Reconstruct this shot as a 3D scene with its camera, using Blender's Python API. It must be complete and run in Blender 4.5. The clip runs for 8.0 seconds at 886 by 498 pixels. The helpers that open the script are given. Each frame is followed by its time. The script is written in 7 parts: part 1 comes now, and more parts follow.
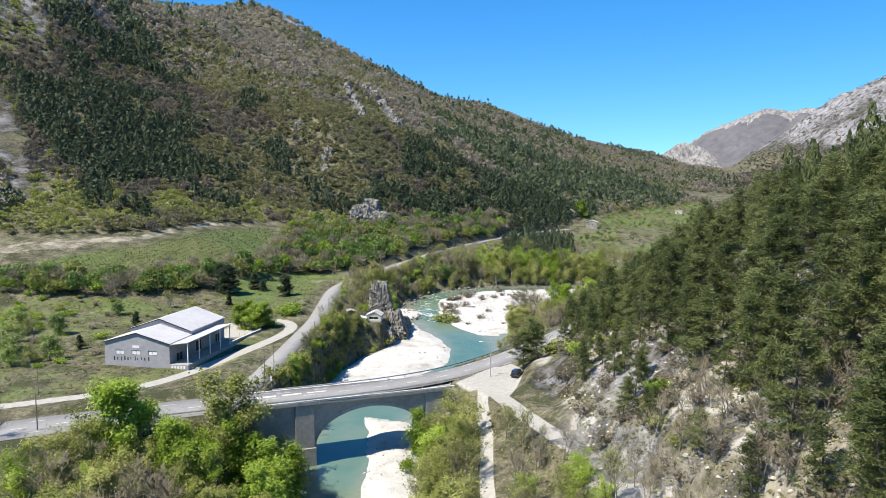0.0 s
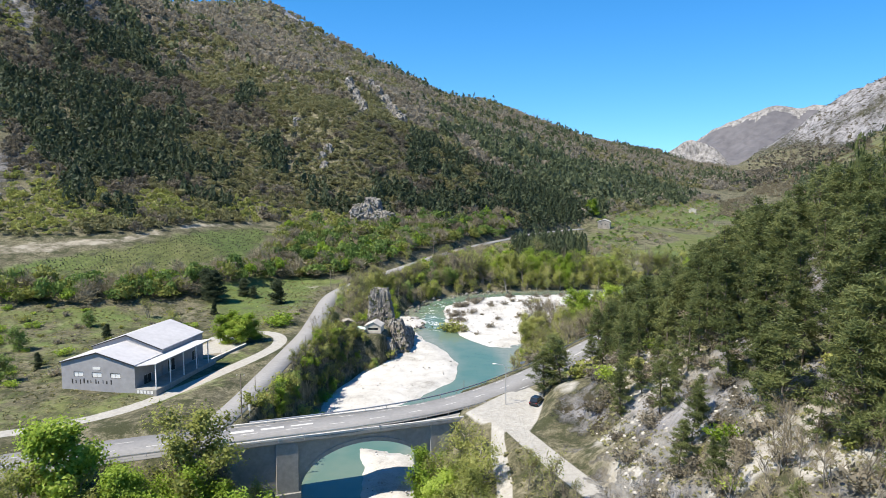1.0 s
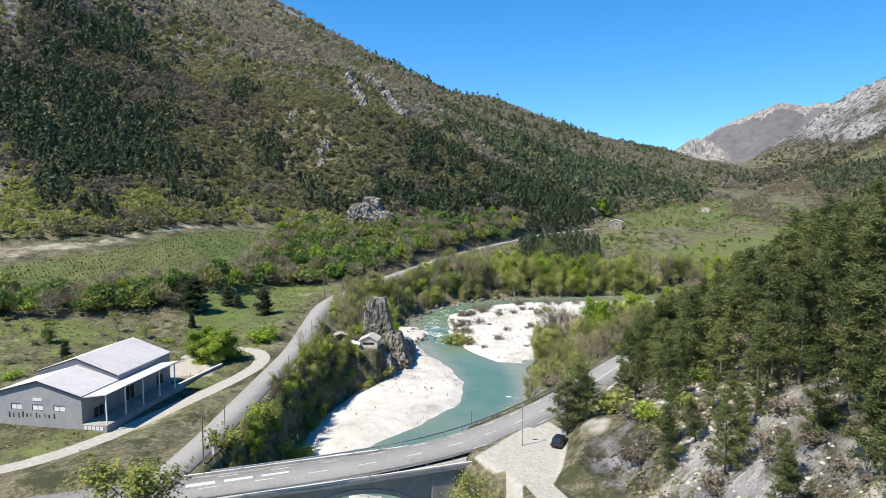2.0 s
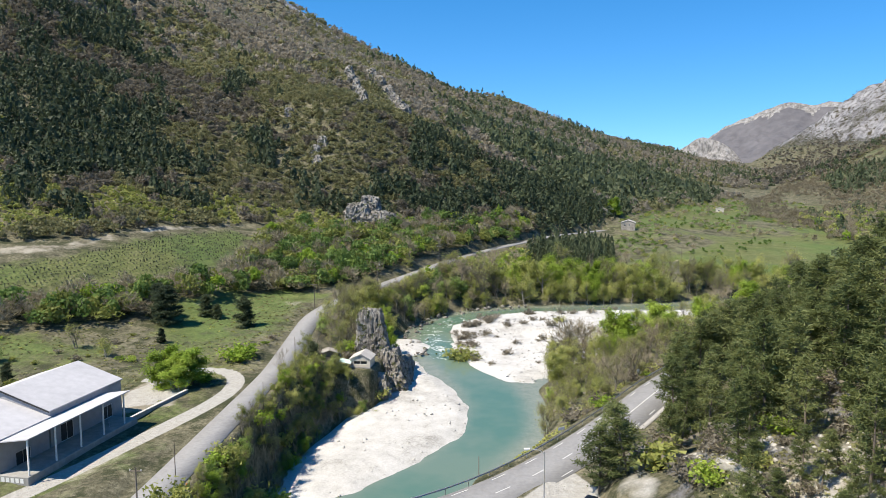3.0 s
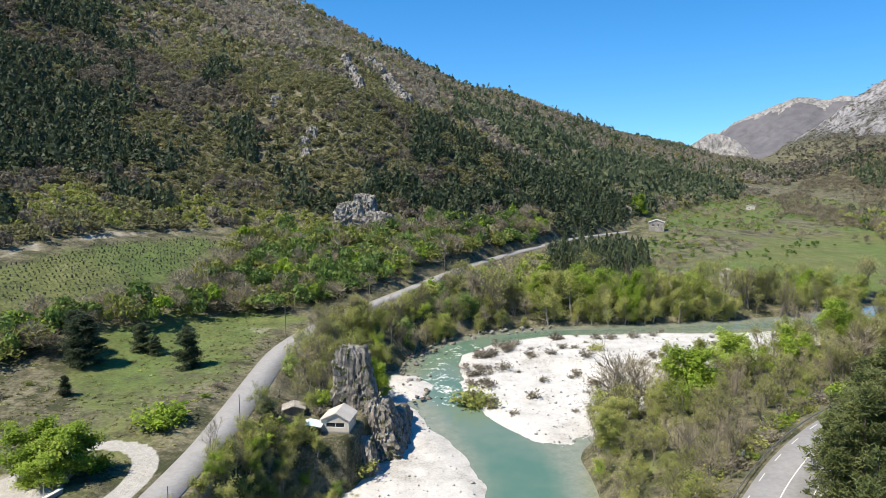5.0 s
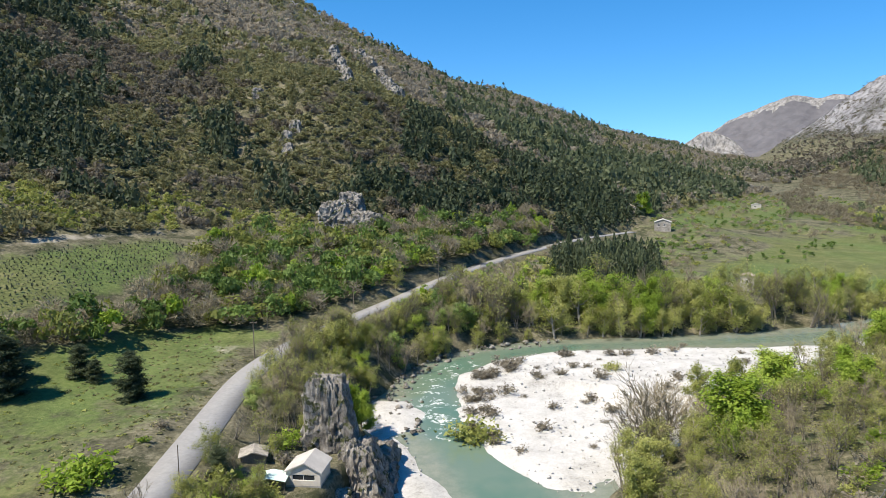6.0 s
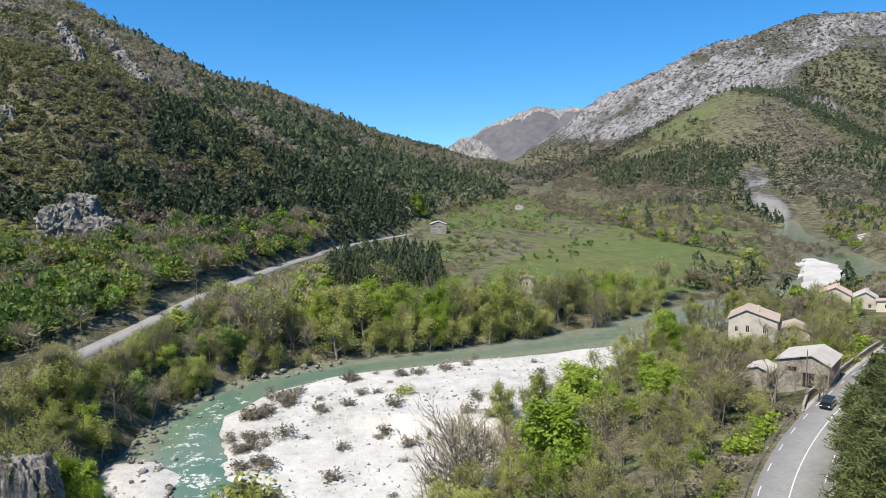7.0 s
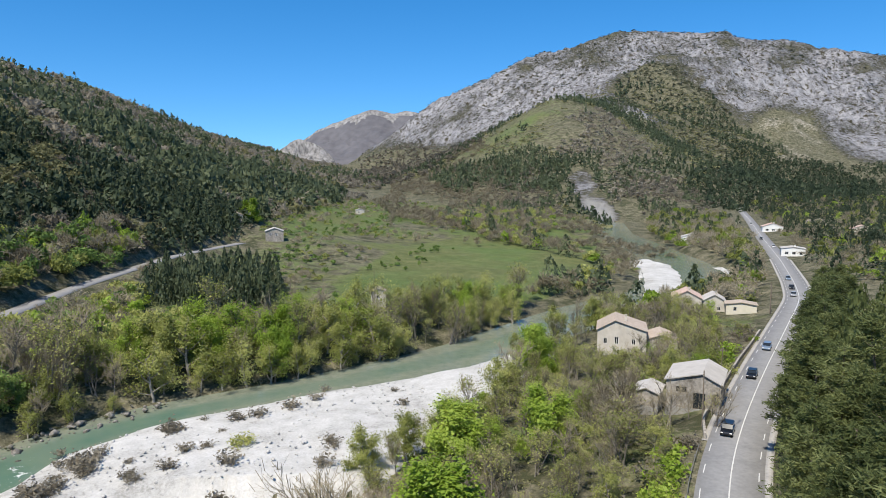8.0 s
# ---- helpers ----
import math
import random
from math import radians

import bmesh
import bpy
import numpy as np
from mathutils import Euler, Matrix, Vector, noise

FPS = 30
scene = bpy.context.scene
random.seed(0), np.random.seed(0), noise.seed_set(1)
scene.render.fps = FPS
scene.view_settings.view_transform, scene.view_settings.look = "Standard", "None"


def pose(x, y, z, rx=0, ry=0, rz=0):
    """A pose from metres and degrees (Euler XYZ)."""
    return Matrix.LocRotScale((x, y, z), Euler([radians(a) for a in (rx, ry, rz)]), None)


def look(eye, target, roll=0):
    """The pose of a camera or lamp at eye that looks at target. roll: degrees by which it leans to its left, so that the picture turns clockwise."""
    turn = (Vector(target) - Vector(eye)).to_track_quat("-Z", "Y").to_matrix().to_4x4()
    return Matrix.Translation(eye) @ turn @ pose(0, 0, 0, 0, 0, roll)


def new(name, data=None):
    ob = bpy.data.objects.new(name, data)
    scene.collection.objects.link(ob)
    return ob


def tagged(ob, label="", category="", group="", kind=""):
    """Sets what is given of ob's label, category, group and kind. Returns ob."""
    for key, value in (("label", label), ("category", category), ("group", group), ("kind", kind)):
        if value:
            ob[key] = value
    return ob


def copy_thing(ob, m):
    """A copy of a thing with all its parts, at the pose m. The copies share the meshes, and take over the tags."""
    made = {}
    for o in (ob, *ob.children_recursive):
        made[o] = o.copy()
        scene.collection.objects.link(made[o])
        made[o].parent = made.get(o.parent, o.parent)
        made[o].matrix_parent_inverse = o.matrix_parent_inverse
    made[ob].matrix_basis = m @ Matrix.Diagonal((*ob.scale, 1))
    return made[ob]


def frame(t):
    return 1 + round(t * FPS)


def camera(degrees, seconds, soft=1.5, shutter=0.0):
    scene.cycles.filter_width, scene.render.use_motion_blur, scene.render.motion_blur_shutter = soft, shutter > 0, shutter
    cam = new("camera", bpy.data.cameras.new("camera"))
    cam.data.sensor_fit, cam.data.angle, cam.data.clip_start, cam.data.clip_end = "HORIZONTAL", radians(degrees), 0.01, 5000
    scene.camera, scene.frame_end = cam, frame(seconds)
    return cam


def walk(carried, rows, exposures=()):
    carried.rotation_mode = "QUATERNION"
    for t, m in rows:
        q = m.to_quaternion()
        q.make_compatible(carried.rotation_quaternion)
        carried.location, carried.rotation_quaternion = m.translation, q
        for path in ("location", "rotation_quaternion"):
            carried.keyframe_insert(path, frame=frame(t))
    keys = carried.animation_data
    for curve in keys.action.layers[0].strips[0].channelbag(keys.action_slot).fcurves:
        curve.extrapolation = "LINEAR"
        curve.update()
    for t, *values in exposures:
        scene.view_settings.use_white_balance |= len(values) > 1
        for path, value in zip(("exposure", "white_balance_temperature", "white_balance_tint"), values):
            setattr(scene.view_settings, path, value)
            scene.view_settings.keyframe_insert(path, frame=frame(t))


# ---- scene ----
cam = camera(64.7, 8.0, soft=0.85)
PATH = [
    (0.0, pose(0.00, -0.00, -0.00, 84.40, 0.00, -0.00)),
    (0.5, pose(-0.28, 11.83, -0.34, 84.33, 0.07, 0.19)),
    (1.0, pose(-0.48, 23.66, -0.66, 84.29, 0.13, 0.38)),
    (1.5, pose(-0.59, 35.56, -0.97, 84.24, 0.22, 0.57)),
    (1.7, pose(-0.61, 40.34, -1.10, 84.24, 0.25, 0.60)),
    (3.0, pose(-0.58, 72.21, -2.04, 84.17, 0.15, 0.99)),
    (3.5, pose(-0.74, 84.70, -2.43, 84.12, 0.14, 1.08)),
    (4.0, pose(-1.02, 97.25, -2.84, 84.07, 0.24, 1.19)),
    (4.5, pose(-1.34, 109.88, -3.25, 84.04, 0.34, 1.28)),
    (4.7, pose(-1.36, 114.96, -3.37, 84.04, 0.38, 1.37)),
    (5.8, pose(-2.23, 142.46, -4.59, 84.01, 0.65, 1.46)),
    (6.0, pose(-2.25, 147.52, -4.76, 83.97, 0.57, 0.88)),
    (6.2, pose(-2.30, 152.59, -4.97, 83.91, 0.48, -3.86)),
    (6.5, pose(-2.21, 160.14, -5.41, 83.93, 0.33, -10.75)),
    (7.0, pose(-1.19, 172.63, -5.70, 84.04, 0.14, -17.86)),
    (7.3, pose(-0.00, 179.76, -5.83, 84.13, 0.07, -22.14)),
    (7.5, pose(1.04, 184.38, -5.92, 84.17, 0.03, -24.62)),
    (8.0, pose(4.55, 195.68, -6.06, 84.31, -0.07, -31.26)),
]
walk(cam, PATH, [(0.0, 0.84, 7150, 9), (2.6, 0.72, 7300, 9), (6.0, 0.7, 7350, 9), (8.0, 0.43, 6950, 9)])

# ---- light ----
SUN_FROM = Vector((-0.87, -0.49, 1.53)).normalized()
world = bpy.data.worlds.new("world")
scene.world = world
world.use_nodes = True
wn = world.node_tree.nodes
sky = wn.new("ShaderNodeTexSky")
sky.sky_type = "NISHITA"
sky.sun_disc = False
sky.sun_elevation = math.asin(SUN_FROM.z)
sky.sun_rotation = math.atan2(SUN_FROM.x, SUN_FROM.y)
sky.altitude = 2600
sky.air_density, sky.dust_density, sky.ozone_density = 1.0, 0.0, 3.0
wn["Background"].inputs["Strength"].default_value = 0.15
rich = wn.new("ShaderNodeHueSaturation")
rich.inputs["Saturation"].default_value = 1.36
toward = wn.new("ShaderNodeTexCoord")
lift = wn.new("ShaderNodeVectorMath")
lift.operation = "MULTIPLY_ADD"
lift.inputs[1].default_value, lift.inputs[2].default_value = (1, 1, 0.9), (0, 0, 0.085)
even = wn.new("ShaderNodeVectorMath")
even.operation = "NORMALIZE"
world.node_tree.links.new(toward.outputs["Generated"], lift.inputs[0])
world.node_tree.links.new(lift.outputs[0], even.inputs[0])
world.node_tree.links.new(even.outputs[0], sky.inputs["Vector"])
world.node_tree.links.new(sky.outputs[0], rich.inputs["Color"])
world.node_tree.links.new(rich.outputs[0], wn["Background"].inputs["Color"])
sun_data = bpy.data.lights.new("sun", "SUN")
sun_data.energy, sun_data.angle, sun_data.color = 4.8, radians(0.53), (1.0, 0.95, 0.87)
sun = new("sun", sun_data)
sun.matrix_world = look(SUN_FROM * 100, (0, 0, 0))

# ---- materials ----
def mat(name, build, rough=0.85):
    """A node material; build(nodes, link, bsdf) wires it."""
    m = bpy.data.materials.new(name)
    m.use_nodes = True
    nt = m.node_tree
    b = nt.nodes["Principled BSDF"]
    b.inputs["Roughness"].default_value = rough
    b.inputs["Specular IOR Level"].default_value = 0.25
    build(nt, b)
    return m


def node(nt, kind, **kw):
    n = nt.nodes.new(kind)
    for k, v in kw.items():
        if k in ("operation", "blend_type", "data_type", "noise_dimensions", "feature", "attribute_name", "interpolation_type", "wave_type", "bands_direction"):
            setattr(n, k, v)
        else:
            n.inputs[k].default_value = v
    return n


def coords(nt):
    return nt.nodes.new("ShaderNodeNewGeometry").outputs["Position"]


def noise_tex(nt, scale, detail=4.0, rough=0.6, vec=None):
    n = node(nt, "ShaderNodeTexNoise", Scale=scale, Detail=detail, Roughness=rough)
    nt.links.new(vec if vec else coords(nt), n.inputs["Vector"])
    return n.outputs["Fac"]


def ramp(nt, fac, stops):
    r = nt.nodes.new("ShaderNodeValToRGB")
    e = r.color_ramp.elements
    while len(e) < len(stops):
        e.new(0.5)
    for i, (p, c) in enumerate(stops):
        e[i].position = p
        e[i].color = (*c, 1) if len(c) == 3 else c
    nt.links.new(fac, r.inputs["Fac"])
    return r.outputs["Color"]


def mix(nt, fac, a, b, how="MIX"):
    m = nt.nodes.new("ShaderNodeMix")
    m.data_type, m.blend_type = "RGBA", how
    for sock, v in ((m.inputs[0], fac), (m.inputs[6], a), (m.inputs[7], b)):
        if isinstance(v, (int, float)):
            sock.default_value = v
        elif isinstance(v, tuple):
            sock.default_value = (*v, 1)
        else:
            nt.links.new(v, sock)
    return m.outputs[2]


def calc(nt, op, a, b=0.0):
    m = nt.nodes.new("ShaderNodeMath")
    m.operation = op
    for sock, v in ((m.inputs[0], a), (m.inputs[1], b)):
        if isinstance(v, (int, float)):
            sock.default_value = v
        else:
            nt.links.new(v, sock)
    return m.outputs[0]


def bump(nt, b, height, strength=0.4, dist=0.1):
    n = node(nt, "ShaderNodeBump", Strength=strength, Distance=dist)
    nt.links.new(height, n.inputs["Height"])
    nt.links.new(n.outputs[0], b.inputs["Normal"])


def plain(name, c1, c2, scale=3.0, rough=0.8, metal=0.0, bumps=0.2):
    """Two close tones over fine and coarse noise."""
    def build(nt, b):
        f = noise_tex(nt, scale, 6.0)
        g = noise_tex(nt, scale * 0.15, 3.0)
        col = ramp(nt, calc(nt, "ADD", calc(nt, "MULTIPLY", f, 0.6), calc(nt, "MULTIPLY", g, 0.4)), [(0.3, c1), (0.7, c2)])
        nt.links.new(col, b.inputs["Base Color"])
        b.inputs["Metallic"].default_value = metal
        if bumps:
            bump(nt, b, f, bumps, 0.05)
    return mat(name, build, rough)


def leafy(name, stops, coarse=0.03, trans=0.35, rough=0.6):
    """Foliage: tone by leaf and by a slow drift over the ground; light passes through."""
    def build(nt, b):
        geo = nt.nodes.new("ShaderNodeNewGeometry")
        info = nt.nodes.new("ShaderNodeObjectInfo")
        drift = noise_tex(nt, coarse, 3.0)
        f = calc(nt, "ADD", calc(nt, "MULTIPLY", geo.outputs["Random Per Island"], 0.34), calc(nt, "SUBTRACT", calc(nt, "MULTIPLY", drift, 1.0), 0.24))
        f = calc(nt, "ADD", f, calc(nt, "SUBTRACT", calc(nt, "MULTIPLY", info.outputs["Random"], 0.46), 0.1))
        col = ramp(nt, f, stops)
        nt.links.new(col, b.inputs["Base Color"])
        t = nt.nodes.new("ShaderNodeBsdfTranslucent")
        nt.links.new(col, t.inputs["Color"])
        ms = nt.nodes.new("ShaderNodeMixShader")
        ms.inputs[0].default_value = trans
        nt.links.new(b.outputs[0], ms.inputs[1])
        nt.links.new(t.outputs[0], ms.inputs[2])
        nt.links.new(ms.outputs[0], nt.nodes["Material Output"].inputs["Surface"])
    return mat(name, build, rough)


def build_ground(nt, b):
    """Dry grass, scrub, soil and limestone, by the cover laid over the land."""
    at = node(nt, "ShaderNodeAttribute", attribute_name="cover")
    sep = nt.nodes.new("ShaderNodeSeparateColor")
    nt.links.new(at.outputs["Color"], sep.inputs[0])
    fine, mid, big = noise_tex(nt, 1.2, 8.0, 0.7), noise_tex(nt, 0.16, 7.0, 0.7), noise_tex(nt, 0.02, 5.0)
    dots = noise_tex(nt, 0.11, 9.0, 0.8)
    tuft = calc(nt, "ADD", calc(nt, "MULTIPLY", fine, 0.55), calc(nt, "MULTIPLY", mid, 0.45))
    scrub = ramp(nt, tuft, [(0.38, (0.042, 0.043, 0.027)), (0.5, (0.118, 0.11, 0.07)), (0.62, (0.235, 0.216, 0.15))])
    scrub = mix(nt, ramp(nt, dots, [(0.5, (0, 0, 0)), (0.56, (1, 1, 1))]), scrub, (0.045, 0.05, 0.024))
    grass = ramp(nt, tuft, [(0.36, (0.052, 0.066, 0.022)), (0.5, (0.105, 0.122, 0.043)), (0.64, (0.19, 0.182, 0.085))])
    grass = mix(nt, ramp(nt, big, [(0.42, (0, 0, 0)), (0.6, (0.7, 0.7, 0.7))]), grass, ramp(nt, tuft, [(0.36, (0.045, 0.09, 0.022)), (0.64, (0.12, 0.175, 0.05))]))

    def stretched(x, y, z):
        sq = nt.nodes.new("ShaderNodeVectorMath")
        sq.operation = "MULTIPLY"
        nt.links.new(coords(nt), sq.inputs[0])
        sq.inputs[1].default_value = (x, y, z)
        return sq.outputs[0]
    strata = noise_tex(nt, 1.0, 7.0, 0.72, stretched(0.075, 0.075, 0.035))
    turn = nt.nodes.new("ShaderNodeMapping")
    turn.inputs["Rotation"].default_value = (0, 0, radians(49))
    nt.links.new(coords(nt), turn.inputs["Vector"])
    down = nt.nodes.new("ShaderNodeVectorMath")
    down.operation = "MULTIPLY"
    nt.links.new(turn.outputs[0], down.inputs[0])
    down.inputs[1].default_value = (0.07, 0.02, 0.026)
    gully = noise_tex(nt, 1.0, 8.0, 0.72, down.outputs[0])
    both = calc(nt, "ADD", calc(nt, "MULTIPLY", strata, 0.5), calc(nt, "MULTIPLY", gully, 0.5))
    stone = ramp(nt, both, [(0.39, (0.075, 0.075, 0.078)), (0.46, (0.225, 0.222, 0.23)), (0.57, (0.41, 0.405, 0.415))])
    stone = mix(nt, ramp(nt, noise_tex(nt, 1.0, 7.0, 0.75, stretched(0.075, 0.055, 0.03)), [(0.54, (0, 0, 0)), (0.575, (1, 1, 1))]), stone, (0.07, 0.06, 0.036))
    soil = ramp(nt, mid, [(0.35, (0.14, 0.125, 0.09)), (0.65, (0.33, 0.305, 0.25))])
    wob = calc(nt, "MULTIPLY", calc(nt, "SUBTRACT", mid, 0.5), 1.4)

    def edge(ch):
        v = calc(nt, "ADD", sep.outputs[ch], wob)
        r = nt.nodes.new("ShaderNodeMapRange")
        r.inputs[1].default_value, r.inputs[2].default_value = 0.35, 0.65
        nt.links.new(v, r.inputs[0])
        return r.outputs[0]
    col = mix(nt, edge(1), scrub, grass)
    col = mix(nt, edge(2), col, soil)
    col = mix(nt, edge(0), col, stone)
    pale = ramp(nt, fine, [(0.3, (0.3, 0.29, 0.265)), (0.7, (0.43, 0.42, 0.395))])
    gr = nt.nodes.new("ShaderNodeMapRange")
    gr.inputs[1].default_value, gr.inputs[2].default_value = 0.4, 0.6
    nt.links.new(calc(nt, "ADD", at.outputs["Alpha"], calc(nt, "MULTIPLY", wob, 0.25)), gr.inputs[0])
    col = mix(nt, gr.outputs[0], col, pale)
    nt.links.new(col, b.inputs["Base Color"])
    crag = calc(nt, "MULTIPLY", calc(nt, "MULTIPLY", both, edge(0)), 60.0)
    bump(nt, b, calc(nt, "ADD", calc(nt, "ADD", calc(nt, "MULTIPLY", fine, 0.5), mid), crag), 0.7, 1.0)


M_GROUND = mat("ground", build_ground, 0.95)
M_ASPHALT = plain("asphalt", (0.19, 0.19, 0.195), (0.28, 0.28, 0.28), 1.5, 0.9)
M_PAINT = plain("road_paint", (0.48, 0.48, 0.47), (0.65, 0.65, 0.63), 4.0, 0.7)


def build_gravel(nt, b):
    """White river gravel with greyer, sandier channels."""
    f, g, h = noise_tex(nt, 2.2, 8.0, 0.75), noise_tex(nt, 0.25, 6.0, 0.7), noise_tex(nt, 0.05, 4.0)
    t = calc(nt, "ADD", calc(nt, "ADD", calc(nt, "MULTIPLY", f, 0.35), calc(nt, "MULTIPLY", g, 0.35)), calc(nt, "MULTIPLY", h, 0.3))
    nt.links.new(ramp(nt, t, [(0.37, (0.22, 0.215, 0.2)), (0.47, (0.41, 0.405, 0.39)), (0.62, (0.57, 0.565, 0.555))]), b.inputs["Base Color"])
    bump(nt, b, calc(nt, "ADD", f, g), 0.7, 0.2)


M_GRAVEL = mat("gravel", build_gravel, 0.95)
M_CONCRETE = plain("concrete", (0.2, 0.2, 0.19), (0.36, 0.35, 0.33), 1.0, 0.9)
M_RENDER = plain("render_grey", (0.26, 0.26, 0.27), (0.36, 0.36, 0.37), 0.8, 0.9)
M_ROOF = plain("fibre_cement_roof", (0.38, 0.38, 0.4), (0.5, 0.5, 0.52), 0.8, 0.85)
M_DARK = plain("dark_grey", (0.02, 0.02, 0.022), (0.05, 0.05, 0.05), 2.0, 0.6)
M_STEEL = plain("galvanised_steel", (0.4, 0.41, 0.42), (0.6, 0.6, 0.6), 2.0, 0.5, 0.7, 0.0)
M_BARK = plain("bark", (0.09, 0.075, 0.06), (0.19, 0.16, 0.135), 6.0, 0.95)
M_PALEBARK = plain("pale_bark", (0.2, 0.18, 0.155), (0.36, 0.33, 0.29), 6.0, 0.95)
M_PINE = leafy("pine_needles", [(0.2, (0.07, 0.094, 0.034)), (0.55, (0.136, 0.168, 0.062)), (0.85, (0.225, 0.255, 0.102))], 0.05, 0.48)
M_FIR = leafy("dark_conifer", [(0.2, (0.036, 0.055, 0.031)), (0.55, (0.071, 0.097, 0.052)), (0.85, (0.129, 0.157, 0.083))], 0.1, 0.4)
M_SPRING = leafy("spring_leaves", [(0.2, (0.146, 0.232, 0.024)), (0.55, (0.265, 0.378, 0.052)), (0.85, (0.405, 0.502, 0.103))], 0.05, 0.5)
M_OLIVE = leafy("olive_leaves", [(0.2, (0.162, 0.190, 0.049)), (0.55, (0.280, 0.305, 0.087)), (0.85, (0.420, 0.431, 0.151))], 0.08, 0.45)
M_TWIG = leafy("bare_twigs", [(0.2, (0.132, 0.118, 0.090)), (0.55, (0.222, 0.198, 0.153)), (0.85, (0.309, 0.278, 0.217))], 0.09, 0.45)


def build_water(nt, b):
    """Clear turquoise water: paler and browner where shallow, white where it breaks."""
    at = node(nt, "ShaderNodeAttribute", attribute_name="flow")
    sep = nt.nodes.new("ShaderNodeSeparateColor")
    nt.links.new(at.outputs["Color"], sep.inputs[0])
    n1, n2, n3 = noise_tex(nt, 1.1, 5.0), noise_tex(nt, 0.06, 3.0), noise_tex(nt, 0.45, 6.0, 0.75)
    deep = ramp(nt, n2, [(0.35, (0.075, 0.15, 0.11)), (0.6, (0.12, 0.175, 0.13))])
    shallow = ramp(nt, n3, [(0.35, (0.165, 0.185, 0.14)), (0.65, (0.25, 0.255, 0.2))])
    col = mix(nt, calc(nt, "MULTIPLY", sep.outputs[1], 0.8), deep, shallow)
    foam = nt.nodes.new("ShaderNodeMapRange")
    foam.inputs[1].default_value, foam.inputs[2].default_value = 1.01, 1.13
    nt.links.new(calc(nt, "ADD", calc(nt, "MULTIPLY", sep.outputs[0], 0.62), calc(nt, "MULTIPLY", n3, 1.0)), foam.inputs[0])
    col = mix(nt, foam.outputs[0], col, (0.8, 0.82, 0.82))
    nt.links.new(col, b.inputs["Base Color"])
    nt.links.new(calc(nt, "ADD", calc(nt, "MULTIPLY", foam.outputs[0], 0.6), 0.12), b.inputs["Roughness"])
    b.inputs["Specular IOR Level"].default_value = 0.5
    bump(nt, b, n1, 0.3, 0.1)


M_WATER = mat("river_water", build_water, 0.12)
M_TWIGWOOD = plain("twig_wood", (0.15, 0.13, 0.09), (0.27, 0.235, 0.165), 5.0, 0.95, 0, 0)
M_GREYBARK = plain("grey_bark", (0.13, 0.118, 0.1), (0.25, 0.228, 0.195), 6.0, 0.95)
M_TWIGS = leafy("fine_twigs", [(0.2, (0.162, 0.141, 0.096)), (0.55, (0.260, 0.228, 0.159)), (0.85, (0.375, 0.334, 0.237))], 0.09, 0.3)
M_DARKLEAF = leafy("dark_leaves", [(0.2, (0.083, 0.140, 0.036)), (0.55, (0.166, 0.252, 0.064)), (0.85, (0.300, 0.379, 0.115))], 0.05, 0.4)
M_SCRUB = leafy("budding_scrub", [(0.2, (0.137, 0.139, 0.065)), (0.55, (0.232, 0.230, 0.111)), (0.85, (0.331, 0.319, 0.168))], 0.07, 0.45)
M_SCRUBDARK = leafy("dark_scrub", [(0.2, (0.048, 0.060, 0.036)), (0.55, (0.080, 0.092, 0.055)), (0.85, (0.130, 0.132, 0.082))], 0.03, 0.2)
M_PALECONC = plain("pale_concrete", (0.42, 0.41, 0.39), (0.6, 0.59, 0.56), 1.0, 0.9)
M_GRAVELGREY = plain("grey_gravel", (0.27, 0.26, 0.245), (0.42, 0.405, 0.38), 2.5, 0.95, 0, 0.4)
M_CREAM = plain("cream_render", (0.52, 0.49, 0.4), (0.64, 0.6, 0.5), 0.8, 0.9)
M_PALEROCK = plain("pale_limestone", (0.3, 0.28, 0.25), (0.52, 0.5, 0.46), 1.3, 0.95, 0, 0.6)

# ---- the land ----
def lattice(ix, iy, seed):
    h = (ix.astype(np.int64) * 374761393 + iy.astype(np.int64) * 668265263 + seed * 974711) & 0x7FFFFFFF
    h = ((h ^ (h >> 13)) * 1274126177) & 0x7FFFFFFF
    return ((h ^ (h >> 16)) & 0xFFFF) / 65535.0


def vnoise(x, y, size, seed=1):
    """Smooth value noise from 0 to 1 with cells of the given size."""
    x, y = np.asarray(x, float) / size, np.asarray(y, float) / size
    ix, iy = np.floor(x), np.floor(y)
    fx, fy = x - ix, y - iy
    fx, fy = fx * fx * (3 - 2 * fx), fy * fy * (3 - 2 * fy)
    a, b = lattice(ix, iy, seed), lattice(ix + 1, iy, seed)
    c, d = lattice(ix, iy + 1, seed), lattice(ix + 1, iy + 1, seed)
    return (a * (1 - fx) + b * fx) * (1 - fy) + (c * (1 - fx) + d * fx) * fy


def fractal(x, y, size, octaves=4, seed=1, gain=0.5):
    out, amp, total = 0.0, 1.0, 0.0
    for k in range(octaves):
        out = out + amp * (vnoise(x, y, size / 2 ** k, seed + k) - 0.5)
        total += amp
        amp *= gain
    return out / total * 2


def dense(line, step):
    """Points along a polyline, about step apart, over all its columns."""
    line = np.array(line, float)
    out = [line[:1]]
    for a, b in zip(line[:-1], line[1:]):
        n = max(1, int(np.hypot(*(b - a)[:2]) / step))
        out.append(a + (b - a) * (np.arange(1, n + 1) / n)[:, None])
    return np.concatenate(out)


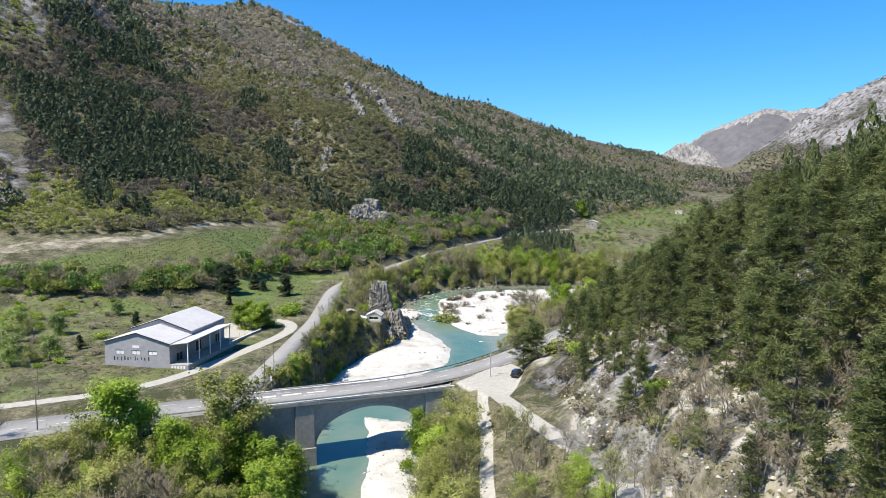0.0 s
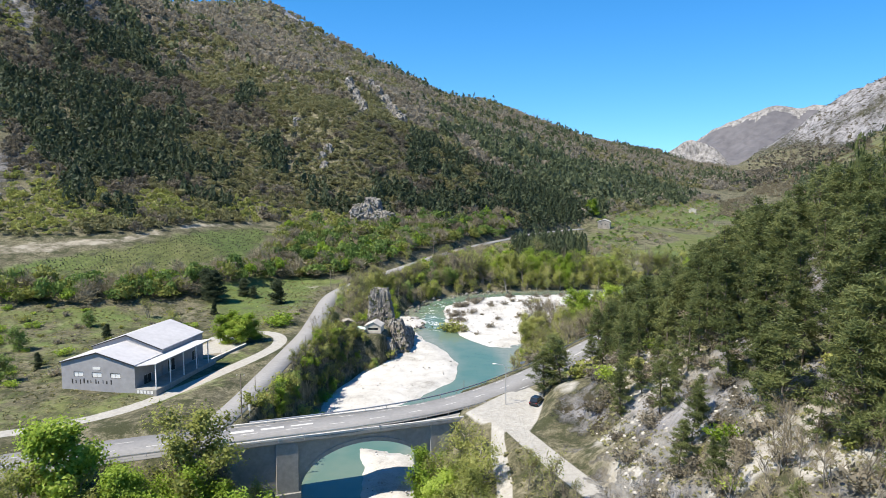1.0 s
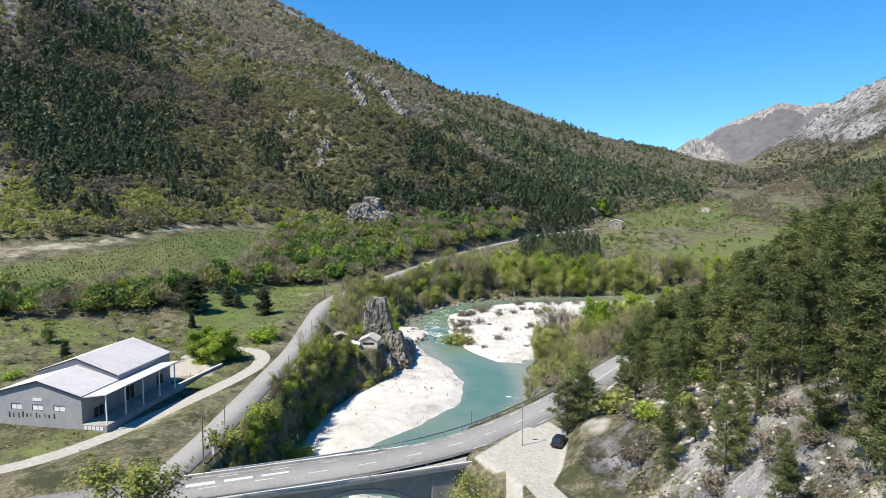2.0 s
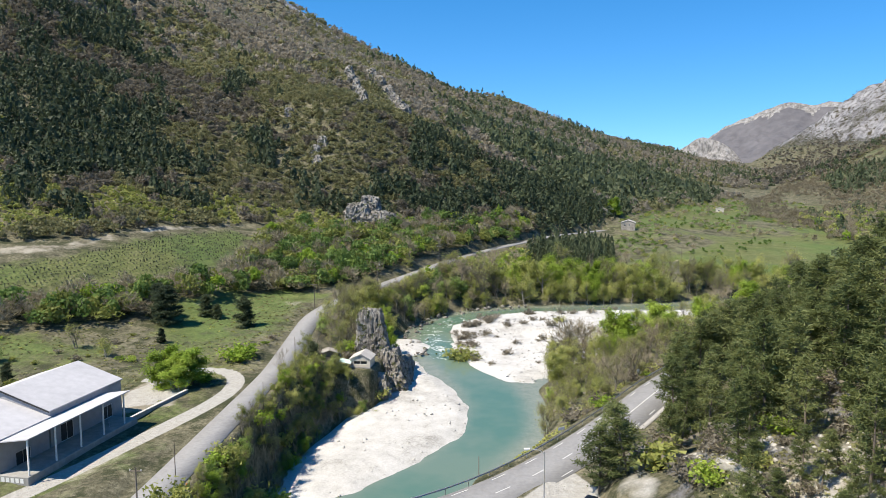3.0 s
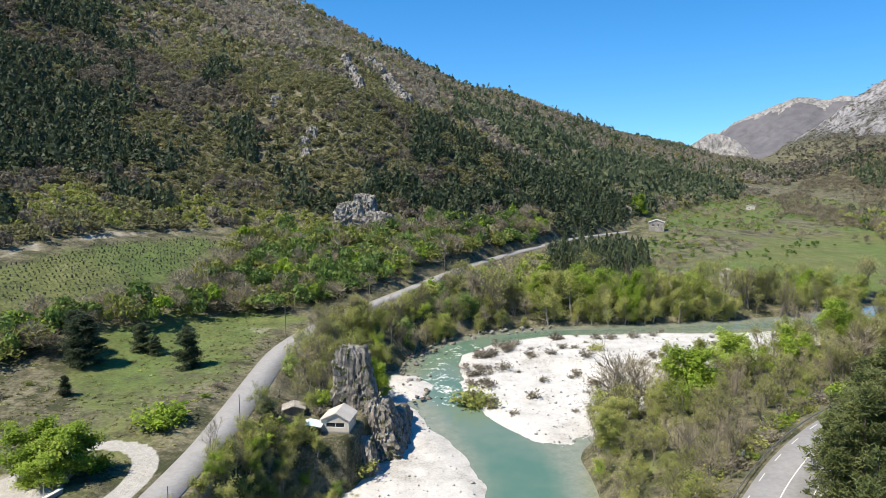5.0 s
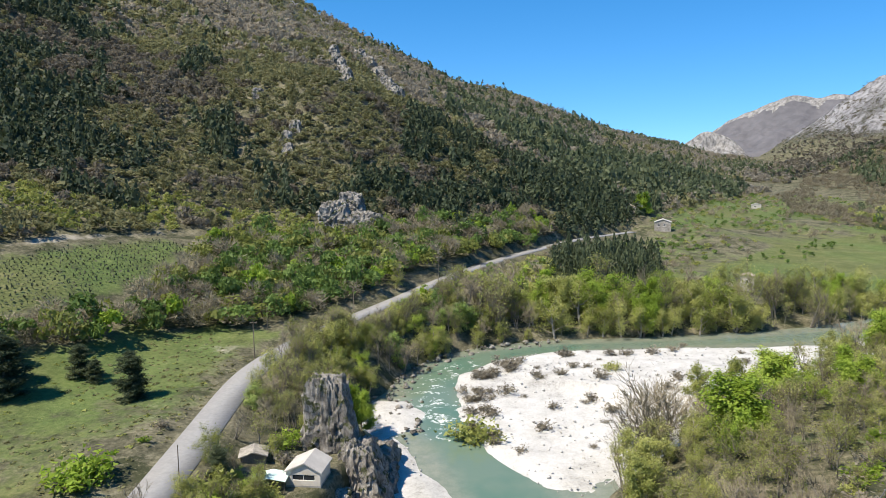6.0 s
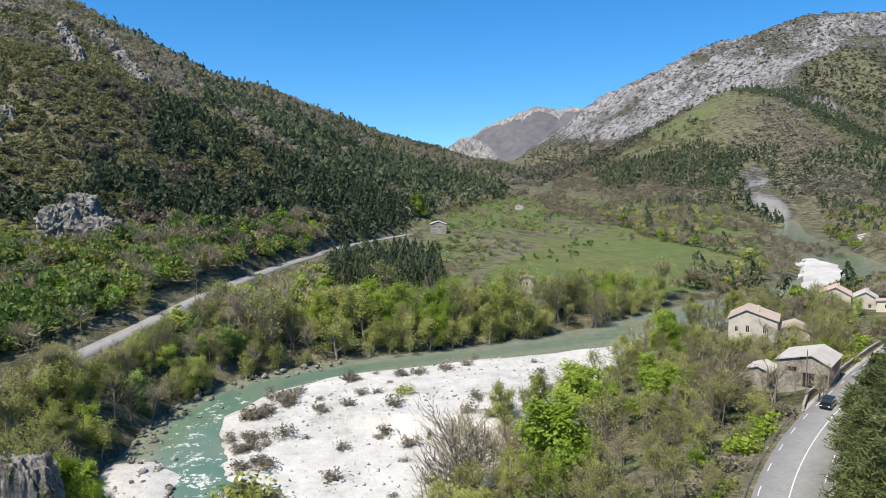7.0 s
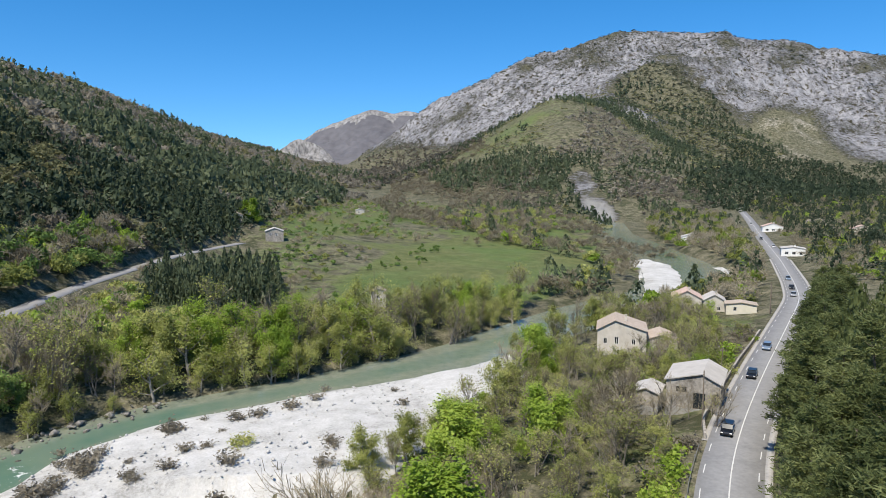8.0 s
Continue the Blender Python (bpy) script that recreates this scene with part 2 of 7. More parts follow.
def smooth(line, step, rounds=3):
    """A rounded polyline."""
    p = dense(line, step)
    for _ in range(rounds * 6):
        p[1:-1] = (p[:-2] + 2 * p[1:-1] + p[2:]) / 4
    return p


# river: x, y, water level, half width of the wet bed
RIVER = smooth([(-45, 40, -62.5, 10), (-30, 95, -61.8, 10), (-24, 130, -61.3, 9), (-23, 160, -61, 9), (-19, 187, -60.9, 15), (-3, 205, -60.7, 8),
                (8, 221, -60.4, 9), (12, 243, -60, 10), (8, 264, -59.2, 9), (-2, 284, -57.8, 8), (-10, 302, -56.2, 8), (-9, 320, -54.8, 8),
                (6, 337, -53.8, 6), (30, 342, -53.4, 4.5), (70, 344, -53, 4.5), (110, 351, -52.7, 6), (140, 362, -52.5, 7), (175, 376, -52.3, 8),
                (222, 384, -52.1, 9), (265, 405, -51.9, 11), (310, 449, -51.6, 12), (358, 517, -51.3, 11), (420, 610, -51, 10), (520, 720, -50, 10)], 4)
ROAD = smooth([(-230, 75, -49), (-110, 118, -48), (-69, 136, -47.3), (-41, 146, -47), (-15, 154.5, -46.8), (-2, 160, -46.5), (8, 168, -46.3), (18, 180, -46),
               (29, 194, -45.6), (43, 216, -45.2), (60, 235, -44.8), (81, 251, -44.5), (101, 263, -44.4), (130, 279, -44.3), (162, 296, -44.3),
               (190, 311, -44.4), (220, 327, -44.5), (253, 350, -44.5), (318, 398, -44.5), (431, 485, -44.5), (530, 560, -44.5), (616, 626, -44), (800, 770, -42)], 4, 2)
SIDE = smooth([(-45, 148, -47), (-43.5, 160, -46.9), (-43, 183, -46.5), (-42, 232, -46.3), (-44, 264, -45.8), (-46, 290, -45.5), (-43, 308, -44.6), (-34, 325, -43.4),
               (-21, 350, -41.8), (-3, 396, -40.5), (21, 443, -39.5), (60, 500, -37.5), (100, 548, -38)], 4, 2)
TRACK = smooth([(-140, 128, -47.5), (-95, 142, -47.2), (-73, 152, -46.9), (-64, 162, -46.8), (-58, 178, -46.6), (-52, 196, -46.5), (-47.5, 211, -46.4), (-48, 224, -46.3),
                (-53, 231, -46.2), (-62, 231, -46.2), (-68, 222, -46.3)], 3, 1)
LANE = smooth([(10, 156, -46.4), (13, 142, -45.6), (17, 128, -45), (21.5, 115, -44.6), (27, 98, -44), (33, 70, -43.5)], 3, 1)

TERRACE = [(-39, 238), (-31, 239.5), (-22.5, 242.6), (-21, 247), (-20.6, 252), (-19, 258), (-22, 266), (-38, 264)]
LAYBY = [(3, 157), (8, 164), (13, 171), (17, 174), (19.5, 168), (18.5, 160), (16.5, 152), (14, 146), (11.5, 147), (10, 152), (6, 151.5)]

# gravel bars
BARS = [
    [(-15, 287), (-8, 270), (0, 254), (3, 244), (1, 228), (-8, 212), (-25, 193), (-37, 189), (-35, 205), (-31, 222), (-26, 238), (-20, 252), (-16, 262), (-17, 275)],
    [(-21, 177), (-17, 156), (-16, 130), (-14, 95), (-4, 95), (-5, 130), (-6, 150), (-9, 172)],
    [(-2, 304), (-1, 319), (9, 331), (26, 337), (55, 338.5), (90, 338), (107, 341), (135, 351), (125, 339), (106, 327), (74, 309), (52, 294), (40, 280), (27, 268), (20, 261), (13, 264), (4, 278), (-2, 294)],
    [(206, 380), (232, 389), (252, 400), (276, 422), (300, 450), (312, 475), (300, 476), (270, 440), (240, 412)],
    [(-17, 283), (-11, 288), (-10, 296), (-13, 303), (-20, 303), (-22, 290)],
    [(262, 388), (285, 400), (300, 415), (312, 432), (318, 430), (300, 405), (275, 388)],
]


def signed(poly, x, y):
    """Distance to a polygon's edge, positive inside, for places near it."""
    poly = np.array(poly, float)
    inn = np.zeros(len(x), bool)
    for (x0, y0), (x1, y1) in zip(poly, np.roll(poly, -1, 0)):
        c = (y0 > y) != (y1 > y)
        inn ^= c & (x < (x1 - x0) * (y - y0) / (y1 - y0 + 1e-12) + x0)
    d, _ = near_line(np.concatenate([poly, poly[:1]]), x, y, 60)
    return np.where(inn, d, -d)


# ridges, feet and shoulders of the hills: x, y, height
HILLS = [
    [(-420, 560, 200), (-329, 618, 180), (-310, 720, 179), (-320, 790, 189), (-343, 900, 198), (-353, 1000, 220), (-407, 1235, 284), (-385, 1276, 305), (-348, 1287, 312), (-286, 1237, 288), (-243, 1215, 258), (-194, 1205, 224), (-147, 1292, 215), (-94, 1417, 201), (-30, 1560, 185), (61, 1749, 177), (90, 1776, 192), (141, 1850, 180), (239, 2050, 151), (294, 2129, 140), (501, 2449, 130), (718, 2750, 118), (874, 2981, 120)],
    [(-300, 275, -20), (-210, 280, -21), (-160, 290, -23), (-126, 315, -24.5), (-112, 357, -23.5), (-98, 390, -24), (-46, 412, -29), (0, 440, -33), (50, 500, -32), (110, 570, -33), (170, 650, -33), (250, 780, -32), (340, 930, -30), (480, 1150, -22), (760, 1700, 0), (1000, 2300, 20)],
    [(-330, 480, 100), (-232, 471, 48), (-184, 520, 48), (-115, 517, 20), (-70, 560, 48), (-60, 510, 20), (-4, 520, -6), (48, 530, -18)],
    [(-242, 587, 90), (-184, 568, 61), (-110, 640, 78), (-142, 809, 134), (-32, 910, 92), (62, 982, 50), (192, 929, 2)],
    [(-258, 688, 127), (-215, 417, 22), (-164, 377, -5), (-125, 407, -13), (-85, 444, -14)],
    [(300, 1500, 60), (480, 1900, 70), (150, 1300, 70)],
    # the rocky mountain and its spur
    [(1137, 2811, 46), (1236, 2821, 107), (1363, 2814, 180), (1470, 2813, 256), (1540, 2656, 327), (1670, 2447, 417), (1806, 2274, 479), (1970, 2063, 522), (2117, 1956, 516), (2252, 1866, 489), (2473, 1620, 446), (2567, 1553, 402), (2635, 1532, 366), (2800, 1300, 300)],
    [(1110, 2098, 95), (1215, 1973, 143), (1427, 1939, 254), (1550, 1617, 293), (1774, 1503, 216), (1927, 1265, 173)],
    [(1427, 1601, 235), (1240, 1435, 173), (1014, 1305, 149), (938, 1305, 161), (897, 1325, 131), (856, 1345, 100), (736, 1366, 44), (597, 1296, -8)],
    [(938, 1290, 158), (790, 1060, 75), (685, 929, 20), (576, 800, -25), (470, 680, -44), (400, 600, -49)],
    [(1606, 1218, 86), (1182, 1125, 30), (924, 846, -10), (808, 797, -28), (700, 700, -40)],
    [(1700, 1000, 20), (1271, 999, -22), (1100, 800, -32), (900, 640, -38)],
    # far
[(1000, 3300, 40), (1200, 3250, 10), (1350, 3150, 10), (1050, 2700, 20)],
    [(1500, 4300, 20), (1900, 4000, 30), (2500, 3600, 100)],
    # the pine hill beside the road
    [(120, 20, 10), (110, 70, 14), (88, 120, 2), (72, 150, -10), (62, 178, -24), (80, 215, -30), (110, 240, -34), (160, 265, -36)],
    [(26, 98, -43.5), (24.5, 118, -44), (25, 140, -45), (27, 168, -42.5), (32, 172, -43), (42, 190, -43), (60, 215, -42), (84, 240, -42.5), (115, 258, -42.5), (165, 284, -42.5), (240, 325, -43)],
    [(28, 140, -40.5), (27.5, 118, -40), (31, 98, -38), (27, 158, -40), (31, 156, -38), (35, 128, -34.5)],
    [(34, 60, -38), (44, 85, -29), (42, 115, -31), (58, 118, -18), (50, 145, -27)],
    [(160, 130, 10), (190, 210, -15), (260, 280, -36), (400, 380, -42)],
]
RIDGE = np.array(HILLS[0][2:], float)
RIM = np.array(HILLS[0][9:12], float)
# spot levels of the valley floor: x, y, height
FLOOR = [(-37, 150, -53), (-38, 140, -54), (-36, 162, -52), (-4, 150, -56), (-6, 165, -56.5), (1, 172, -53), (-2, 142, -55.5),
         (-66, 172, -46.5), (-88, 172, -46.6), (-66, 205, -46.4), (-100, 205, -45.8), (-130, 160, -46.5), (-150, 220, -44), (-66, 274, -45.3), (-76, 300, -43.6), (-70, 240, -46),
         (-110, 270, -40), (-150, 268, -31), (-130, 290, -29), (-100, 320, -30), (-97, 374, -26), (-92, 300, -37.5), (-220, 250, -30), (-220, 160, -42), (-60, 350, -38), (-40, 340, -42), (-70, 320, -42),
         (-24, 252, -50), (-27, 246, -50.1), (-32, 246, -50.3), (-25, 242, -50.8), (-32, 225, -51), (-30, 270, -50), (-30, 200, -52), (-34, 176, -51), (-52, 128, -52), (-75, 118, -52), (-60, 90, -57), (-45, 118, -57),
         (0, 130, -55), (8, 120, -50), (12, 100, -50), (0, 90, -56), (8, 185, -52), (20, 215, -53), (32, 235, -52), (38, 260, -52), (60, 275, -50), (85, 290, -49), (120, 315, -48.5),
         (140, 335, -49), (175, 340, -48), (200, 355, -49), (20, 370, -47), (50, 365, -47.5), (90, 370, -48.5), (115, 390, -48), (150, 400, -48), (200, 430, -48), (260, 490, -48), (150, 480, -46),
         (195, 564, -44), (110, 460, -45), (60, 440, -43), (30, 400, -45), (112, 531, -40), (135, 530, -38), (250, 620, -40), (330, 700, -42), (150, 600, -34), (363, 479, -45), (443, 482, -44), (333, 398, -44.5),
         (500, 480, -43), (240, 360, -46), (700, 520, -40), (1200, 500, -30), (700, 200, -30), (-500, 100, 0), (-500, 400, 180), (0, -300, -60), (300, -200, 20), (-400, -300, -20)]

road_ctrl = ROAD[::4, :3]
road_ctrl = road_ctrl[(road_ctrl[:, 0] < -42) | (road_ctrl[:, 0] > 8)]
hill_pts = np.concatenate([dense(h, 60 if max(abs(p[0]) for p in h) < 500 else 110) for h in HILLS])
ctrl = np.concatenate([hill_pts, np.array(FLOOR, float), road_ctrl, SIDE[::4, :3], TRACK[::6, :3], LANE[::5, :3],
                       np.stack([RIVER[::3, 0], RIVER[::3, 1], RIVER[::3, 2] - 0.8], 1)])


def kernel(ax, ay, bx, by):
    return -np.sqrt((ax[:, None] - bx[None]) ** 2 + (ay[:, None] - by[None]) ** 2 + 36.0)


n_c = len(ctrl)
sysm = np.zeros((n_c + 1, n_c + 1))
sysm[:n_c, :n_c] = kernel(ctrl[:, 0], ctrl[:, 1], ctrl[:, 0], ctrl[:, 1]) + np.eye(n_c) * 0.5
sysm[:n_c, n_c] = sysm[n_c, :n_c] = 1
weight = np.linalg.solve(sysm, np.append(ctrl[:, 2], 0))


def near_line(line, x, y, reach=80.0):
    """Distance to a polyline and its columns at the nearest point; far places get a large distance."""
    d = np.full(len(x), 1e9)
    val = np.zeros((len(x), line.shape[1]))
    lo, hi = line[:, :2].min(0) - reach, line[:, :2].max(0) + reach
    idx = np.nonzero((x > lo[0]) & (x < hi[0]) & (y > lo[1]) & (y < hi[1]))[0]
    a, b = line[:-1], line[1:]
    ab = (b - a)[:, :2]
    ll = (ab ** 2).sum(1)
    for s in range(0, len(idx), 20000):
        k = idx[s:s + 20000]
        px, py = x[k][:, None] - a[:, 0], y[k][:, None] - a[:, 1]
        u = np.clip((px * ab[:, 0] + py * ab[:, 1]) / ll, 0, 1)
        q = (px - u * ab[:, 0]) ** 2 + (py - u * ab[:, 1]) ** 2
        j = q.argmin(1)
        r = np.arange(len(k))
        d[k] = np.sqrt(q[r, j])
        val[k] = a[j] + (b - a)[j] * u[r, j][:, None]
    return d, val


def sstep(a, b, v):
    t = np.clip((v - a) / (b - a), 0, 1)
    return t * t * (3 - 2 * t)


def ground(x, y):
    """Height of the land."""
    x, y = np.atleast_1d(np.asarray(x, float)), np.atleast_1d(np.asarray(y, float))
    z = np.empty(len(x))
    for s in range(0, len(x), 20000):
        k = slice(s, s + 20000)
        z[k] = kernel(x[k], y[k], ctrl[:, 0], ctrl[:, 1]) @ weight[:n_c] + weight[n_c]
    up = np.clip((z + 44) / 60, 0, 1)
    dn = near_line(RIDGE, x, y, 220)[0]
    up = up * np.where(dn < 1e8, 0.12 + 0.88 * sstep(10, 170, dn), 1.0)
    z = z + up * (fractal(x, y, 90, 5, 7) * 9 + np.clip((z - 60) / 200, 0, 1) * (fractal(x, y, 320, 6, 17) * 42 + (0.5 - np.abs(fractal(x, y, 140, 5, 77, 0.6))) * 26 - 10))
    z = z + fractal(x, y, 14, 3, 31) * 0.5
    crag = sstep(1400, 1900, np.hypot(x, y)) * sstep(0.25, 0.5, x / (np.abs(y) + 1)) * sstep(40, 140, z)
    z = z + crag * ((0.45 - np.abs(fractal(x, y, 190, 5, 57, 0.62))) * 60 - 12)
    onhill = sstep(24, 34, x) * (1 - sstep(110, 140, x)) * sstep(30, 60, y) * (1 - sstep(150, 185, y))
    z = z + onhill * (fractal(x, y, 9, 3, 33) * 1.6 + (0.4 - np.abs(fractal(x, y, 16, 3, 35))) * 2.0)
    dr, rv = near_line(RIVER, x, y)
    bank = sstep(0, 9, dr - rv[:, 3])
    z = np.where(dr < 1e8, (rv[:, 2] - 1.2) * (1 - bank) + np.maximum(z, rv[:, 2] + 0.6) * bank, z)
    for bar in BARS:
        w = sstep(-7, 0.5, signed(bar, x, y))
        z = z * (1 - w) + np.minimum(z, rv[:, 2] - 0.9) * w
        z = z - 1.3 * sstep(1.5, 4.5, signed(bar, x, y))
    w = sstep(-2.2, 0.4, signed(TERRACE, x, y))
    z = z * (1 - w) + np.maximum(z, -50.35) * w
    for line, half, fade in ((TRACK, 2.4, 3.0), (LANE, 2.4, 3.0), (SIDE, 3.4, 4.0), (ROAD, 5.2, 6.0)):
        dd, v = near_line(line, x, y, 30)
        w = 1 - sstep(half, half + fade, dd)
        if line is ROAD:
            over = sstep(-41, -38, x) * (1 - sstep(-2, 3, x))
            w = w * (1 - over)
        z = z * (1 - w) + (v[:, 2] - 0.12) * w
    w = sstep(-3, 1, signed(LAYBY, x, y))
    z = z * (1 - w) + -46.15 * w
    return z


def gz(x, y):
    return float(ground([x], [y])[0])


def mesh_obj(name, verts, faces, material, parent=None, smooth_it=True):
    me = bpy.data.meshes.new(name)
    verts, faces = np.asarray(verts, np.float32), np.asarray(faces, np.int32)
    me.vertices.add(len(verts))
    me.vertices.foreach_set("co", verts.ravel())
    k = faces.shape[1]
    me.loops.add(faces.size)
    me.loops.foreach_set("vertex_index", faces.ravel())
    me.polygons.add(len(faces))
    me.polygons.foreach_set("loop_start", np.arange(0, faces.size, k, dtype=np.int32))
    if smooth_it:
        me.polygons.foreach_set("use_smooth", np.ones(len(faces), bool))
    me.update(calc_edges=True)
    me.validate()
    me.materials.append(material)
    ob = new(name, me)
    ob.parent = parent
    return ob


# one sheet: rings round a point in the valley, fine towards the view
C0 = (5.0, 60.0)
ang = np.radians(np.concatenate([np.arange(-58, 68, 0.26), np.arange(68, 301, 5)]))
rad = np.concatenate([[1.0, 15.0], 30 * 1.0095 ** np.arange(0, 375), 30 * 1.0095 ** 375 * 1.0068 ** np.arange(0, 300)])
rad = rad[rad < 4950]
ga, gr = np.meshgrid(ang, rad)
gx, gy = C0[0] + np.sin(ga) * gr, C0[1] + np.cos(ga) * gr
gz_all = ground(gx.ravel(), gy.ravel())
na, nr = len(ang), len(rad)
ii = np.arange(nr - 1)[:, None] * na + np.arange(na)[None]
jj = np.arange(nr - 1)[:, None] * na + (np.arange(na)[None] + 1) % na
quads = np.stack([ii, ii + na, jj + na, jj], -1).reshape(-1, 4)
land = mesh_obj("ground", np.stack([gx.ravel(), gy.ravel(), gz_all], 1), quads, M_GROUND)
tagged(land, "valley floor and hillsides of dry grass, scrub and pale limestone", "ground", kind="structure")

# cover: stone, grass, soil
fx, fy = gx.ravel(), gy.ravel()
hx = gz_all.reshape(nr, na)
dr_ = np.gradient(hx, axis=0) / np.gradient(gr, axis=0)
da_ = np.gradient(hx, axis=1) / (gr * 0.0045)
slope = np.hypot(dr_, da_).ravel()


def inside(poly, x, y, soft=6.0):
    """1 within a polygon, fading at its edge."""
    return np.clip(0.5 + signed(poly, x, y) / (2 * soft), 0, 1)


MEADOW = [(95, 405), (120, 384), (170, 398), (220, 425), (262, 466), (300, 500), (350, 562), (385, 640), (392, 668), (350, 655), (310, 628), (262, 590), (225, 566), (190, 545), (160, 505), (128, 470), (105, 440)]
SPUR_GREEN = [(980, 1230), (1040, 1290), (1240, 1500), (1000, 1400), (828, 1330), (640, 1270), (500, 1020), (606, 990), (745, 1060)]
SPUR_BROWN = [(980, 1215), (880, 1020), (800, 880), (610, 690), (560, 735), (650, 930), (736, 1050), (860, 1150)]
SLIP = [(622, 903), (659, 906), (640, 870), (609, 826), (565, 762), (540, 722), (516, 728), (530, 766), (560, 815), (573, 836)]
HOLLOW = [(1216, 1392), (1355, 1560), (1550, 1700), (1740, 1660), (1660, 1480), (1560, 1330), (1400, 1210), (930, 900), (1100, 1120), (1306, 1304)]
TERRACES = [(1530, 1330), (1784, 1410), (1890, 1330), (1700, 1150), (1570, 1090), (1371, 1100)]
PLANTED = [(767, 832), (850, 880), (930, 890), (1150, 1010), (1340, 1195), (1464, 1195), (1400, 1110), (1520, 1090), (1450, 930), (990, 715), (861, 738), (787, 784)]
VALE = [(60, 400), (100, 378), (260, 430), (400, 600), (520, 760), (420, 900), (300, 900), (150, 650), (95, 540), (40, 470), (10, 400)]
FIELD = [(-60, 240), (-50, 262), (-50, 300), (-44, 318), (-62, 322), (-80, 310), (-92, 285), (-85, 262), (-70, 245)]
VINES = [(-165, 256), (-150, 276), (-128, 299), (-115, 345), (-99, 380), (-88, 376), (-86, 340), (-92, 305), (-112, 282), (-140, 262)]
DIRT = [(-190, 262), (-152, 280), (-130, 302), (-117, 346), (-101, 382), (-96, 392), (-104, 386), (-121, 350), (-135, 308), (-160, 288), (-195, 272)]
UPMEADOW = [(130, 560), (190, 590), (260, 690), (330, 800), (300, 860), (220, 760), (160, 660)]
YARD = [(-150, 120), (-95, 140), (-50, 165), (-44, 235), (-60, 245), (-110, 255), (-160, 230)]


def covers(x, y, z, slp):
    grass = np.maximum.reduce([inside(MEADOW, x, y, 5) * 1.3, inside(FIELD, x, y) * (0.8 + 0.5 * fractal(x, y, 16, 3, 41)), inside(VINES, x, y) * 0.75, inside([(20, 200), (60, 240), (105, 268), (190, 315), (180, 345), (110, 335), (40, 295), (15, 240)], x, y) * (0.36 + 0.5 * fractal(x, y, 16, 3, 47)), inside(UPMEADOW, x, y) * 0.9, inside(VALE, x, y, 15) * (0.5 + 0.5 * fractal(x, y, 30, 3, 19)), inside(YARD, x, y) * (0.5 + 0.5 * fractal(x, y, 20, 3, 43))])
    d = np.hypot(x, y - 100)
    stone = sstep(0.75, 1.1, slp) * 0.8 * sstep(-38, -20, z)
    rocky = sstep(1500, 1900, np.hypot(x, y)) * sstep(0.2, 0.45, x / (np.abs(y) + 1)) * np.maximum(sstep(30, 160, z), sstep(1500, 1750, x) * sstep(0, 60, z))
    stone = np.maximum(stone, rocky * (0.72 + 0.6 * fractal(x, y, 110, 5, 5)))
    stone = stone * (1 - 0.85 * inside(HOLLOW, x, y, 50)) * (1 - 0.8 * inside(TERRACES, x, y, 40)) * (1 - 0.2 * sstep(310, 380, z) * sstep(1500, 1700, x))
    soil = np.maximum(inside(DIRT, x, y, 2) * 0.58, inside([(-64, 200), (-56, 204), (-58, 222), (-66, 226), (-70, 214)], x, y, 1.5))
    left = inside([(-420, 300), (-180, 300), (-170, 420), (-260, 560), (-420, 560)], x, y, 30)
    stone = np.maximum(stone, left * (0.42 + 0.55 * fractal(x, y, 45, 3, 15)))
    soil = np.maximum(soil, np.maximum(inside(YARD, x, y), inside(FIELD, x, y)) * (0.08 + 0.7 * fractal(x, y, 18, 3, 45)))
    hill = inside([(22, 60), (19.5, 140), (19, 150), (21, 160), (22, 176), (40, 188), (70, 150), (90, 60)], x, y, 4)
    soil = np.maximum(soil, hill * (0.5 + 0.6 * fractal(x, y, 12, 3, 21)))
    stone = np.maximum(stone, hill * (0.42 + 0.7 * fractal(x, y, 8, 3, 23)))
    green = inside(SPUR_GREEN, x, y, 90) * (0.5 + 0.4 * fractal(x, y, 90, 4, 29))
    slip = inside(SLIP, x, y, 9) * (0.62 + 0.6 * fractal(x, y, 30, 4, 28) + 0.45 * sstep(800, 700, y))
    stone = np.maximum(stone, slip)
    soil = np.maximum(soil, slip * 0.9)
    soil = np.maximum(soil, inside(TERRACES, x, y, 40) * (0.34 + 0.6 * fractal(x, y, 40, 4, 27)))
    grass = np.maximum(grass, green)
    gravel = np.zeros(len(x))
    for line, hw_ in ((TRACK, 1.9), (LANE, 2.1)):
        dd, _ = near_line(line, x, y, 20)
        gravel = np.maximum(gravel, np.clip(0.5 + (hw_ - dd) / 1.2, 0, 1))
    gravel = np.maximum(gravel, hill * (1 - sstep(-34, -20, z)) * (0.42 + 0.75 * fractal(x, y, 7, 4, 24)))
    gravel = np.maximum(gravel, slip * (0.7 + 0.4 * sstep(860, 740, y) + 0.5 * fractal(x, y, 26, 4, 26)))
    rim = near_line(RIM, x, y, 60)[0]
    stone = np.maximum(stone, 1.25 * (1 - sstep(7, 17, rim)))
    gravel = np.maximum(gravel, inside(LAYBY, x, y, 1.0))
    gravel = np.maximum(gravel, inside([(-66, 203), (-57, 206), (-58, 222), (-64, 226), (-69, 214)], x, y, 1.0))
    dd, _ = near_line(np.array([(9.0, 152), (8.2, 143), (8.5, 131), (7.4, 115), (7.0, 90)]), x, y, 20)
    gravel = np.maximum(gravel, np.clip(0.5 + (1.2 - dd) / 0.8, 0, 0.95))
    return stone, grass, soil, gravel


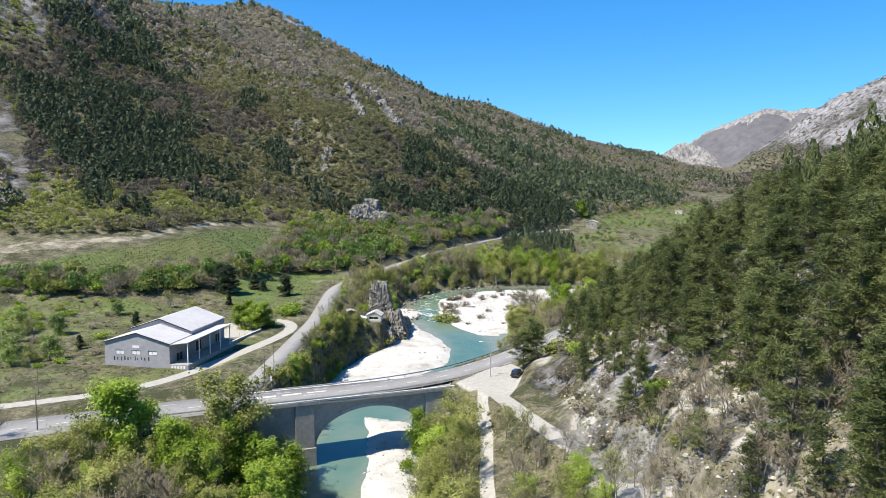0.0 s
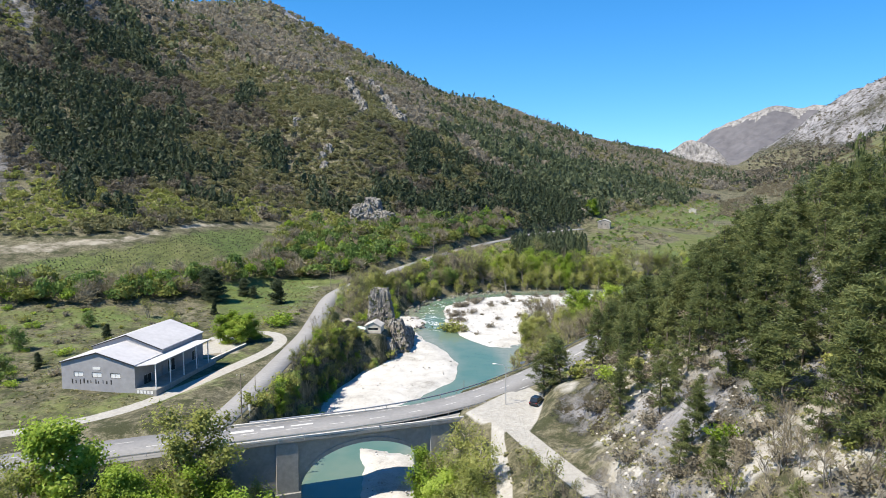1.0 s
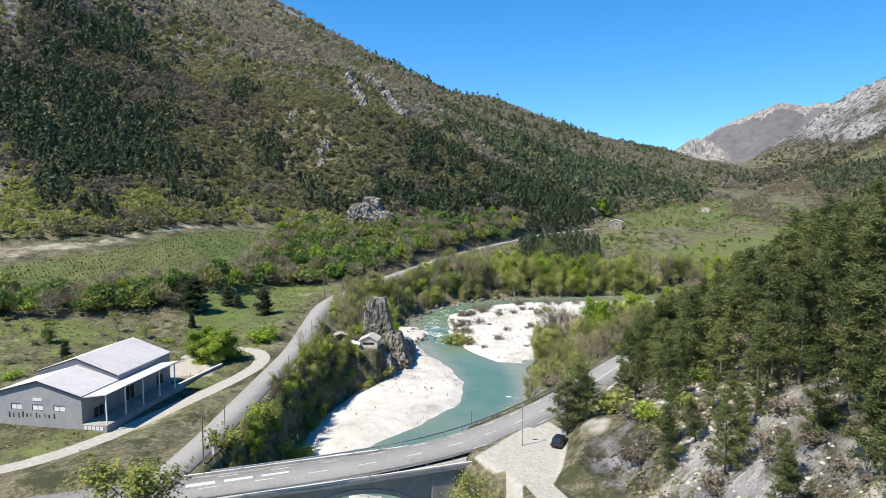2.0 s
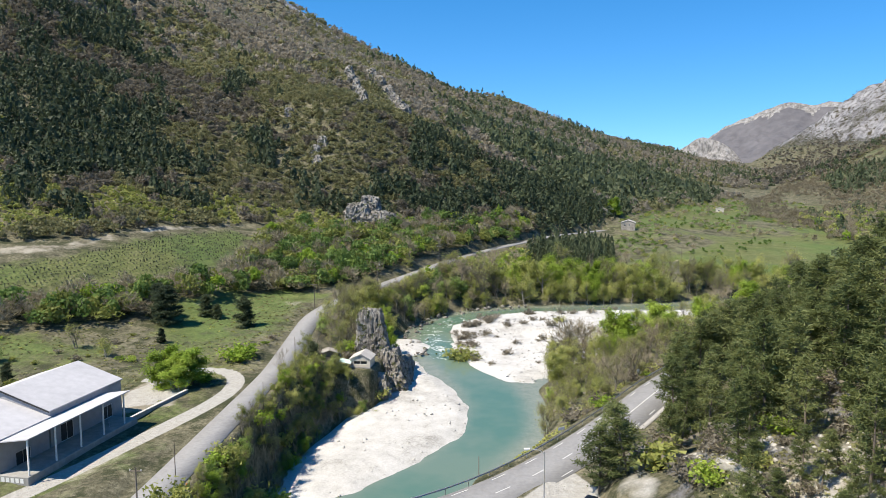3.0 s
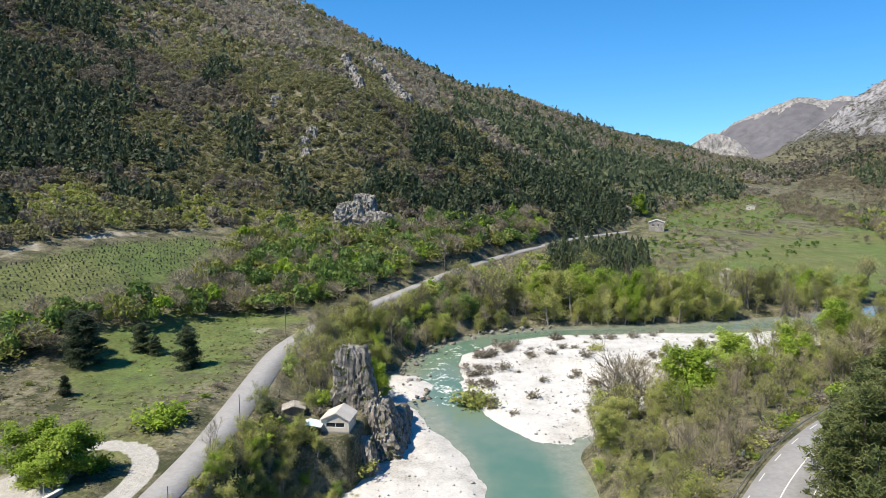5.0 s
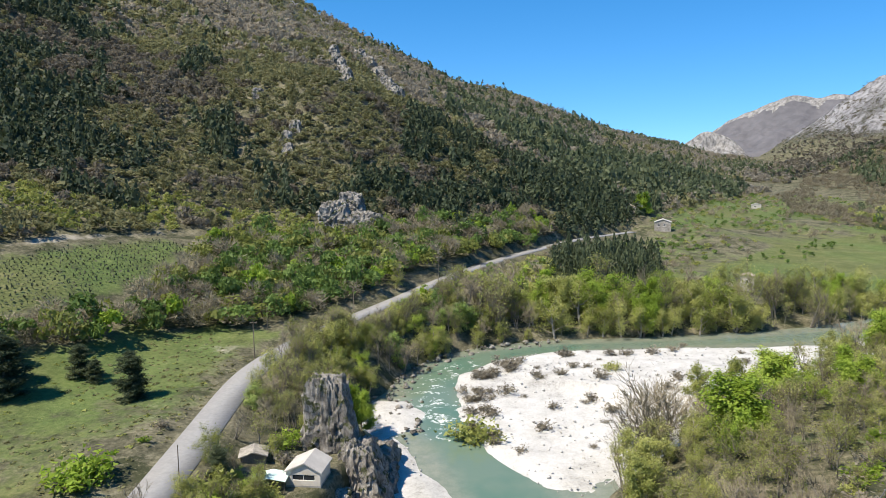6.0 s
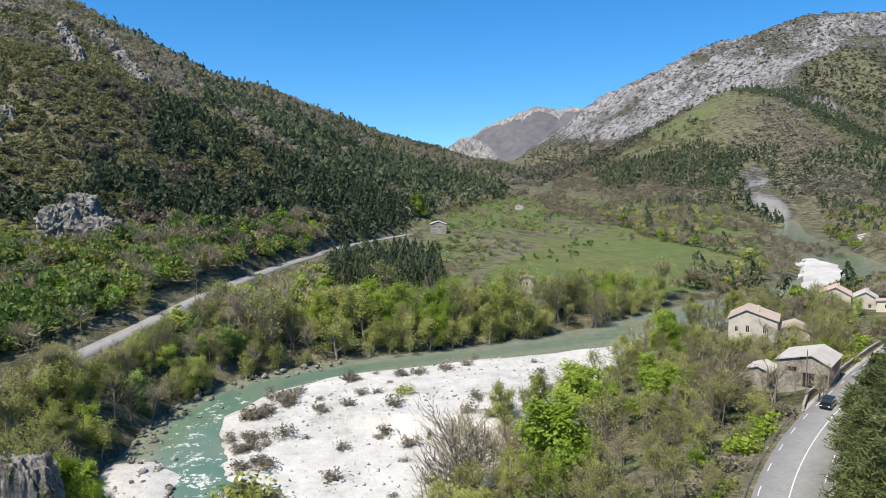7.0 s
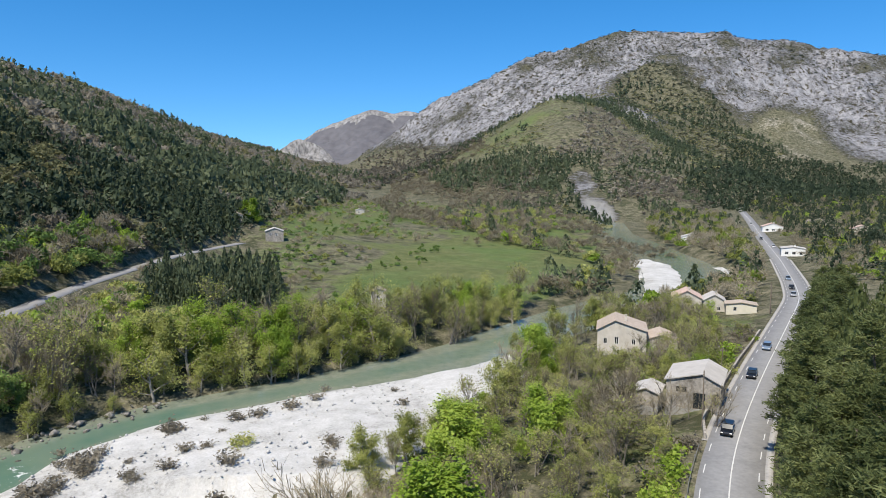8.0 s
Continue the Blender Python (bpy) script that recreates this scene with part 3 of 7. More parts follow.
cv = covers(fx, fy, gz_all, slope)
att = land.data.color_attributes.new("cover", "FLOAT_COLOR", "POINT")
buf = np.ones((len(fx), 4), np.float32)
for i in range(4):
    buf[:, i] = cv[i]
att.data.foreach_set("color", buf.ravel())


def ribbon(name, line, half, lift, material, offset=0.0, label="", category="", parent=None, kind="structure", thick=0.15, part_of=True):
    """A strip along a line, level across, with thickness."""
    p = line[:, :3]
    tan = np.gradient(p[:, :2], axis=0)
    tan /= np.linalg.norm(tan, axis=1)[:, None]
    nor = np.stack([-tan[:, 1], tan[:, 0]], 1)
    half = np.broadcast_to(half, len(p))
    offset = np.broadcast_to(offset, len(p))
    vs = []
    for side, dz in ((1, -thick), (1, 0), (-1, 0), (-1, -thick)):
        q = p[:, :2] + nor * (offset + side * half)[:, None]
        vs.append(np.column_stack([q, p[:, 2] + lift + dz]))
    n = len(p)
    v = np.stack(vs, 1).reshape(-1, 3)
    f = []
    for i in range(n - 1):
        for k in range(3):
            f.append((i * 4 + k, i * 4 + k + 1, i * 4 + k + 5, i * 4 + k + 4))
    ob = mesh_obj(name, v, f, material, parent, False)
    if label:
        tagged(ob, label, category, kind=kind)
    return ob


wx, wy = np.meshgrid(np.arange(-70, 560, 2.0), np.arange(30, 740, 2.0))
wsh = wx.shape
wd, wv = near_line(RIVER, wx.ravel(), wy.ravel(), 40)
cell = (wd < wv[:, 3] + 12).reshape(wsh)
okq = cell[:-1, :-1] & cell[1:, :-1] & cell[:-1, 1:] & cell[1:, 1:]
qi, qj = np.nonzero(okq)
idx = qi * wsh[1] + qj
wf = np.stack([idx, idx + 1, idx + wsh[1] + 1, idx + wsh[1]], 1)
used, inv = np.unique(wf, return_inverse=True)
rough = sstep(268, 285, wy.ravel()) * (1 - sstep(326, 345, wy.ravel())) * (wx.ravel() < 40)
wz = wv[:, 2] + rough * fractal(wx.ravel(), wy.ravel(), 6, 3, 91) * 0.35
water = mesh_obj("water", np.stack([wx.ravel(), wy.ravel(), wz], 1)[used], inv.reshape(-1, 4), M_WATER)
tagged(water, "shallow turquoise river with small rapids", "river", kind="structure")
flow = water.data.color_attributes.new("flow", "FLOAT_COLOR", "POINT")
wb = np.ones((len(used), 4), np.float32)
wb[:, 0] = (rough * (0.75 - sstep(0.2, 1.1, wd / (wv[:, 3] + 0.1)) * 0.15) + 0.12 * (wx.ravel() > 60))[used]
wb[:, 1] = np.clip(sstep(0.45, 1.1, wd / (wv[:, 3] + 0.1)) + 0.45 * sstep(10, 60, wx.ravel()), 0, 1)[used]
flow.data.foreach_set("color", wb.ravel())


def bar_mesh(poly, seed):
    """A low bank of gravel: highest inside, its edge under the water."""
    q = np.array(poly, float)
    st = 1.0 if q[:, 0].max() < 160 else 2.0
    bx, by = np.meshgrid(np.arange(q[:, 0].min() - 4, q[:, 0].max() + 4, st), np.arange(q[:, 1].min() - 4, q[:, 1].max() + 4, st))
    sh = bx.shape
    x, y = bx.ravel(), by.ravel()
    s_ = signed(poly, x, y) + fractal(x, y, 9, 3, seed) * 1.5
    lv = near_line(RIVER, x, y, 90)[1][:, 2]
    z = lv + np.clip(s_ * 0.22, -1.0, 0.75) + np.clip(s_, 0, 1) * (fractal(x, y, 11, 4, seed + 5) * 0.45 + fractal(x, y, 2.2, 2, seed + 9) * 0.12)
    keep = (s_ > -4).reshape(sh)
    ok = keep[:-1, :-1] & keep[1:, :-1] & keep[:-1, 1:] & keep[1:, 1:]
    a, b = np.nonzero(ok)
    k = a * sh[1] + b
    f = np.stack([k, k + 1, k + sh[1] + 1, k + sh[1]], 1)
    us, iv = np.unique(f, return_inverse=True)
    ob = mesh_obj("gravel_bar", np.stack([x, y, z], 1)[us], iv.reshape(-1, 4), M_GRAVEL)
    return tagged(ob, "dry bar of white river gravel beside the water", "gravel bar", kind="structure")


for i, bar in enumerate(BARS):
    bar_mesh(bar, 200 + 20 * i)
road = ribbon("road", ROAD, 4.0 + 1.7 * (1 - sstep(-52, -38, ROAD[:, 0])), 0.03, M_ASPHALT, label="grey two-lane asphalt road with white markings", category="road")
side_road = ribbon("road", SIDE, 2.75 + 0.35 * sstep(225, 245, SIDE[:, 1]) * (1 - sstep(285, 305, SIDE[:, 1])), 0.02, M_ASPHALT, label="narrow grey asphalt side road up the valley", category="road")

# ---- trees ----
def tube(points, radii, sides=5):
    """A tapered tube along points: vertices and quads."""
    p = np.asarray(points, float)
    r = np.asarray(radii, float)
    t = np.gradient(p, axis=0)
    t /= np.linalg.norm(t, axis=1)[:, None] + 1e-9
    ref = np.where(np.abs(t[:, 2:3]) > 0.9, [[1.0, 0, 0]], [[0, 0, 1.0]])
    u = np.cross(t, ref)
    u /= np.linalg.norm(u, axis=1)[:, None] + 1e-9
    w = np.cross(t, u)
    a = np.arange(sides) * 2 * np.pi / sides
    v = p[:, None] + r[:, None, None] * (u[:, None] * np.cos(a)[None, :, None] + w[:, None] * np.sin(a)[None, :, None])
    n = len(p)
    f = [(i * sides + k, i * sides + (k + 1) % sides, (i + 1) * sides + (k + 1) % sides, (i + 1) * sides + k) for i in range(n - 1) for k in range(sides)]
    return v.reshape(-1, 3), f


def sliver(points, width):
    """A fine twig: one slim leaf of wood for each stretch, as quads."""
    v, f = [], []
    p = np.asarray(points, float)
    for i in range(len(p) - 1):
        d = p[i + 1] - p[i]
        w = np.cross(d, (0.3, 0.5, 0.8))
        w = w / (np.linalg.norm(w) + 1e-9) * width * (1 - 0.35 * i)
        n = len(v)
        v += [p[i] - w, p[i] + w, p[i + 1] + w * 0.55, p[i + 1] - w * 0.55]
        f.append((n, n + 1, n + 2, n + 3))
    return np.array(v), f


def joined(tubes):
    vs, fs, n = [], [], 0
    for v, f in tubes:
        vs.append(v)
        fs.append(np.asarray(f) + n)
        n += len(v)
    return np.concatenate(vs), np.concatenate(fs)


def bend(rng, a, d, length, n, sag=0.0, wild=0.12):
    """A wandering branch from a along d."""
    pts = [np.array(a, float)]
    d = np.array(d, float)
    for _ in range(n):
        d = d + rng.normal(size=3) * wild
        d[2] += sag
        d /= np.linalg.norm(d)
        pts.append(pts[-1] + d * length / n)
    return np.array(pts), d


def loose(rng, centres, size, flat=0.0, heart=None):
    """A small leaf-shaped triangle at each centre, facing away from the heart of the crown if it is given."""
    n = len(centres)
    if heart is not None:
        d = centres - heart
        d /= np.linalg.norm(d, axis=1)[:, None] + 1e-6
        nor = d + (0, 0, 0.25) + rng.normal(size=(n, 3)) * 0.55
        nor /= np.linalg.norm(nor, axis=1)[:, None]
        u = np.cross(nor, rng.normal(size=(n, 3)))
        u /= np.linalg.norm(u, axis=1)[:, None] + 1e-9
        w = np.cross(nor, u)
        s_ = (size * (0.6 + 0.8 * rng.random(n)))[:, None]
        return np.stack([centres + s_ * u * 1.25, centres + s_ * (w * 0.75 - u * 0.6), centres - s_ * (w * 0.75 + u * 0.6)], 1).reshape(-1, 3)
    t = rng.normal(size=(n, 3, 3))
    t -= t.mean(1, keepdims=True)
    t[:, :, 2] *= 1 - flat
    t /= np.linalg.norm(t, axis=2)[:, :, None] + 1e-9
    return (centres[:, None] + t * (size * (0.6 + 0.8 * rng.random((n, 1, 1))))).reshape(-1, 3)


def thing(name, label, category, group=""):
    ob = new(name)
    ob.empty_display_size = 0.2
    return tagged(ob, label, category, group)


def leafy_tree(name, seed, height, spread, leaf_mat, bark, label, tips=150, per=20, leaf=0.16, low=0.25, cluster=0.8):
    """Trunk, two orders of limbs and clumps of leaves at their ends."""
    rng = np.random.default_rng(seed)
    wood, ends = [], []
    trunk, d = bend(rng, (0, 0, -0.6), (0, 0, 1), height * 0.72 + 0.6, 7, 0.05, 0.09)
    wood.append(tube(trunk, np.linspace(height * 0.02 + 0.05, 0.05, len(trunk)), 6))
    limbs = 11
    for k in range(limbs):
        f = low + (0.97 - low) * (k + rng.random()) / limbs
        i = min(int(f * 7), 6)
        a = trunk[i] + (trunk[i + 1] - trunk[i]) * (f * 7 - i)
        az = k * 2.4 + rng.random()
        up = 0.35 + 0.7 * f
        ln = spread * (1.05 - 0.55 * abs(f - 0.45)) * (0.75 + 0.4 * rng.random())
        limb, d = bend(rng, a, (np.cos(az), np.sin(az), up), ln, 4, 0.06, 0.14)
        wood.append(tube(limb, np.linspace(0.05 + height * 0.006, 0.025, len(limb)), 4))
        for q in range(max(3, tips // limbs // 3)):
            s = 0.3 + 0.7 * rng.random()
            j = min(int(s * 4), 3)
            b = limb[j] + (limb[j + 1] - limb[j]) * (s * 4 - j)
            tw, _ = bend(rng, b, d + rng.normal(size=3) * 0.8, ln * 0.38, 2, 0.05, 0.2)
            wood.append(sliver(tw, 0.03))
            ends += [tw[1], tw[2], (b + tw[1]) / 2]
    v, f = joined(wood)
    ob = thing(name, label, "tree")
    mesh_obj("trunk", v, f, bark, ob)
    ends = np.array(ends)
    c = np.repeat(ends, per, 0) + rng.normal(size=(len(ends) * per, 3)) * cluster * 0.6
    c[:, 2] = np.maximum(c[:, 2], 0.4)
    vl = loose(rng, c, leaf, 0.0, np.array([0, 0, height * 0.45]))
    mesh_obj("crown", vl, np.arange(len(vl)).reshape(-1, 3), leaf_mat, ob, False)
    return ob


def bare_tree(name, seed, height, spread, label, leaf_mat=None, stems=1, limbs=13, rise=0.75):
    """A leafless tree of many fine branches, budding where leaf_mat is given."""
    rng = np.random.default_rng(seed)
    wood, fine, ends = [], [], []
    for s_ in range(stems):
        lean = rng.normal(size=2) * (0.25 if stems > 1 else 0.05)
        trunk, _ = bend(rng, (rng.normal() * 0.3 * (stems > 1), rng.normal() * 0.3 * (stems > 1), -0.6), (lean[0], lean[1], 1), height * 0.82 + 0.6, 6, 0.05, 0.06)
        wood.append(tube(trunk, np.linspace(height * 0.016 + 0.03, 0.03, 7), 5))
        for k in range(limbs // stems + 2):
            f = 0.25 + 0.75 * rng.random()
            i = min(int(f * 6), 5)
            a = trunk[i] + (trunk[i + 1] - trunk[i]) * (f * 6 - i)
            az = rng.random() * 6.28
            ln = spread * (1.1 - 0.5 * f) * (0.7 + 0.5 * rng.random())
            limb, d = bend(rng, a, (np.cos(az), np.sin(az), rise + 0.8 * rise * f), ln, 4, 0.09 * rise / 0.75, 0.09)
            wood.append(tube(limb, np.linspace(0.03 + height * 0.004, 0.02, 5), 4))
            for q in range(9):
                s = 0.25 + 0.75 * rng.random()
                j = min(int(s * 4), 3)
                b = limb[j] + (limb[j + 1] - limb[j]) * (s * 4 - j)
                tw, d2 = bend(rng, b, d + rng.normal(size=3) * 0.55 + (0, 0, 0.25), ln * 0.5, 2, 0.06, 0.12)
                fine.append(sliver(tw, 0.034))
                for r_ in range(3):
                    e, _ = bend(rng, tw[1 + (r_ > 0)], d2 + rng.normal(size=3) * 0.6, ln * 0.28, 1, 0, 0.1)
                    fine.append(sliver(e, 0.024))
                    ends.append(e[-1])
    ob = thing(name, label, "tree")
    v, f = joined(wood)
    mesh_obj("trunk", v, f, M_GREYBARK, ob)
    v, f = joined(fine)
    tagged(mesh_obj("branchwork", v, f, M_TWIGWOOD, ob, False), kind="stuff")
    if leaf_mat:
        ends = np.array(ends)
        c = np.repeat(ends, 2, 0) + rng.normal(size=(len(ends) * 2, 3)) * 0.3
        vl = loose(rng, c, 0.15)
        mesh_obj("crown", vl, np.arange(len(vl)).reshape(-1, 3), leaf_mat, ob, False)
    return ob


def pine_tree(name, seed, height, spread, leaf_mat, label, low=0.18, whorls=15, dense=1.0):
    """A straight trunk with whorls of branches that carry tufts of needles."""
    rng = np.random.default_rng(seed)
    wood, tuft = [], []
    trunk, _ = bend(rng, (0, 0, -1.0), (0, 0, 1), height + 0.6, 8, 0.08, 0.035)
    wood.append(tube(trunk, np.linspace(height * 0.013 + 0.05, 0.03, 9), 6))
    for k in range(whorls):
        f = low + (0.985 - low) * (k / (whorls - 1)) ** 0.9
        a = np.array([np.interp(f * 8, np.arange(9), trunk[:, i]) for i in range(3)])
        g = (f - low) / (1 - low)
        ln0 = spread * (np.sin(np.pi * (0.28 + 0.72 * g) ** 0.9) ** 0.8 + 0.1) * (0.75 + 0.35 * rng.random())
        for q in range(int(4 + 2 * rng.random())):
            if rng.random() < 0.2:
                continue
            az = rng.random() * 6.28
            ln = max(0.35, ln0 * (0.55 + 0.6 * rng.random()))
            br, d = bend(rng, a, (np.cos(az), np.sin(az), 0.12 + 0.6 * g), ln, 3, 0.05, 0.1)
            wood.append(sliver(br, 0.03 + 0.012 * ln))
            nt_ = int((2 + ln * 2.3) * dense)
            s = 0.25 + 0.8 * rng.random(nt_) ** 0.7
            for e in s:
                e = min(e, 0.999)
                j = int(e * 3)
                c = br[j] + (br[j + 1] - br[j]) * (e * 3 - j) + rng.normal(size=3) * (0.2, 0.2, 0.08)
                tuft.append(c)
    tuft = np.array(tuft)
    per = 12
    c = np.repeat(tuft, per, 0) + rng.normal(size=(len(tuft) * per, 3)) * (0.27, 0.27, 0.17)
    # needles: slim upright-leaning blades
    n = len(c)
    way = rng.normal(size=(n, 3)) * (1, 1, 0.5) + (0, 0, 0.35)
    way /= np.linalg.norm(way, axis=1)[:, None]
    acr = np.cross(way, rng.normal(size=(n, 3)))
    acr /= np.linalg.norm(acr, axis=1)[:, None]
    ln = (0.22 + 0.19 * rng.random(n))[:, None]
    vl = np.stack([c - acr * ln * 0.2, c + acr * ln * 0.2, c + way * ln * 1.55], 1).reshape(-1, 3)
    ob = thing(name, label, "tree")
    v, f = joined(wood)
    mesh_obj("trunk", v, f, M_BARK, ob)
    mesh_obj("crown", vl, np.arange(len(vl)).reshape(-1, 3), leaf_mat, ob, False)
    return ob


def bush(name, seed, size, leaf_mat, label, n=420, twig=False):
    """A low, many-stemmed shrub."""
    rng = np.random.default_rng(seed)
    stems, ends = [], []
    for k in range(10):
        az = rng.random() * 6.28
        st, _ = bend(rng, (rng.normal() * 0.15, rng.normal() * 0.15, -0.2), (np.cos(az) * 0.8, np.sin(az) * 0.8, 0.9), size * (0.7 + 0.5 * rng.random()), 3, 0.02, 0.2)
        stems.append(tube(st, np.linspace(0.05, 0.012, 4), 3))
        for q in range(4 if twig else 2):
            tw, _ = bend(rng, st[2], (rng.normal(), rng.normal(), 0.8), size * 0.45, 2, 0, 0.2)
            stems.append(sliver(tw, 0.03))
            ends += [tw[1], tw[2]]
        ends += [st[2], st[3], (st[1] + st[2]) / 2]
    ob = thing(name, label, "bush")
    v, f = joined(stems)
    mesh_obj("stem", v, f, M_TWIGWOOD, ob, False)
    ends = np.array(ends)
    if n:
        c = ends[rng.integers(0, len(ends), n)] + rng.normal(size=(n, 3)) * size * 0.16
        c[:, 2] = np.abs(c[:, 2])
        vl = loose(rng, c, 0.17 + size * 0.03)
        mesh_obj("foliage", vl, np.arange(len(vl)).reshape(-1, 3), leaf_mat, ob, False)
    return ob


KINDS = {}


def kind(key, makes):
    KINDS[key] = makes


kind("spring", [leafy_tree("broadleaf_tree", 11 + i, 10, 3.6, M_SPRING, M_BARK, "broadleaf tree in fresh yellow-green spring leaf", low=0.16) for i in range(4)])
kind("bigspring", [leafy_tree("broadleaf_tree", 15 + i, 10, 3.7, M_SPRING, M_BARK, "large broadleaf tree in fresh yellow-green leaf", 300, 36, 0.16, 0.1, 0.72) for i in range(3)])
kind("bigolive", [leafy_tree("willow_tree", 18 + i, 10, 3.7, M_OLIVE, M_PALEBARK, "large willow with pale olive-green young leaves", 290, 28, 0.14, 0.1, 0.66) for i in range(2)])
kind("olive", [leafy_tree("willow_tree", 21 + i, 9, 3.6, M_OLIVE, M_PALEBARK, "willow tree with thin olive-green young leaves", per=18, leaf=0.145, low=0.12) for i in range(4)])
kind("dark", [leafy_tree("evergreen_tree", 31 + i, 8, 3.2, M_DARKLEAF, M_BARK, "dense dark green broadleaf tree", per=17, leaf=0.2, low=0.08) for i in range(2)])
kind("bare", [bare_tree("bare_tree", 41 + i, 9, 3.2, "leafless grey-brown tree with many fine twigs", None, 1 + 2 * (i % 2)) for i in range(4)])
kind("bigbare", [bare_tree("bare_tree", 47 + i, 9, 3.9, "large bare tree with a broad crown of grey twigs", None, 1, 34, 0.42) for i in range(2)])
kind("bud", [bare_tree("budding_tree", 51 + i, 9, 3.4, "budding tree with a haze of tiny green leaves", M_OLIVE, 1 + 2 * (i % 2)) for i in range(3)])
kind("pine", [pine_tree("pine_tree", 61 + i, 12, 2.5, M_PINE, "tall dark green pine with a bare lower trunk", (0.2, 0.1, 0.28, 0.15, 0.06, 0.22)[i], 15 + i % 3) for i in range(6)])
kind("fir", [pine_tree("fir_tree", 71 + i, 10, 2.6, M_FIR, "dense dark fir tree", 0.03, 24, 2.0) for i in range(2)])
kind("bush", [bush("bush", 81 + i, 2.2, M_SPRING, "rounded bush in fresh green leaf") for i in range(2)] + [bush("bush", 84 + i, 2.2, M_OLIVE, "rounded grey-green leafy bush") for i in range(2)])
kind("dry", [bush("dry_bush", 91 + i, 1.9, M_TWIG, "dry brown twiggy bush", 160, True) for i in range(3)])
BASE_H = {"spring": 10, "bigspring": 10, "bigolive": 10, "olive": 9, "dark": 8, "bare": 9, "bigbare": 9, "bud": 9, "pine": 12, "fir": 10, "bush": 2.4, "dry": 1.9}
first_use = set()


def plant(key, x, y, h, rng, group="", wide=1.0, z=None):
    """One tree of the kind, h metres tall, on the land."""
    i = int(rng.integers(0, len(KINDS[key])))
    src = KINDS[key][i]
    s = h / BASE_H[key]
    m = Matrix.Translation((x, y, gz(x, y) if z is None else z)) @ Matrix.Rotation(rng.random() * 6.28, 4, "Z") @ Matrix.Diagonal((s * wide, s * wide, s, 1))
    if (key, i) not in first_use:
        first_use.add((key, i))
        src.matrix_basis = m
        KINDS[key][i] = src
        if group:
            src["group"] = group
        return src
    ob = copy_plain(src, m)
    if group:
        ob["group"] = group
    return ob


def copy_plain(ob, m):
    c = copy_thing(ob, Matrix.Identity(4))
    c.matrix_basis = m
    return c


def scatter(poly, step, seed):
    """Jittered places inside a polygon."""
    rng = np.random.default_rng(seed)
    q = np.array(poly, float)
    a, b = np.meshgrid(np.arange(q[:, 0].min(), q[:, 0].max() + step, step), np.arange(q[:, 1].min(), q[:, 1].max() + step, step))
    p = np.stack([a.ravel() + (rng.random(a.size) - 0.5) * step * 1.2, b.ravel() + (rng.random(a.size) - 0.5) * step * 1.2], 1)
    return p[signed(poly, p[:, 0], p[:, 1]) > 0]


def clear_of(p, road=6.5, side=4.5, track_=3.5, river=2.0, keep=()):
    """Leaves out what would stand on a road, in the river or on a gravel bar."""
    x, y = p[:, 0], p[:, 1]
    ok = np.ones(len(p), bool)
    for line, lim in ((ROAD, road), (SIDE, side), (TRACK, track_), (LANE, track_)):
        ok &= near_line(line, x, y, 20)[0] > lim
    d, v = near_line(RIVER, x, y)
    ok &= d > v[:, 3] + river
    for bar in BARS:
        ok &= signed(bar, x, y) < -1.0
    for cx, cy, r in CLEARINGS:
        ok &= np.hypot(x - cx, y - cy) > r
    return p[ok]


# where buildings and open places stand: x, y, radius
CLEARINGS = [(-77, 188, 17), (-64, 185, 13), (-62, 215, 8), (-26, 248, 7), (-24, 257, 6), (-31, 246, 5), (101, 274, 9), (104, 276, 8), (129, 318, 9), (119, 310, 9), (138, 313, 7), (99, 388, 8), (97, 380, 7), (95, 372, 6), (92, 364, 5), (100, 397, 4), (95, 397, 4), (96, 262, 7), (90, 268, 6),
             (183, 341, 9), (190, 336, 8), (188, 328, 7), (16, 158, 6), (14, 148, 5), (117, 547, 9), (105, 580, 8), (-3, 158, 7), (12, 163, 3), (60, 284, 6), (46, 262, 6), (72, 277, 5), (57.7, 295, 4), (32, 271, 5), (41, 284, 6), (102, 316, 5), (21, 166, 4)]
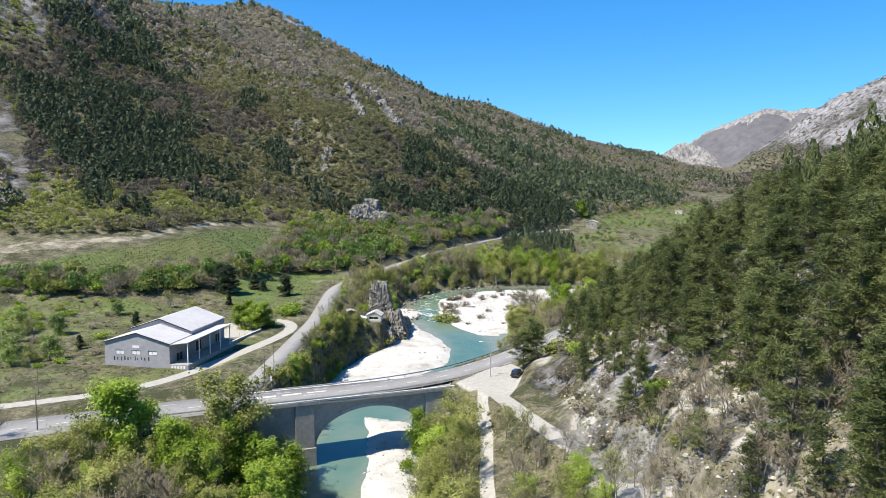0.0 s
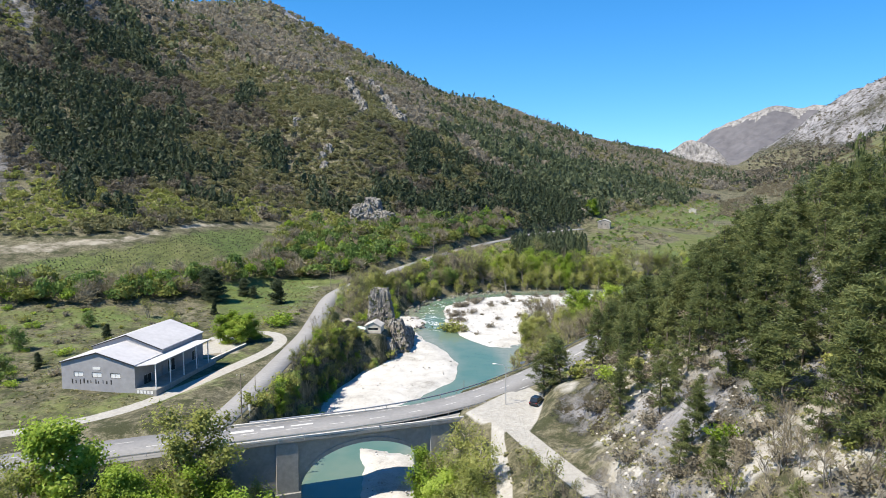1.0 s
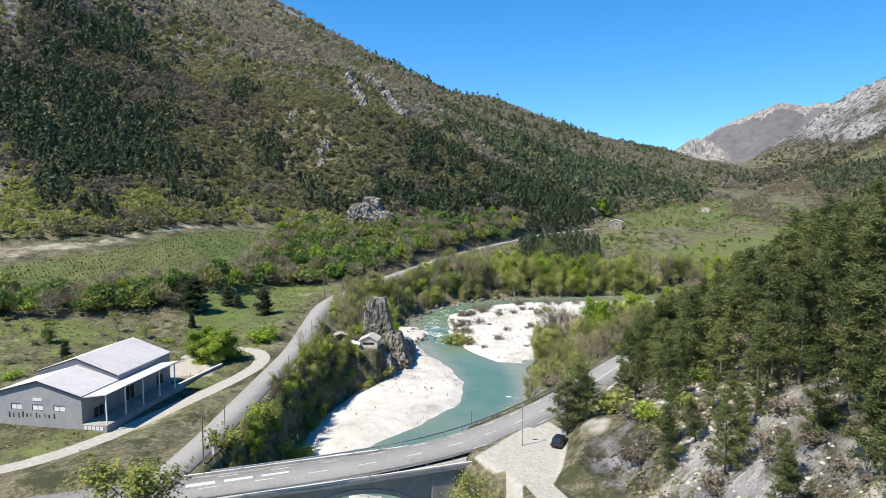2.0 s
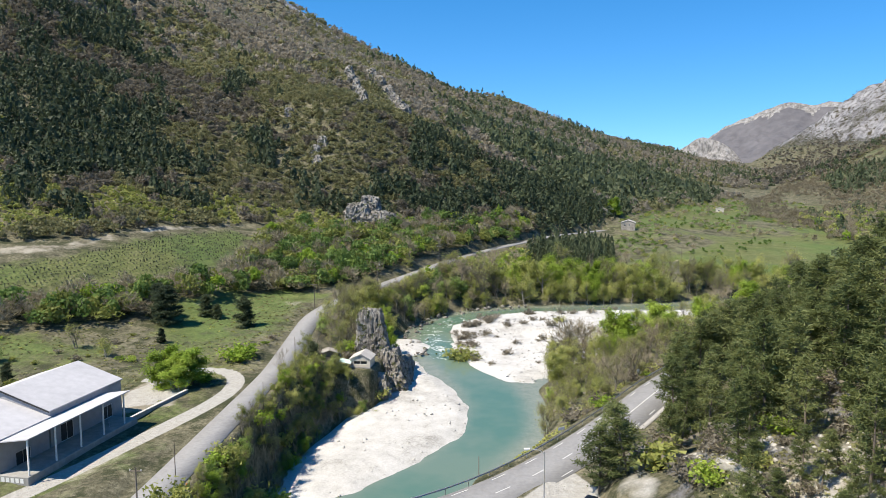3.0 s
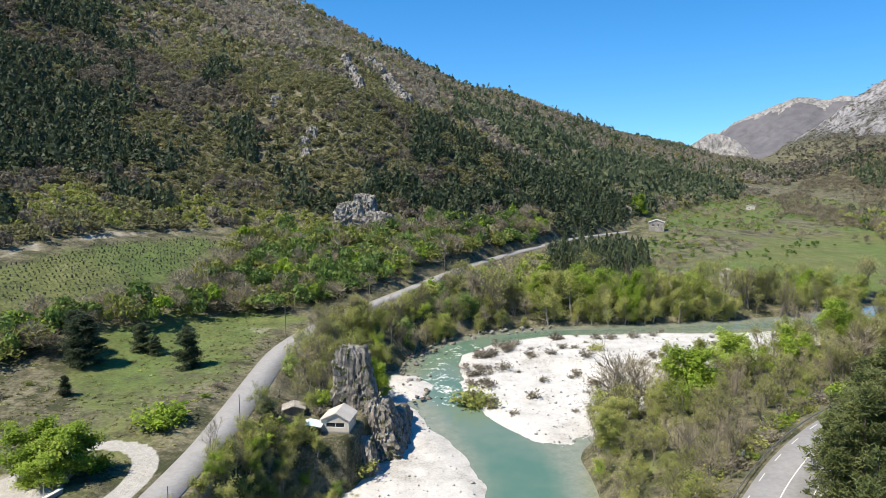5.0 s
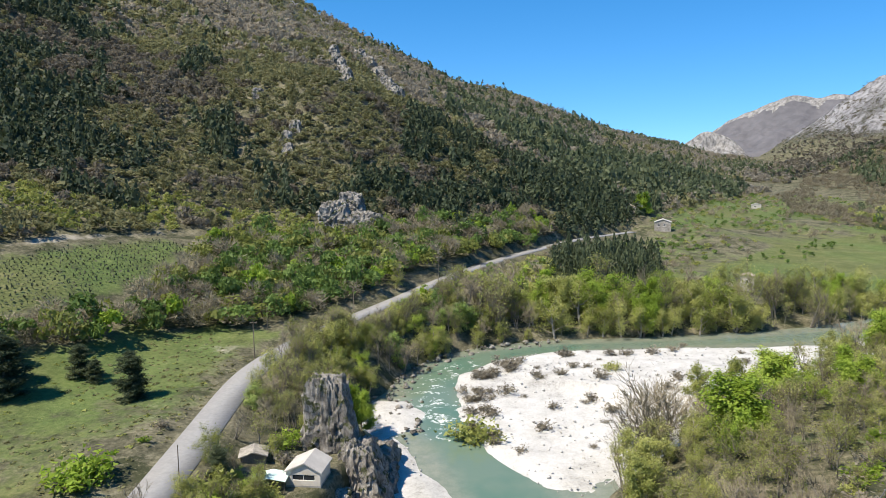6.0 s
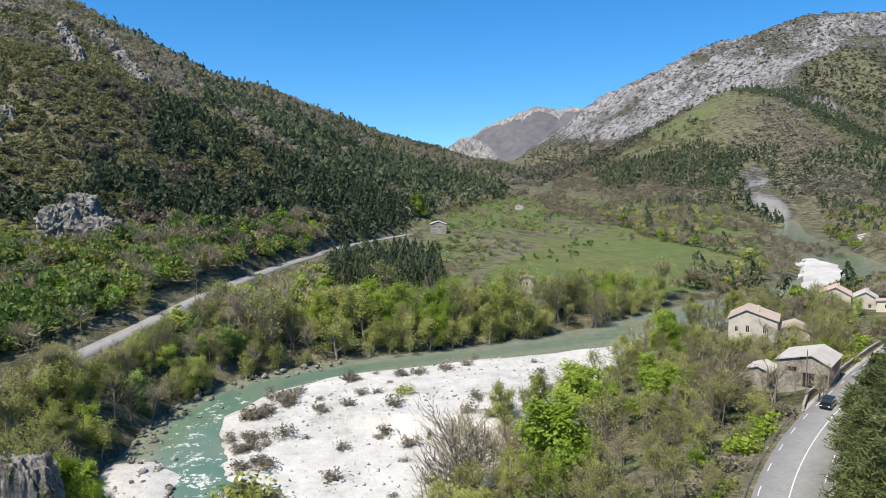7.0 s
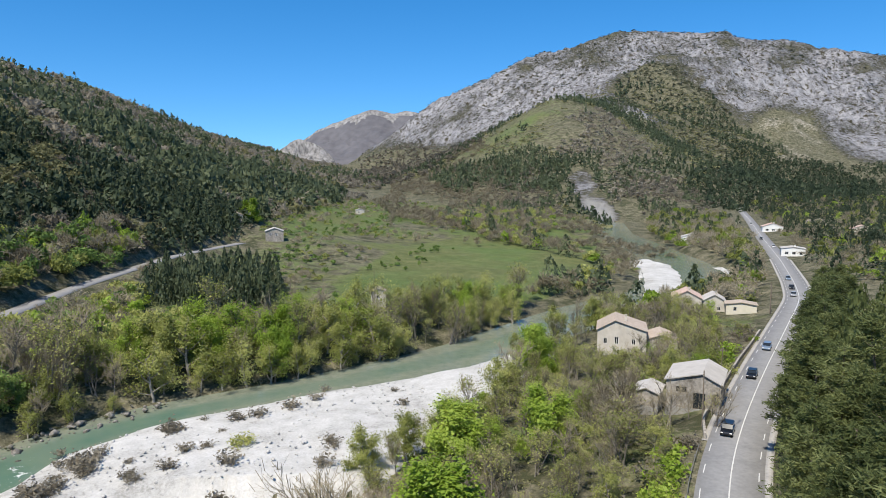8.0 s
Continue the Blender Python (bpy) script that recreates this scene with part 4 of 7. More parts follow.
ZONES = [
    # polygon, spacing, group, kinds with their share, least and greatest height
    ([(-78, 110), (-58, 128), (-38, 139), (-36, 120), (-40, 92), (-70, 84)], 4.6, "trees on the near river bank", (("spring", 0.4), ("olive", 0.3), ("bare", 0.3)), 7, 12),
    ([(-5, 112), (-4, 146), (2, 148), (5, 142), (5.2, 118), (4.5, 95), (-4, 95)], 3.6, "trees below the bridge", (("spring", 0.3), ("bud", 0.45), ("olive", 0.25)), 6, 10),
    ([(10.5, 92), (11.5, 125), (10.8, 140), (13, 139), (19, 116), (24, 100), (32, 62), (14, 62)], 3.6, "trees beside the lane", (("bare", 0.5), ("bud", 0.3), ("spring", 0.2)), 4, 8),
    ([(-39, 163), (-38, 200), (-38, 232), (-34, 246), (-24, 238), (-31, 221), (-34, 200), (-37, 186), (-34, 166)], 2.7, "trees between road and gravel", (("olive", 0.35), ("bud", 0.25), ("bare", 0.22), ("spring", 0.18)), 3, 6),
    ([(-39, 262), (-40, 286), (-38, 302), (-28, 322), (-12, 340), (2, 346), (-6, 334), (-19, 314), (-23, 290), (-27, 266)], 3.7, "trees by the rapids", (("dark", 0.12), ("bare", 0.26), ("bud", 0.22), ("olive", 0.3), ("spring", 0.1)), 4.5, 9),
    ([(4, 350), (40, 349), (75, 351), (110, 361), (140, 373), (152, 392), (120, 388), (90, 380), (60, 376), (30, 374), (0, 366), (-14, 356)], 5.2, "trees on the far river bank", (("bare", 0.16), ("bud", 0.26), ("olive", 0.4), ("spring", 0.18)), 6, 15),
    ([(17, 218), (18, 240), (24, 262), (36, 284), (70, 304), (102, 322), (132, 338), (152, 344), (174, 330), (144, 298), (108, 278), (78, 261), (50, 240), (30, 210)], 4.1, "trees between road and river", (("bare", 0.32), ("bud", 0.32), ("olive", 0.28), ("spring", 0.12)), 3.5, 8.5),
]
rng_p = np.random.default_rng(5)
for poly, step, group, mixn, h0, h1 in ZONES:
    pts = clear_of(scatter(poly, step, int(step * 100) + int(h1)))
    zz = ground(pts[:, 0], pts[:, 1])
    names, share = zip(*mixn)
    for (x, y), z in zip(pts, zz):
        lean_ = 0.5 + 0.75 * float(fractal(np.array([x]), np.array([y]), 13, 2, int(step * 10))[0]) + 0.16 * rng_p.normal()
        k = min(int(np.searchsorted(np.cumsum(np.array(share) / sum(share)), min(max(lean_, 0.01), 0.99))), len(names) - 1)
        plant(names[k], float(x), float(y), h0 + (h1 - h0) * rng_p.random() ** 1.3, rng_p, group, 0.85 + 0.4 * rng_p.random(), float(z))

for y in np.arange(160, 247, 1.25):
    for x0 in (-38.0, -35.6, -33.6):
        if rng_p.random() < 0.8:
            x = x0 + rng_p.normal() * 0.6 + 3.0 * sstep(215, 245, y)
            key = ("olive", "bare", "dark", "spring", "bud", "bush")[rng_p.choice(6, p=(0.24, 0.22, 0.06, 0.13, 0.2, 0.15))]
            plant(key, float(x), float(y + rng_p.normal() * 0.5), (1.3 if key == "bush" else 2.4) + 2.4 * rng_p.random(), rng_p, "trees on the steep bank")

# trees that stand out
for key, x, y, h, w in (("bigspring", -31.5, 118, 13, 1.1), ("bigspring", -31, 126, 14, 1.05), ("bigolive", -31, 134, 12, 1.05), ("bigspring", -37, 130, 14, 1.0), ("bigolive", -31, 112, 11, 1.1), ("bigolive", -40, 116, 11, 1.1), ("bigspring", -1, 134, 11, 1.1), ("bigspring", 56, 356, 14, 0.9), ("bigolive", 30, 360, 14, 1.0), ("bigspring", -58.5, 126, 17, 1.1), ("bigolive", -42, 133, 18, 1.15), ("bigspring", -48, 124, 13, 0.95), ("bigspring", -4, 142, 13, 0.95), ("bigbare", 33, 272, 17, 1.15), ("bigbare", 38, 277, 14, 1.1), ("bigbare", 30, 266, 12, 1.1),
                        ("bigspring", 46, 262, 13, 1.35), ("bigspring", 60.5, 284, 12, 1.3), ("bigspring", -62, 217, 8.5, 1.45), ("bigspring", -57.5, 218.5, 9, 1.4), ("bigspring", -59.5, 214.5, 8, 1.4), ("fir", -61.5, 272, 9, 1.35), ("fir", -77, 282, 6.5, 1.6), ("fir", -73, 280, 4.5, 1.5), ("fir", -84, 269, 11, 1.5), ("fir", -88, 274, 10, 1.5), ("bush", -53.5, 237, 4.0, 1.5), ("bush", -51.5, 236, 3.4, 1.2),
                        ("bigspring", 115, 583, 13, 1.2), ("bigspring", 100, 314, 12, 0.95), ("bigspring", 105, 319, 13, 0.95), ("bigspring", 72, 277, 11, 1.1), ("bigbare", 84, 272, 8.5, 1.5), ("bigbare", 87.5, 277, 9, 1.5), ("bigbare", 80.5, 269, 8, 1.5), ("bare", 79, 276, 7, 1.3), ("bud", 76, 267, 5, 1.4), ("bare", 59, 274, 7, 1.2), ("bigolive", 57.7, 295.4, 10, 0.9), ("bigspring", -22.5, 276, 10, 0.7), ("bigspring", -24, 271, 8.5, 0.75), ("bare", -40.5, 226, 6, 0.8), ("bush", 1.2, 285, 5.0, 1.25), ("bush", 3.0, 283.5, 4.2, 1.3), ("bigolive", -26, 272, 11, 0.95),
                        ("bigspring", -21, 282, 9, 1.0), ("pine", 33.5, 175, 11, 1.0), ("pine", 34.5, 180, 13, 0.95), ("pine", 37, 185, 13.5, 0.95), ("pine", 39.5, 190, 14, 0.95), ("pine", 38, 178, 13, 1.0), ("pine", 41, 184, 13, 1.0), ("pine", 36, 171, 10, 1.1), ("pine", 31, 170, 8, 1.1), ("dry", 29, 172, 2.4, 1.4), ("dry", 30.5, 176, 2.2, 1.4), ("dry", 32, 182, 2.0, 1.4), ("dry", 27, 170, 2.0, 1.5), ("pine", 19.5, 166, 9.5, 1.5), ("pine", 23, 165, 10.5, 1.5), ("pine", 22, 169, 10.5, 1.4), ("bush", 26.5, 164.5, 4, 1.3), ("bare", -90, 128, 8, 1.0), ("bare", -84, 126, 7, 1.0), ("bigolive", -66, 116, 12, 1.0), ("bigolive", -55, 112, 11, 1.1),
                        ("bigolive", 26, 250, 10, 1.0), ("bigolive", 28, 257, 10, 1.1), ("bigspring", 66, 296, 7, 0.9), ("bigolive", 84, 304, 11, 1.0), ("bigolive", 50, 296, 9, 1.1), ("bare", 92, 310, 12, 1.0), ("bare", 97, 270, 5, 1.2), ("bare", 93.5, 274, 5.5, 1.2), ("bud", 100, 268, 3.5, 1.2), ("bare", 96, 264.5, 7, 1.1), ("bare", 92, 270, 8, 1.2),
                        ("bare", 88, 275, 7, 1.2), ("bigolive", 112, 334, 10, 0.9), ("bigolive", 120, 340, 11, 0.9), ("bare", 126, 342, 10, 1.2), ("bigolive", 133, 345, 12, 0.9), ("bare", 141, 346, 11, 1.1), ("bigolive", 150, 349, 11, 1.0), ("bud", 158, 350, 10, 1.2), ("bigolive", 165, 352, 10, 1.0), ("bigspring", 120, 372, 11, 0.8), ("bigolive", 70, 360, 13, 1.0), ("bigolive", 100, 372, 13, 1.1), ("bigspring", 40, 358, 12, 1.0), ("bigolive", 16, 358, 11, 1.0), ("bigolive", 2, 128, 10, 1.2), ("bigolive", -2, 118, 9, 1.2)):
    plant(key, x, y, h, rng_p, "", w)

for x, y, key, h in ((-30.5, 258, "bush", 3), (-31, 253, "olive", 4.5), (-28, 264, "olive", 5), (-33, 262, "bud", 5.5), (-20, 246, "bush", 2.6), (-29, 242, "bush", 2.4), (-36, 243, "fir", 6), (-38, 246, "olive", 6),
                     (-34, 256, "bud", 6), (-19, 267, "olive", 4), (-28.5, 252, "dry", 2), (-38, 256, "bare", 5), (-31, 268, "bare", 6), (-35, 270, "bud", 6), (-24, 240, "dark", 4), (-27, 240.5, "olive", 4.2), (-24, 238, "olive", 4), (-30, 240, "bud", 4.5), (-26, 236, "bud", 4), (-32, 238.5, "bush", 2.6), (-21, 240, "olive", 3.4), (-33, 241.5, "bush", 2.0), (-19.5, 246, "dark", 3), (-28.5, 238, "spring", 3.8)):
    plant(key, x, y, h, rng_p, "plants round the pinnacle", 1.1)
for k in range(34):
    t_ = rng_p.random()
    x, y = float(np.interp(t_, (0, 0.35, 0.7, 1), (0, 1.5, 11, 26))) + rng_p.random() * 6, float(np.interp(t_, (0, 0.35, 0.7, 1), (298, 318, 329, 334))) - rng_p.random() * 5
    plant("dry", x, y, 0.9 + 1.2 * rng_p.random(), rng_p, "dry bushes on the gravel", 1.4, float(near_line(RIVER, np.array([x]), np.array([y]), 90)[1][0, 2]) + 0.5)

for k in range(18):
    x, y = -33.5 + 13.5 * k / 17 + rng_p.normal() * 0.6, 317 + 28 * k / 17 + rng_p.normal() * 0.8
    plant(("bare", "olive", "bud", "bare", "spring")[k % 5], float(x) + 4.6, float(y) - 2.6, 4.5 + 3 * rng_p.random(), rng_p, "thicket at the road bend", 1.15)
for k in range(26):
    x, y = -41.5 + 9.5 * k / 25 + rng_p.normal() * 1.1, 300 + 24 * k / 25 + rng_p.normal() * 1.5
    plant(("bare", "bud", "bare", "olive")[k % 4], float(x) + 2.2, float(y) - 1.5, 4.5 + 3 * rng_p.random(), rng_p, "thicket at the road bend", 1.2)
for key, x, y, h in (("olive", 116, 306, 6), ("bud", 113, 301, 6), ("olive", 121, 305, 5), ("spring", 125, 303, 5), ("bud", 128, 302, 5.5), ("olive", 109, 302, 6), ("dry", 111, 296, 3), ("bush", 117, 299, 3), ("bud", 105, 296, 6), ("olive", 100, 293, 5), ("dry", 104, 288, 3), ("bush", 109, 290, 3),
                     ("bare", 91, 283, 6), ("bud", 88, 286, 6), ("bare", 93, 288, 6), ("olive", 168, 330, 8), ("olive", 172, 336, 9), ("spring", 176, 328, 6), ("bud", 165, 322, 6), ("olive", 160, 326, 7), ("bud", 139, 309, 6), ("olive", 144, 307, 6), ("bush", 150, 309, 3.5), ("spring", 156, 312, 6)):
    plant(key, x, y, h, rng_p, "plants round the farm", 1.15)
for key, x, y, h in (("dark", -109, 173, 8), ("olive", -104, 172, 6), ("dark", -102, 178, 7), ("dark", -126, 204, 8), ("bud", -119, 200, 7), ("dark", -114, 205, 7), ("olive", -122, 196, 7), ("fir", -100, 189, 4), ("bare", -113, 180, 7), ("dark", -118, 186, 8), ("olive", -128, 190, 8), ("fir", -96, 216, 5),
                     ("olive", -86, 238, 5), ("dark", -108, 230, 5), ("bud", -96, 244, 6), ("fir", -78, 252, 4)):
    plant(key, x, y, h, rng_p, "trees at the edge of the field", 1.15)
for x, y in scatter([(24, 78), (26, 98), (36, 106), (50, 104), (56, 92), (52, 76)], 3.6, 87):
    plant("bare", float(x), float(y), 3.5 + 3 * rng_p.random(), rng_p, "bare trees at the foot of the hill", 1.1)
for x, y in clear_of(scatter([(-17, 384), (-4, 372), (10, 356), (20, 348), (4, 338), (-8, 330), (-18, 336), (-26, 345)], 4.2, 88), 6, 5.5):
    plant(("dark", "olive", "bud", "bare", "spring")[rng_p.choice(5, p=(0.3, 0.25, 0.15, 0.2, 0.1))], float(x), float(y), 4.5 + 4.5 * rng_p.random(), rng_p, "trees by the rapids", 1.05)

# pines on the hill beside the road
PINE_HILL = [(30, 68), (27, 105), (26, 130), (25, 150), (30, 162), (38, 172), (48, 192), (63, 214), (84, 238), (112, 256), (150, 275), (165, 262), (125, 228), (100, 190), (100, 120), (105, 60), (70, 30), (45, 40)]
pts = clear_of(scatter(PINE_HILL, 4.9, 77), 6.0)
back_pines = []
zz = ground(pts[:, 0], pts[:, 1])
for (x, y), z in zip(pts, zz):
    up = z - (-44)
    thin = 0.22 if up < 6 else 0.5 if up < 13 else 0.86
    if y > 165:
        thin = 0.93
    if x > 90 and y < 200:
        thin *= 0.6
    if rng_p.random() > thin:
        continue
    if x > 72 and y < 205 or x > 105:
        back_pines.append((x, y, 1.0))
        continue
    plant("pine", float(x), float(y), (5 if up < 10 and y < 160 else 10) + 6 * rng_p.random(), rng_p, "pines on the hillside", 0.9 + 0.35 * rng_p.random(), float(z))
for k, t_ in enumerate(np.linspace(0.0, 1.0, 34)):
    i = int(np.interp(t_, (0, 1), (np.searchsorted(ROAD[:, 0], 52), np.searchsorted(ROAD[:, 0], 190))))
    q, g = ROAD[i], ROAD[i + 1] - ROAD[i]
    g = g / np.hypot(g[0], g[1])
    for off in (7.2 + 1.5 * rng_p.random(), 10.5 + 2.5 * rng_p.random()):
        plant("pine", float(q[0] + g[1] * off), float(q[1] - g[0] * off), 10 + 5 * rng_p.random(), rng_p, "pines on the hillside", 1.1 + 0.2 * rng_p.random())
for k in range(110):
    i = int(np.interp(k / 109, (0, 1), (np.searchsorted(ROAD[:, 0], 26), np.searchsorted(ROAD[:, 0], 170))))
    q, g = ROAD[i], ROAD[i + 1] - ROAD[i]
    g = g / np.hypot(g[0], g[1])
    off = -6.4 - 4.0 * rng_p.random()
    x, y = float(q[0] + g[1] * off + rng_p.normal() * 0.5), float(q[1] - g[0] * off + rng_p.normal() * 0.5)
    if all(np.hypot(x - c[0], y - c[1]) > c[2] * 0.9 for c in CLEARINGS):
        key = ("bush", "dry", "bud", "bare")[rng_p.choice(4, p=(0.35, 0.3, 0.2, 0.15))]
        plant(key, x, y, (1.2 if key in ("bush", "dry") else 2.6) + 1.6 * rng_p.random(), rng_p, "roadside bushes", 1.2)
for k in range(22):
    i = int(np.interp(k / 21, (0, 1), (np.searchsorted(ROAD[:, 0], 36), np.searchsorted(ROAD[:, 0], 64))))
    q, g = ROAD[i], ROAD[i + 1] - ROAD[i]
    g = g / np.hypot(g[0], g[1])
    off = 6.6 + 3 * rng_p.random()
    plant("pine", float(q[0] + g[1] * off), float(q[1] - g[0] * off), 12.5 + 4 * rng_p.random(), rng_p, "pines on the hillside", 1.0)
pts = clear_of(scatter([(26, 66), (25, 110), (24, 150), (36, 175), (52, 165), (58, 120), (60, 66)], 2.6, 78))
for x, y in pts:
    if rng_p.random() < 0.36:
        plant("dry" if rng_p.random() < 0.9 else "bush", float(x), float(y), 1.0 + 1.8 * rng_p.random(), rng_p, "bushes on the rocky slope", 1.1)
for poly, step, chance in (([(-150, 150), (-96, 150), (-92, 205), (-70, 245), (-85, 258), (-150, 262)], 6, 0.55), (BARS[2], 5, 0.25), ([(-64, 240), (-50, 245), (-48, 262), (-62, 262)], 7, 0.4)):
    for x, y in scatter(poly, step, 79):
        if poly is BARS[2] and (x > 75 or y < 274):
            continue
        if rng_p.random() < chance and all(np.hypot(x - c[0], y - c[1]) > c[2] for c in CLEARINGS):
            lv = None
            if poly is BARS[2]:
                lv = float(near_line(RIVER, np.array([x]), np.array([y]), 90)[1][0, 2]) + 0.55
            plant("dry" if rng_p.random() < (0.93 if poly is BARS[2] else 0.4) else "bush", float(x), float(y), 0.8 + 1.5 * rng_p.random(), rng_p, "scattered bushes", 1.3, lv)
for key in KINDS:
    for i, src in enumerate(KINDS[key]):
        if (key, i) not in first_use:
            for o in (*src.children_recursive, src):
                bpy.data.objects.remove(o)


FARHOUSES = [(395, 512, 16), (482, 512, 15), (340, 406, 14), (555, 522, 18), (482, 446, 15), (185, 340, 11), (190, 330, 9), (350, 398, 16)]


# woods too far to tell tree from tree
def clump(rng, n, shape, size):
    """A crown one unit high and wide, of n ragged sprays that face outwards; cone or ball."""
    d = rng.normal(size=(n, 3))
    d /= np.linalg.norm(d, axis=1)[:, None]
    if shape == "cone":
        h = rng.random(n) ** 1.25
        a = rng.random(n) * 2 * np.pi
        full = 0.45 + 0.35 * rng.random()
        r = 0.5 * (1.0 - h) ** full * (0.72 + 0.4 * rng.random(n)) * (1 + 0.22 * np.sin(a * 2 + rng.random() * 6))
        c = np.stack([np.cos(a) * r, np.sin(a) * r, h], 1)
        d = np.stack([np.cos(a), np.sin(a), np.full(n, 0.55)], 1)
    else:
        k = 6
        la = rng.random(k) * 2 * np.pi
        lr = 0.06 + 0.24 * rng.random(k)
        lobe = np.stack([np.cos(la) * lr, np.sin(la) * lr, 0.32 + 0.36 * rng.random(k)], 1)
        rad_ = 0.17 + 0.13 * rng.random(k)
        pick = rng.integers(0, k, n)
        d[:, 2] = np.abs(d[:, 2]) * 1.0 - 0.25
        c = lobe[pick] + d * (rad_[pick] * (0.7 + 0.4 * rng.random(n)))[:, None]
    nor = d + rng.normal(size=(n, 3)) * 0.5
    nor /= np.linalg.norm(nor, axis=1)[:, None]
    u = np.cross(nor, rng.normal(size=(n, 3)))
    u /= np.linalg.norm(u, axis=1)[:, None] + 1e-9
    w = np.cross(nor, u)
    s_ = size * (0.55 + 0.9 * rng.random(n))
    if shape == "twigs":
        way = d * (1, 1, 0.6) + (0, 0, 0.5) + rng.normal(size=(n, 3)) * 0.4
        way /= np.linalg.norm(way, axis=1)[:, None]
        side_ = np.cross(way, rng.normal(size=(n, 3)))
        side_ /= np.linalg.norm(side_, axis=1)[:, None] + 1e-9
        return np.stack([c - way * s_[:, None] * 1.5 - side_ * s_[:, None] * 0.16, c - way * s_[:, None] * 1.2 + side_ * s_[:, None] * 0.16, c + way * s_[:, None] * 1.6], 1).reshape(-1, 3)
    tri = []
    for q in range(3):
        a = q * 2.094 + rng.normal(size=n) * 0.35
        tri.append(c + (u * np.cos(a)[:, None] + w * np.sin(a)[:, None]) * (s_ * (0.7 + 0.6 * rng.random(n)))[:, None])
    return np.stack(tri, 1).reshape(-1, 3)


def woods(name, pts, wide, tall, shape, material, n, size, label, seed, base=0.08):
    """Many small crowns joined into one object; pts hold x, y and scale."""
    rng = np.random.default_rng(seed)
    tpl = np.stack([clump(rng, n, shape, size) for _ in range(14)])[rng.integers(0, 14, len(pts))]
    m = len(pts)
    z = ground(pts[:, 0], pts[:, 1])
    w = wide * (0.7 + 0.6 * rng.random(m)) * pts[:, 2]
    h = tall * (0.6 + 0.75 * rng.random(m)) * pts[:, 2]
    a = rng.random(m) * 2 * np.pi
    x = (tpl[..., 0] * np.cos(a)[:, None] - tpl[..., 1] * np.sin(a)[:, None]) * w[:, None] + pts[:, 0][:, None]
    y = (tpl[..., 0] * np.sin(a)[:, None] + tpl[..., 1] * np.cos(a)[:, None]) * w[:, None] + pts[:, 1][:, None]
    v = np.stack([x, y, (tpl[..., 2] + base) * h[:, None] + z[:, None] - 0.3], -1).reshape(-1, 3)
    ob = mesh_obj(name, v, np.arange(len(v)).reshape(-1, 3), material, None, False)
    return tagged(ob, label, "woods", kind="stuff")


def sized(p, s):
    return np.column_stack([p, np.full(len(p), s)])


LEFT = [(-520, 330), (-300, 278), (-210, 284), (-160, 296), (-130, 318), (-116, 360), (-98, 394), (-46, 412), (0, 440), (55, 500), (110, 572), (170, 655), (250, 790), (360, 960), (330, 1100), (-200, 1000), (-520, 800)]
BACK = [(-600, 800), (-200, 1000), (330, 1100), (480, 1160), (700, 1600), (950, 2300), (900, 3000), (300, 2300), (-100, 1600), (-500, 1350)]
near_p = scatter(LEFT, 3.9, 101)
near_p = near_p[(near_p[:, 1] < 640)]
mid_p = scatter(LEFT, 6.4, 102)
mid_p = mid_p[(mid_p[:, 1] >= 640)]
back_p = scatter(BACK, 12, 103)
slopes = np.concatenate([sized(near_p, 1.0), sized(mid_p, 1.5), sized(back_p, 1.9)])
sx, sy = slopes[:, 0], slopes[:, 1]
bare_rock = np.minimum(np.hypot((sx + 44) / 15, (sy - 424) / 16), np.minimum(near_line(np.array([(-94.0, 700), (-81, 652), (-66, 575)]), sx, sy, 60)[0] / 8, near_line(np.array([(-80.0, 745), (-60, 705), (-40, 618)]), sx, sy, 60)[0] / 8))
slopes = slopes[(bare_rock > 1) & (near_line(RIM, sx, sy, 60)[0] > 12)]
sx, sy = slopes[:, 0], slopes[:, 1]
CON_WEST = [(-330, 600), (-300, 680), (-225, 640), (-190, 560), (-140, 448), (-112, 385), (-135, 335), (-180, 318), (-225, 340), (-268, 478)]
CON_RIB = [(-185, 625), (-150, 560), (-120, 470), (-80, 440), (-70, 455), (-100, 500), (-140, 590), (-160, 640)]
CON_EAST = [(-34, 420), (0, 430), (55, 490), (140, 600), (260, 780), (350, 950), (300, 1060), (120, 1080), (40, 900), (-10, 640), (-40, 500)]
OLIVE_RIB = [(-50, 520), (-62, 455), (-92, 470), (-130, 590), (-150, 800), (-150, 1090), (-80, 1100), (-60, 700)]
WEST_SCRUB = [(-520, 330), (-300, 278), (-205, 284), (-150, 310), (-200, 380), (-258, 476), (-300, 540), (-520, 700)]
pat = fractal(sx, sy, 90, 4, 50) * 0.9 + fractal(sx, sy, 20, 3, 55) * 0.75 - 0.27
pat = pat + 0.46 * inside(CON_WEST, sx, sy, 25) - 0.3 * sstep(560, 640, sy) * (sx < -150) + 0.35 * inside(CON_RIB, sx, sy, 15) + 0.52 * inside(CON_EAST, sx, sy, 35) - 0.3 * inside(OLIVE_RIB, sx, sy, 15) - 0.25 * inside(WEST_SCRUB, sx, sy, 15)
tone = fractal(sx, sy, 60, 4, 60) + fractal(sx, sy, 12, 2, 66) * 0.7 + 0.35 * inside(OLIVE_RIB, sx, sy, 20)
pat = pat - 0.4 * inside([(-64, 404), (0, 430), (56, 490), (42, 508), (-8, 466), (-64, 446)], sx, sy, 8)
